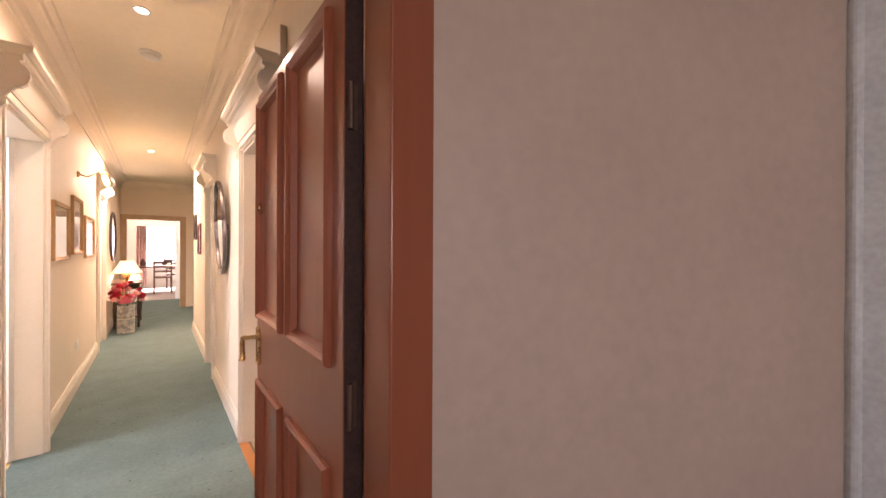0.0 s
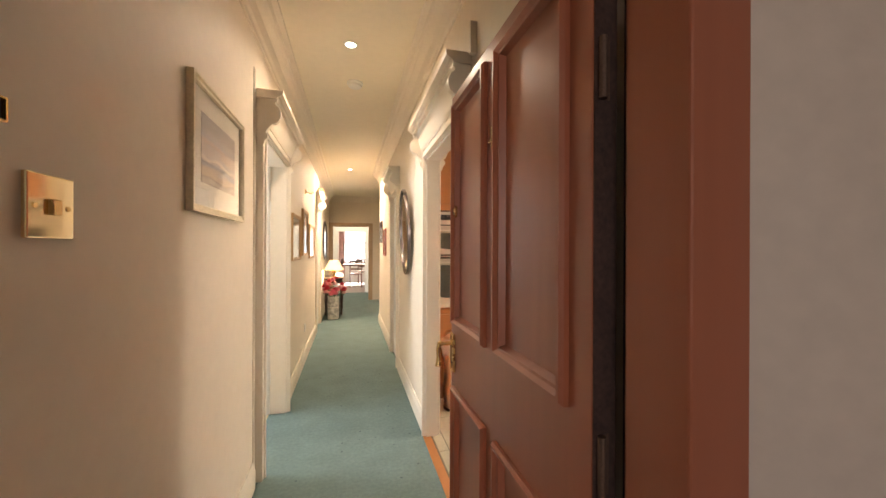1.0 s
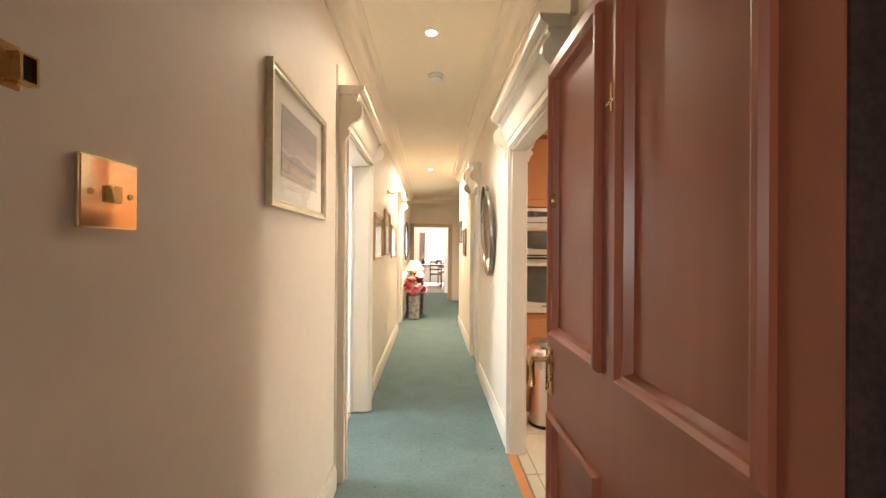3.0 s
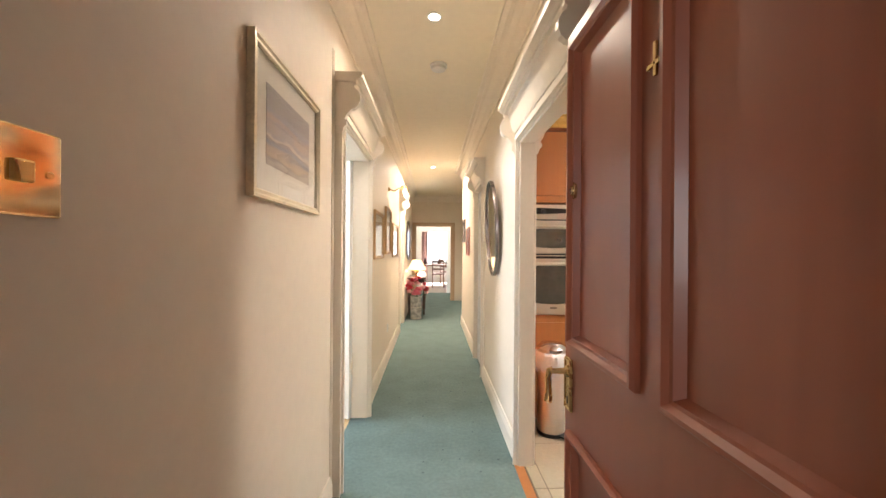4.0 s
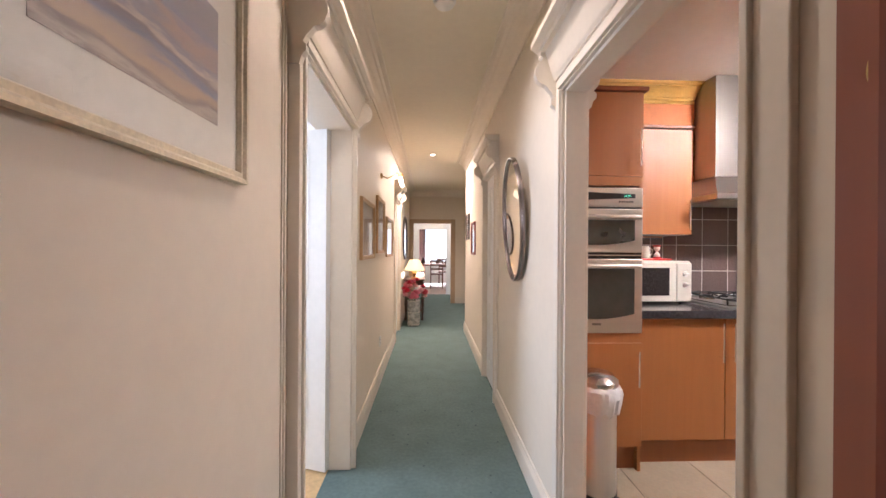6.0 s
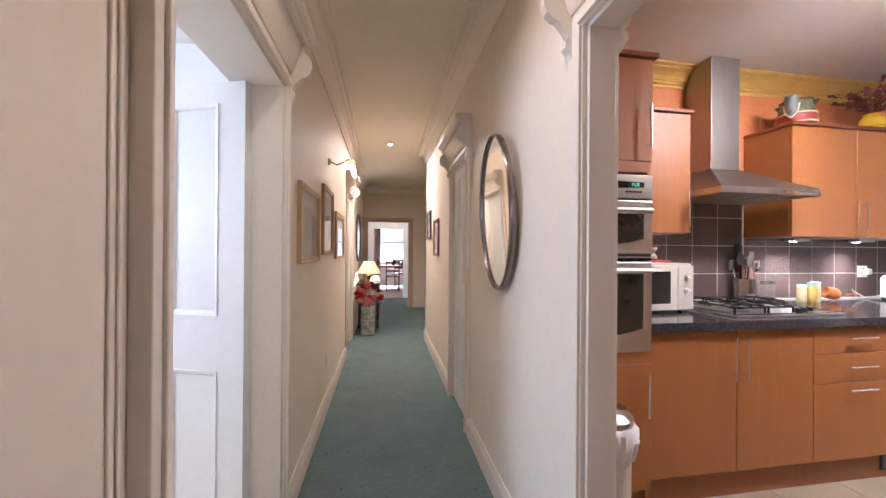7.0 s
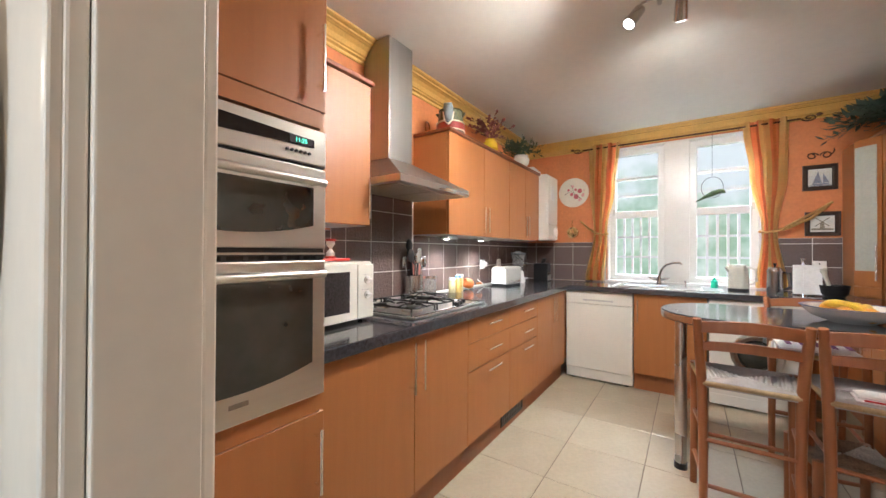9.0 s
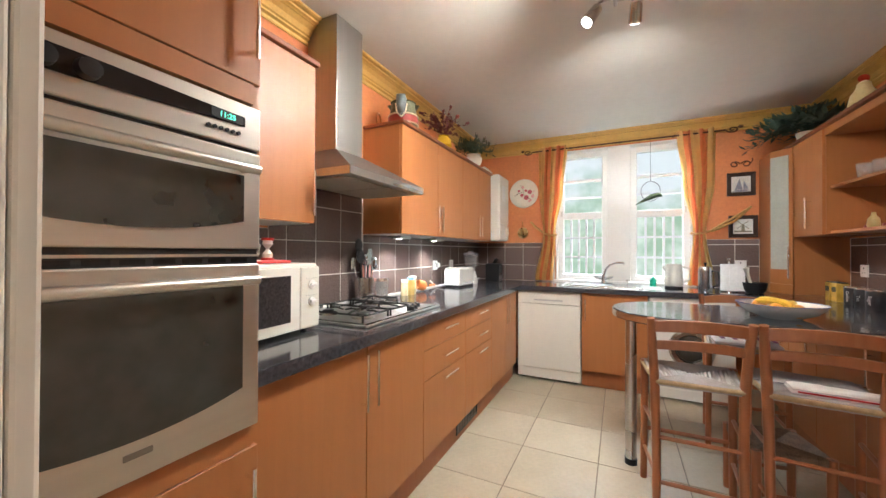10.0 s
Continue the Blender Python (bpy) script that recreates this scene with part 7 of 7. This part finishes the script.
for z, rr in ((0.605, 0.103), (0.585, 0.120), (0.55, 0.126), (0.505, 0.119), (0.465, 0.108)):
    ringv = [bm.verts.new(((rr + rg.uniform(-0.006, 0.008)) * math.cos(2 * math.pi * k / N), (rr + rg.uniform(-0.006, 0.008)) * math.sin(2 * math.pi * k / N), z + (rg.uniform(-0.03, 0.03) if z < 0.52 else 0))) for k in range(N)]
    if prev:
        for k in range(N):
            bm.faces.new((prev[k], prev[(k + 1) % N], ringv[(k + 1) % N], ringv[k]))
    prev = ringv
part("liner", bm, mat("white bin liner", (0.8, 0.8, 0.8), 0.4), _bi, "crumpled white bin liner", smooth=True)
part("pedal", box(0.09, 0.16, -0.03, 0.03, 0.012, 0.026), BLACK, _bi, bevel=0.004).rotation_euler = (0, 0, radians(-60))

# ---- chairs ----


def rush_seat(x0, x1, y0, y1, z, w1):
    """Four woven triangles that meet in the middle, slightly domed, of visible cords."""
    bm, n = bmesh.new(), 11
    c = Vector(((x0 + x1) / 2, 0, z - 0.006))
    cor = [Vector((x0, -w1, z)), Vector((x1, y0, z)), Vector((x1, y1, z)), Vector((x0, w1, z))]
    for k in range(4):
        a, b = cor[k], cor[(k + 1) % 4]
        for j in range(n):
            f0, f1 = j / n, (j + 1) / n
            p = [a.lerp(c, f0), b.lerp(c, f0), b.lerp(c, f1), a.lerp(c, f1)]
            m0, m1 = (p[0] + p[3]) / 2 + Vector((0, 0, 0.007)), (p[1] + p[2]) / 2 + Vector((0, 0, 0.007))
            v = [bm.verts.new(q) for q in (p[0], p[1], m1, m0, p[2], p[3])]
            bm.faces.new((v[0], v[1], v[2], v[3])), bm.faces.new((v[3], v[2], v[4], v[5]))
    lo = [bm.verts.new(q - Vector((0, 0, 0.03))) for q in cor]
    hi = [bm.verts.new(q) for q in cor]
    bm.faces.new(lo[::-1])
    for k in range(4):
        bm.faces.new((lo[k], lo[(k + 1) % 4], hi[(k + 1) % 4], hi[k]))
    bmesh.ops.remove_doubles(bm, verts=bm.verts, dist=0.0005)
    bmesh.ops.recalc_face_normals(bm, faces=bm.faces)
    return bm


def bar_chair(name, loc, rz, label):
    """A tall ladder-back chair; its back stands at x = 0 and it faces +x."""
    th = thing(name, loc, rz, label, "chair", "rush-seated bar chairs")
    for s in (-1, 1):
        part("back_leg", tube([(-0.02, s * 0.165, 0), (0.01, s * 0.165, 0.35), (0.015, s * 0.17, 0.62), (0.0, s * 0.18, 0.80), (-0.03, s * 0.19, 0.945)], [0.017, 0.019, 0.021, 0.02, 0.017], 10), WOODC, th, smooth=True)
        part("leg", tube([(0.33, s * 0.20, 0), (0.315, s * 0.195, 0.66)], [0.017, 0.02], 10), WOODC, th, smooth=True)
        for z in (0.20, 0.42):
            part("stretcher", cyl((0.0, s * 0.165, z), (0.32, s * 0.197, z - 0.02), 0.010, seg=8), WOODC, th, smooth=True)
    for z in (0.17, 0.38):
        part("stretcher", cyl((0.005, -0.165, z), (0.005, 0.165, z), 0.010, seg=8), WOODC, th, smooth=True)
    part("stretcher", cyl((0.325, -0.197, 0.28), (0.325, 0.197, 0.28), 0.011, seg=8), WOODC, th, smooth=True)
    for z, xx, hh, w in ((0.905, -0.022, 0.026, 0.185), (0.815, -0.004, 0.020, 0.18)):
        bm = bmesh.new()
        N = 14
        fr = []
        for k in range(N + 1):
            u = -1 + 2 * k / N
            up = 0.012 * (1 - u * u)
            bow = -0.02 * (1 - u * u)
            fr.append([bm.verts.new(v) for v in ((xx + bow - 0.008, u * w, z - hh + up), (xx + bow + 0.008, u * w, z - hh + up), (xx + bow + 0.008, u * w, z + hh + up * 1.3), (xx + bow - 0.008, u * w, z + hh + up * 1.3))])
        for a, b in zip(fr, fr[1:]):
            for k in range(4):
                bm.faces.new((a[k], a[(k + 1) % 4], b[(k + 1) % 4], b[k]))
        bm.faces.new(fr[0]), bm.faces.new(fr[-1])
        bmesh.ops.recalc_face_normals(bm, faces=bm.faces)
        part("back_rail", bm, WOODC, th, bevel=0.003, seg=1)
    part("seat", rush_seat(0.0, 0.335, -0.205, 0.205, 0.655, 0.168), RUSH, th, "woven rush seat")
    c = [(0.005, -0.168, 0.642), (0.33, -0.205, 0.642), (0.33, 0.205, 0.642), (0.005, 0.168, 0.642)]
    for p, q in zip(c, c[1:] + c[:1]):
        part("seat_rail", cyl(p, q, 0.013, seg=10), RUSHT, th, "seat rail wrapped in tan rush", smooth=True)
    return th


_ch = bar_chair("bar_chair", (2.46, 2.02, 0), 0, "red-stained ladder-back bar chair with a woven rush seat")
copy_thing(_ch, pose(2.46, 1.60, 0, 0, 0, -6))
copy_thing(_ch, pose(3.68, 1.61, 0, 0, 0, 178))
LINEN = mat("white linen", (0.75, 0.72, 0.68), 0.85, var=0.05, scale=12, bump=0.4, bscale=120)
GREYC = mat("grey woven cloth", (0.34, 0.31, 0.30), 0.9, var=0.10, scale=14, bump=0.6, bscale=160)
HEM = mat("red hem", (0.45, 0.03, 0.03), 0.8, var=0.1, scale=30)


def soft_fold(x0, x1, y0, y1, z, thick, rg, amp=0.006):
    """A soft folded sheet with an uneven top and rounded edges."""
    bm, nx, ny = bmesh.new(), 12, 12
    grid = []
    for i in range(nx + 1):
        row = []
        for j in range(ny + 1):
            u, v = i / nx, j / ny
            e = min(1, 6 * min(u, 1 - u), 6 * min(v, 1 - v)) ** 0.5
            row.append(bm.verts.new((x0 + (x1 - x0) * u + rg.uniform(-0.003, 0.003), y0 + (y1 - y0) * v + rg.uniform(-0.003, 0.003),
                                     z + thick * (0.35 + 0.65 * e) + amp * math.sin(5 * u + 4 * v) * e + rg.uniform(-0.001, 0.001))))
        grid.append(row)
    for i in range(nx):
        for j in range(ny):
            bm.faces.new((grid[i][j], grid[i + 1][j], grid[i + 1][j + 1], grid[i][j + 1]))
    rim = [grid[i][0] for i in range(nx + 1)] + [grid[nx][j] for j in range(1, ny + 1)] + [grid[i][ny] for i in range(nx - 1, -1, -1)] + [grid[0][j] for j in range(ny - 1, 0, -1)]
    low = [bm.verts.new((v.co.x, v.co.y, z)) for v in rim]
    for k in range(len(rim)):
        bm.faces.new((rim[k], low[k], low[(k + 1) % len(rim)], rim[(k + 1) % len(rim)]))
    bm.faces.new(low)
    bmesh.ops.recalc_face_normals(bm, faces=bm.faces)
    return bm


_rg = random.Random(12)
_gc = thing("grey_cloth", (2.62, 1.60, 0.664), -6, "grey woven cloth spread over the rush seat", "cloth")
part("sheet", soft_fold(-0.02, 0.17, -0.19, 0.185, 0.0, 0.014, _rg, 0.004), GREYC, _gc, smooth=True)
_cl = thing("folded_cloth", (2.60, 1.56, 0.664), -6, "folded white tea towel with a red edge on the chair", "cloth")
part("layer", soft_fold(-0.13, -0.015, -0.20, 0.12, 0.0, 0.013, _rg, 0.003), LINEN, _cl, smooth=True)
part("layer", soft_fold(-0.125, -0.02, -0.195, 0.115, 0.014, 0.011, _rg, 0.003), LINEN, _cl, smooth=True)
part("edge_stripe", box(-0.134, -0.126, -0.198, 0.10, 0.006, 0.012), HEM, _cl, bevel=0.002)
_sc2 = thing("striped_cushion", (3.50, 1.61, 0.668), 178, "thin white seat cushion with purple stripes on the chair", "cushion")
part("pad", soft_fold(-0.15, 0.15, -0.17, 0.17, 0.0, 0.03, _rg, 0.004), LINEN, _sc2, smooth=True)
PURP = mat("purple cushion stripe", (0.20, 0.07, 0.16), 0.8, var=0.1, scale=25)
for _k in range(5):
    part("stripe", box(-0.148, 0.148, -0.14 + 0.065 * _k, -0.115 + 0.065 * _k, 0.033, 0.0365), PURP, _sc2, bevel=0.001)
_st = thing("low_stool", (2.78, 1.66, 0), 10, "low wooden stool with a dark woven rush seat", "stool")
for x in (-0.14, 0.14):
    for y in (-0.14, 0.14):
        part("leg", cyl((x, y, 0), (x, y, 0.34), 0.018, 0.02, 10), WOODC, _st, smooth=True)
    part("stretcher", cyl((x, -0.14, 0.14), (x, 0.14, 0.14), 0.010, seg=8), WOODC, _st)
part("seat", rush_seat(-0.15, 0.15, -0.15, 0.15, 0.335, 0.15), mat("dark rush", (0.22, 0.16, 0.11), 0.85, var=0.3, scale=20, bump=0.8, bscale=120), _st, "dark woven rush seat")

# ---- ceiling spotlights ----
_sp = thing("ceiling_spotlight", (2.10, 2.36, KH), label="steel ceiling spotlight bar with swivelling heads, lit", category="ceiling light")
part("rail", cyl((-0.36, 0, -0.055), (0.34, 0, -0.055), 0.010, seg=12), STEEL, _sp)
part("canopy", lathe([(0.05, 0), (0.05, -0.02), (0.012, -0.03), (0.012, -0.055)], 22), STEEL, _sp, smooth=True)
SPOTL = mat("lit spotlight bulb", (1, 1, 1), 0.4, var=0, emit=(1, 0.95, 0.85, 30))
HEADS = [(0.28, 0.09, (-0.35, 0.45, -0.75), 110), (0.31, -0.09, (0.66, 0.05, -0.62), 185), (0.0, 0.09, (0.08, 0.75, -0.60), 140), (-0.10, -0.09, (-0.45, -0.35, -0.75), 70)]
for x, y, d, power in HEADS:
    d = Vector(d).normalized()
    p = Vector((x, y, -0.10))
    h = part("head", cyl(p - d * 0.02, p + d * 0.075, 0.026, 0.030, 18), STEEL, _sp, smooth=True)
    part("stalk", tube([(x, 0, -0.055), (x, y * 0.8, -0.06), tuple(p)], 0.006, 8), STEEL, h)
    part("bulb", cyl(p + d * 0.0752, p + d * 0.078, 0.025, seg=16), SPOTL, h, "glowing halogen bulb")
    e = Vector((2.10, 2.36, KH)) + p + d * 0.085
    lamp("spotlight_beam", "SPOT", tuple(e), power, (1.0, 0.90, 0.77), 0.065, target=tuple(e + d), spot=146, blend=1.0)

# ---- wall tiles, floor tiles (pieces) ----


def shared_box(name, w, h, d, material, bev=0.0015):
    bm = box(-w / 2, w / 2, -d / 2, d / 2, -h / 2, h / 2)
    bmesh.ops.bevel(bm, geom=[e for e in bm.edges], offset=bev, segments=1, affect="EDGES")
    me = bpy.data.meshes.new(name)
    bm.to_mesh(me)
    bm.free()
    me.materials.append(material)
    return me


def tile_strip(name, label, origin, along, normal, length, zs, pitch, start):
    """Rows of wall tiles on a grout bed; along and normal are unit vectors in plan."""
    o, a, n = Vector(origin), Vector(along), Vector(normal)
    zlo, zhi = zs[0], zs[-1]
    bm = bmesh.new()
    p, q = o + n * 0.001, o + a * length + n * 0.0088
    box(min(p.x, q.x), max(p.x, q.x), min(p.y, q.y), max(p.y, q.y), zlo, zhi, bm)
    bed = structure(name, bm, GROUT, label, "wall tiles")
    rz = math.degrees(math.atan2(a.y, a.x))
    cache = {}
    for z0, z1 in zip(zs, zs[1:]):
        u = start
        while u < length:
            u0, u1 = max(u, 0), min(u + pitch, length)
            w, h = u1 - u0 - 0.0052, z1 - z0 - 0.0052
            if w > 0.02:
                key = (round(w, 3), round(h, 3))
                if key not in cache:
                    cache[key] = shared_box("wall_tile", w, h, 0.008, TILEW)
                ob = new("wall_tile", cache[key])
                ob.parent = bed
                c = o + a * (u0 + u1) / 2 + n * 0.0065
                ob.matrix_basis = pose(c.x, c.y, (z0 + z1) / 2, 0, 0, rz)
            u += pitch
    return bed


ZT = [CT + 0.001, 1.112, 1.310, 1.366]
tile_strip("wall_tiles_north", "dark brown textured wall tiles with pale grout", (1.13, KY1, 0), (1, 0, 0), (0, -1, 0), 0.576, ZT, 0.205, -0.135)
tile_strip("wall_tiles_hob", "dark brown textured wall tiles with pale grout", (1.708, KY1, 0), (1, 0, 0), (0, -1, 0), 0.734, [CT + 0.001, 1.112, 1.310, 1.508, 1.706, 1.80], 0.205, -0.098)
tile_strip("wall_tiles_north_far", "dark brown textured wall tiles with pale grout", (2.444, KY1, 0), (1, 0, 0), (0, -1, 0), KX1 - 2.444, ZT, 0.205, -0.014)
tile_strip("wall_tiles_window_side", "dark brown textured wall tiles with pale grout", (KX1, 3.0, 0), (0, 1, 0), (-1, 0, 0), KY1 - 3.0, [CT + 0.001, 1.10, 1.31, 1.36], 0.22, 0.14)
tile_strip("wall_tiles_dresser_side", "dark brown textured wall tiles with pale grout", (KX1, 1.19, 0), (0, 1, 0), (-1, 0, 0), 0.49, [CT + 0.001, 1.13, 1.33, 1.38], 0.22, -0.04)
tile_strip("wall_tiles_south", "dark brown textured wall tiles with pale grout", (2.7, KY0, 0), (1, 0, 0), (0, 1, 0), 1.59, ZT, 0.205, -0.06)

_fl = bpy.data.objects["floor_kitchen"]
PX, PY = 0.446, 0.450
_ft = {}
x = 2.364 - 5 * PX
while x < KX1:
    y = 2.905 - 5 * PY
    while y < KY1:
        x0, x1, y0, y1 = max(x, XK - 0.04), min(x + PX, KX1), max(y, KY0), min(y + PY, KY1)
        w, h = x1 - x0 - 0.0038, y1 - y0 - 0.0038
        if w > 0.03 and h > 0.03:
            key = (round(w, 3), round(h, 3))
            if key not in _ft:
                bm = box(-w / 2, w / 2, -h / 2, h / 2, -0.008, 0)
                bmesh.ops.bevel(bm, geom=[e for e in bm.edges], offset=0.002, segments=1, affect="EDGES")
                me = bpy.data.meshes.new("floor_tile")
                bm.to_mesh(me)
                bm.free()
                me.materials.append(TILEF)
                _ft[key] = me
            ob = new("floor_tile", _ft[key])
            ob.parent = _fl
            ob.matrix_basis = pose((x0 + x1) / 2, (y0 + y1) / 2, 0, 0, 0, 0)
        y += PY
    x += PX
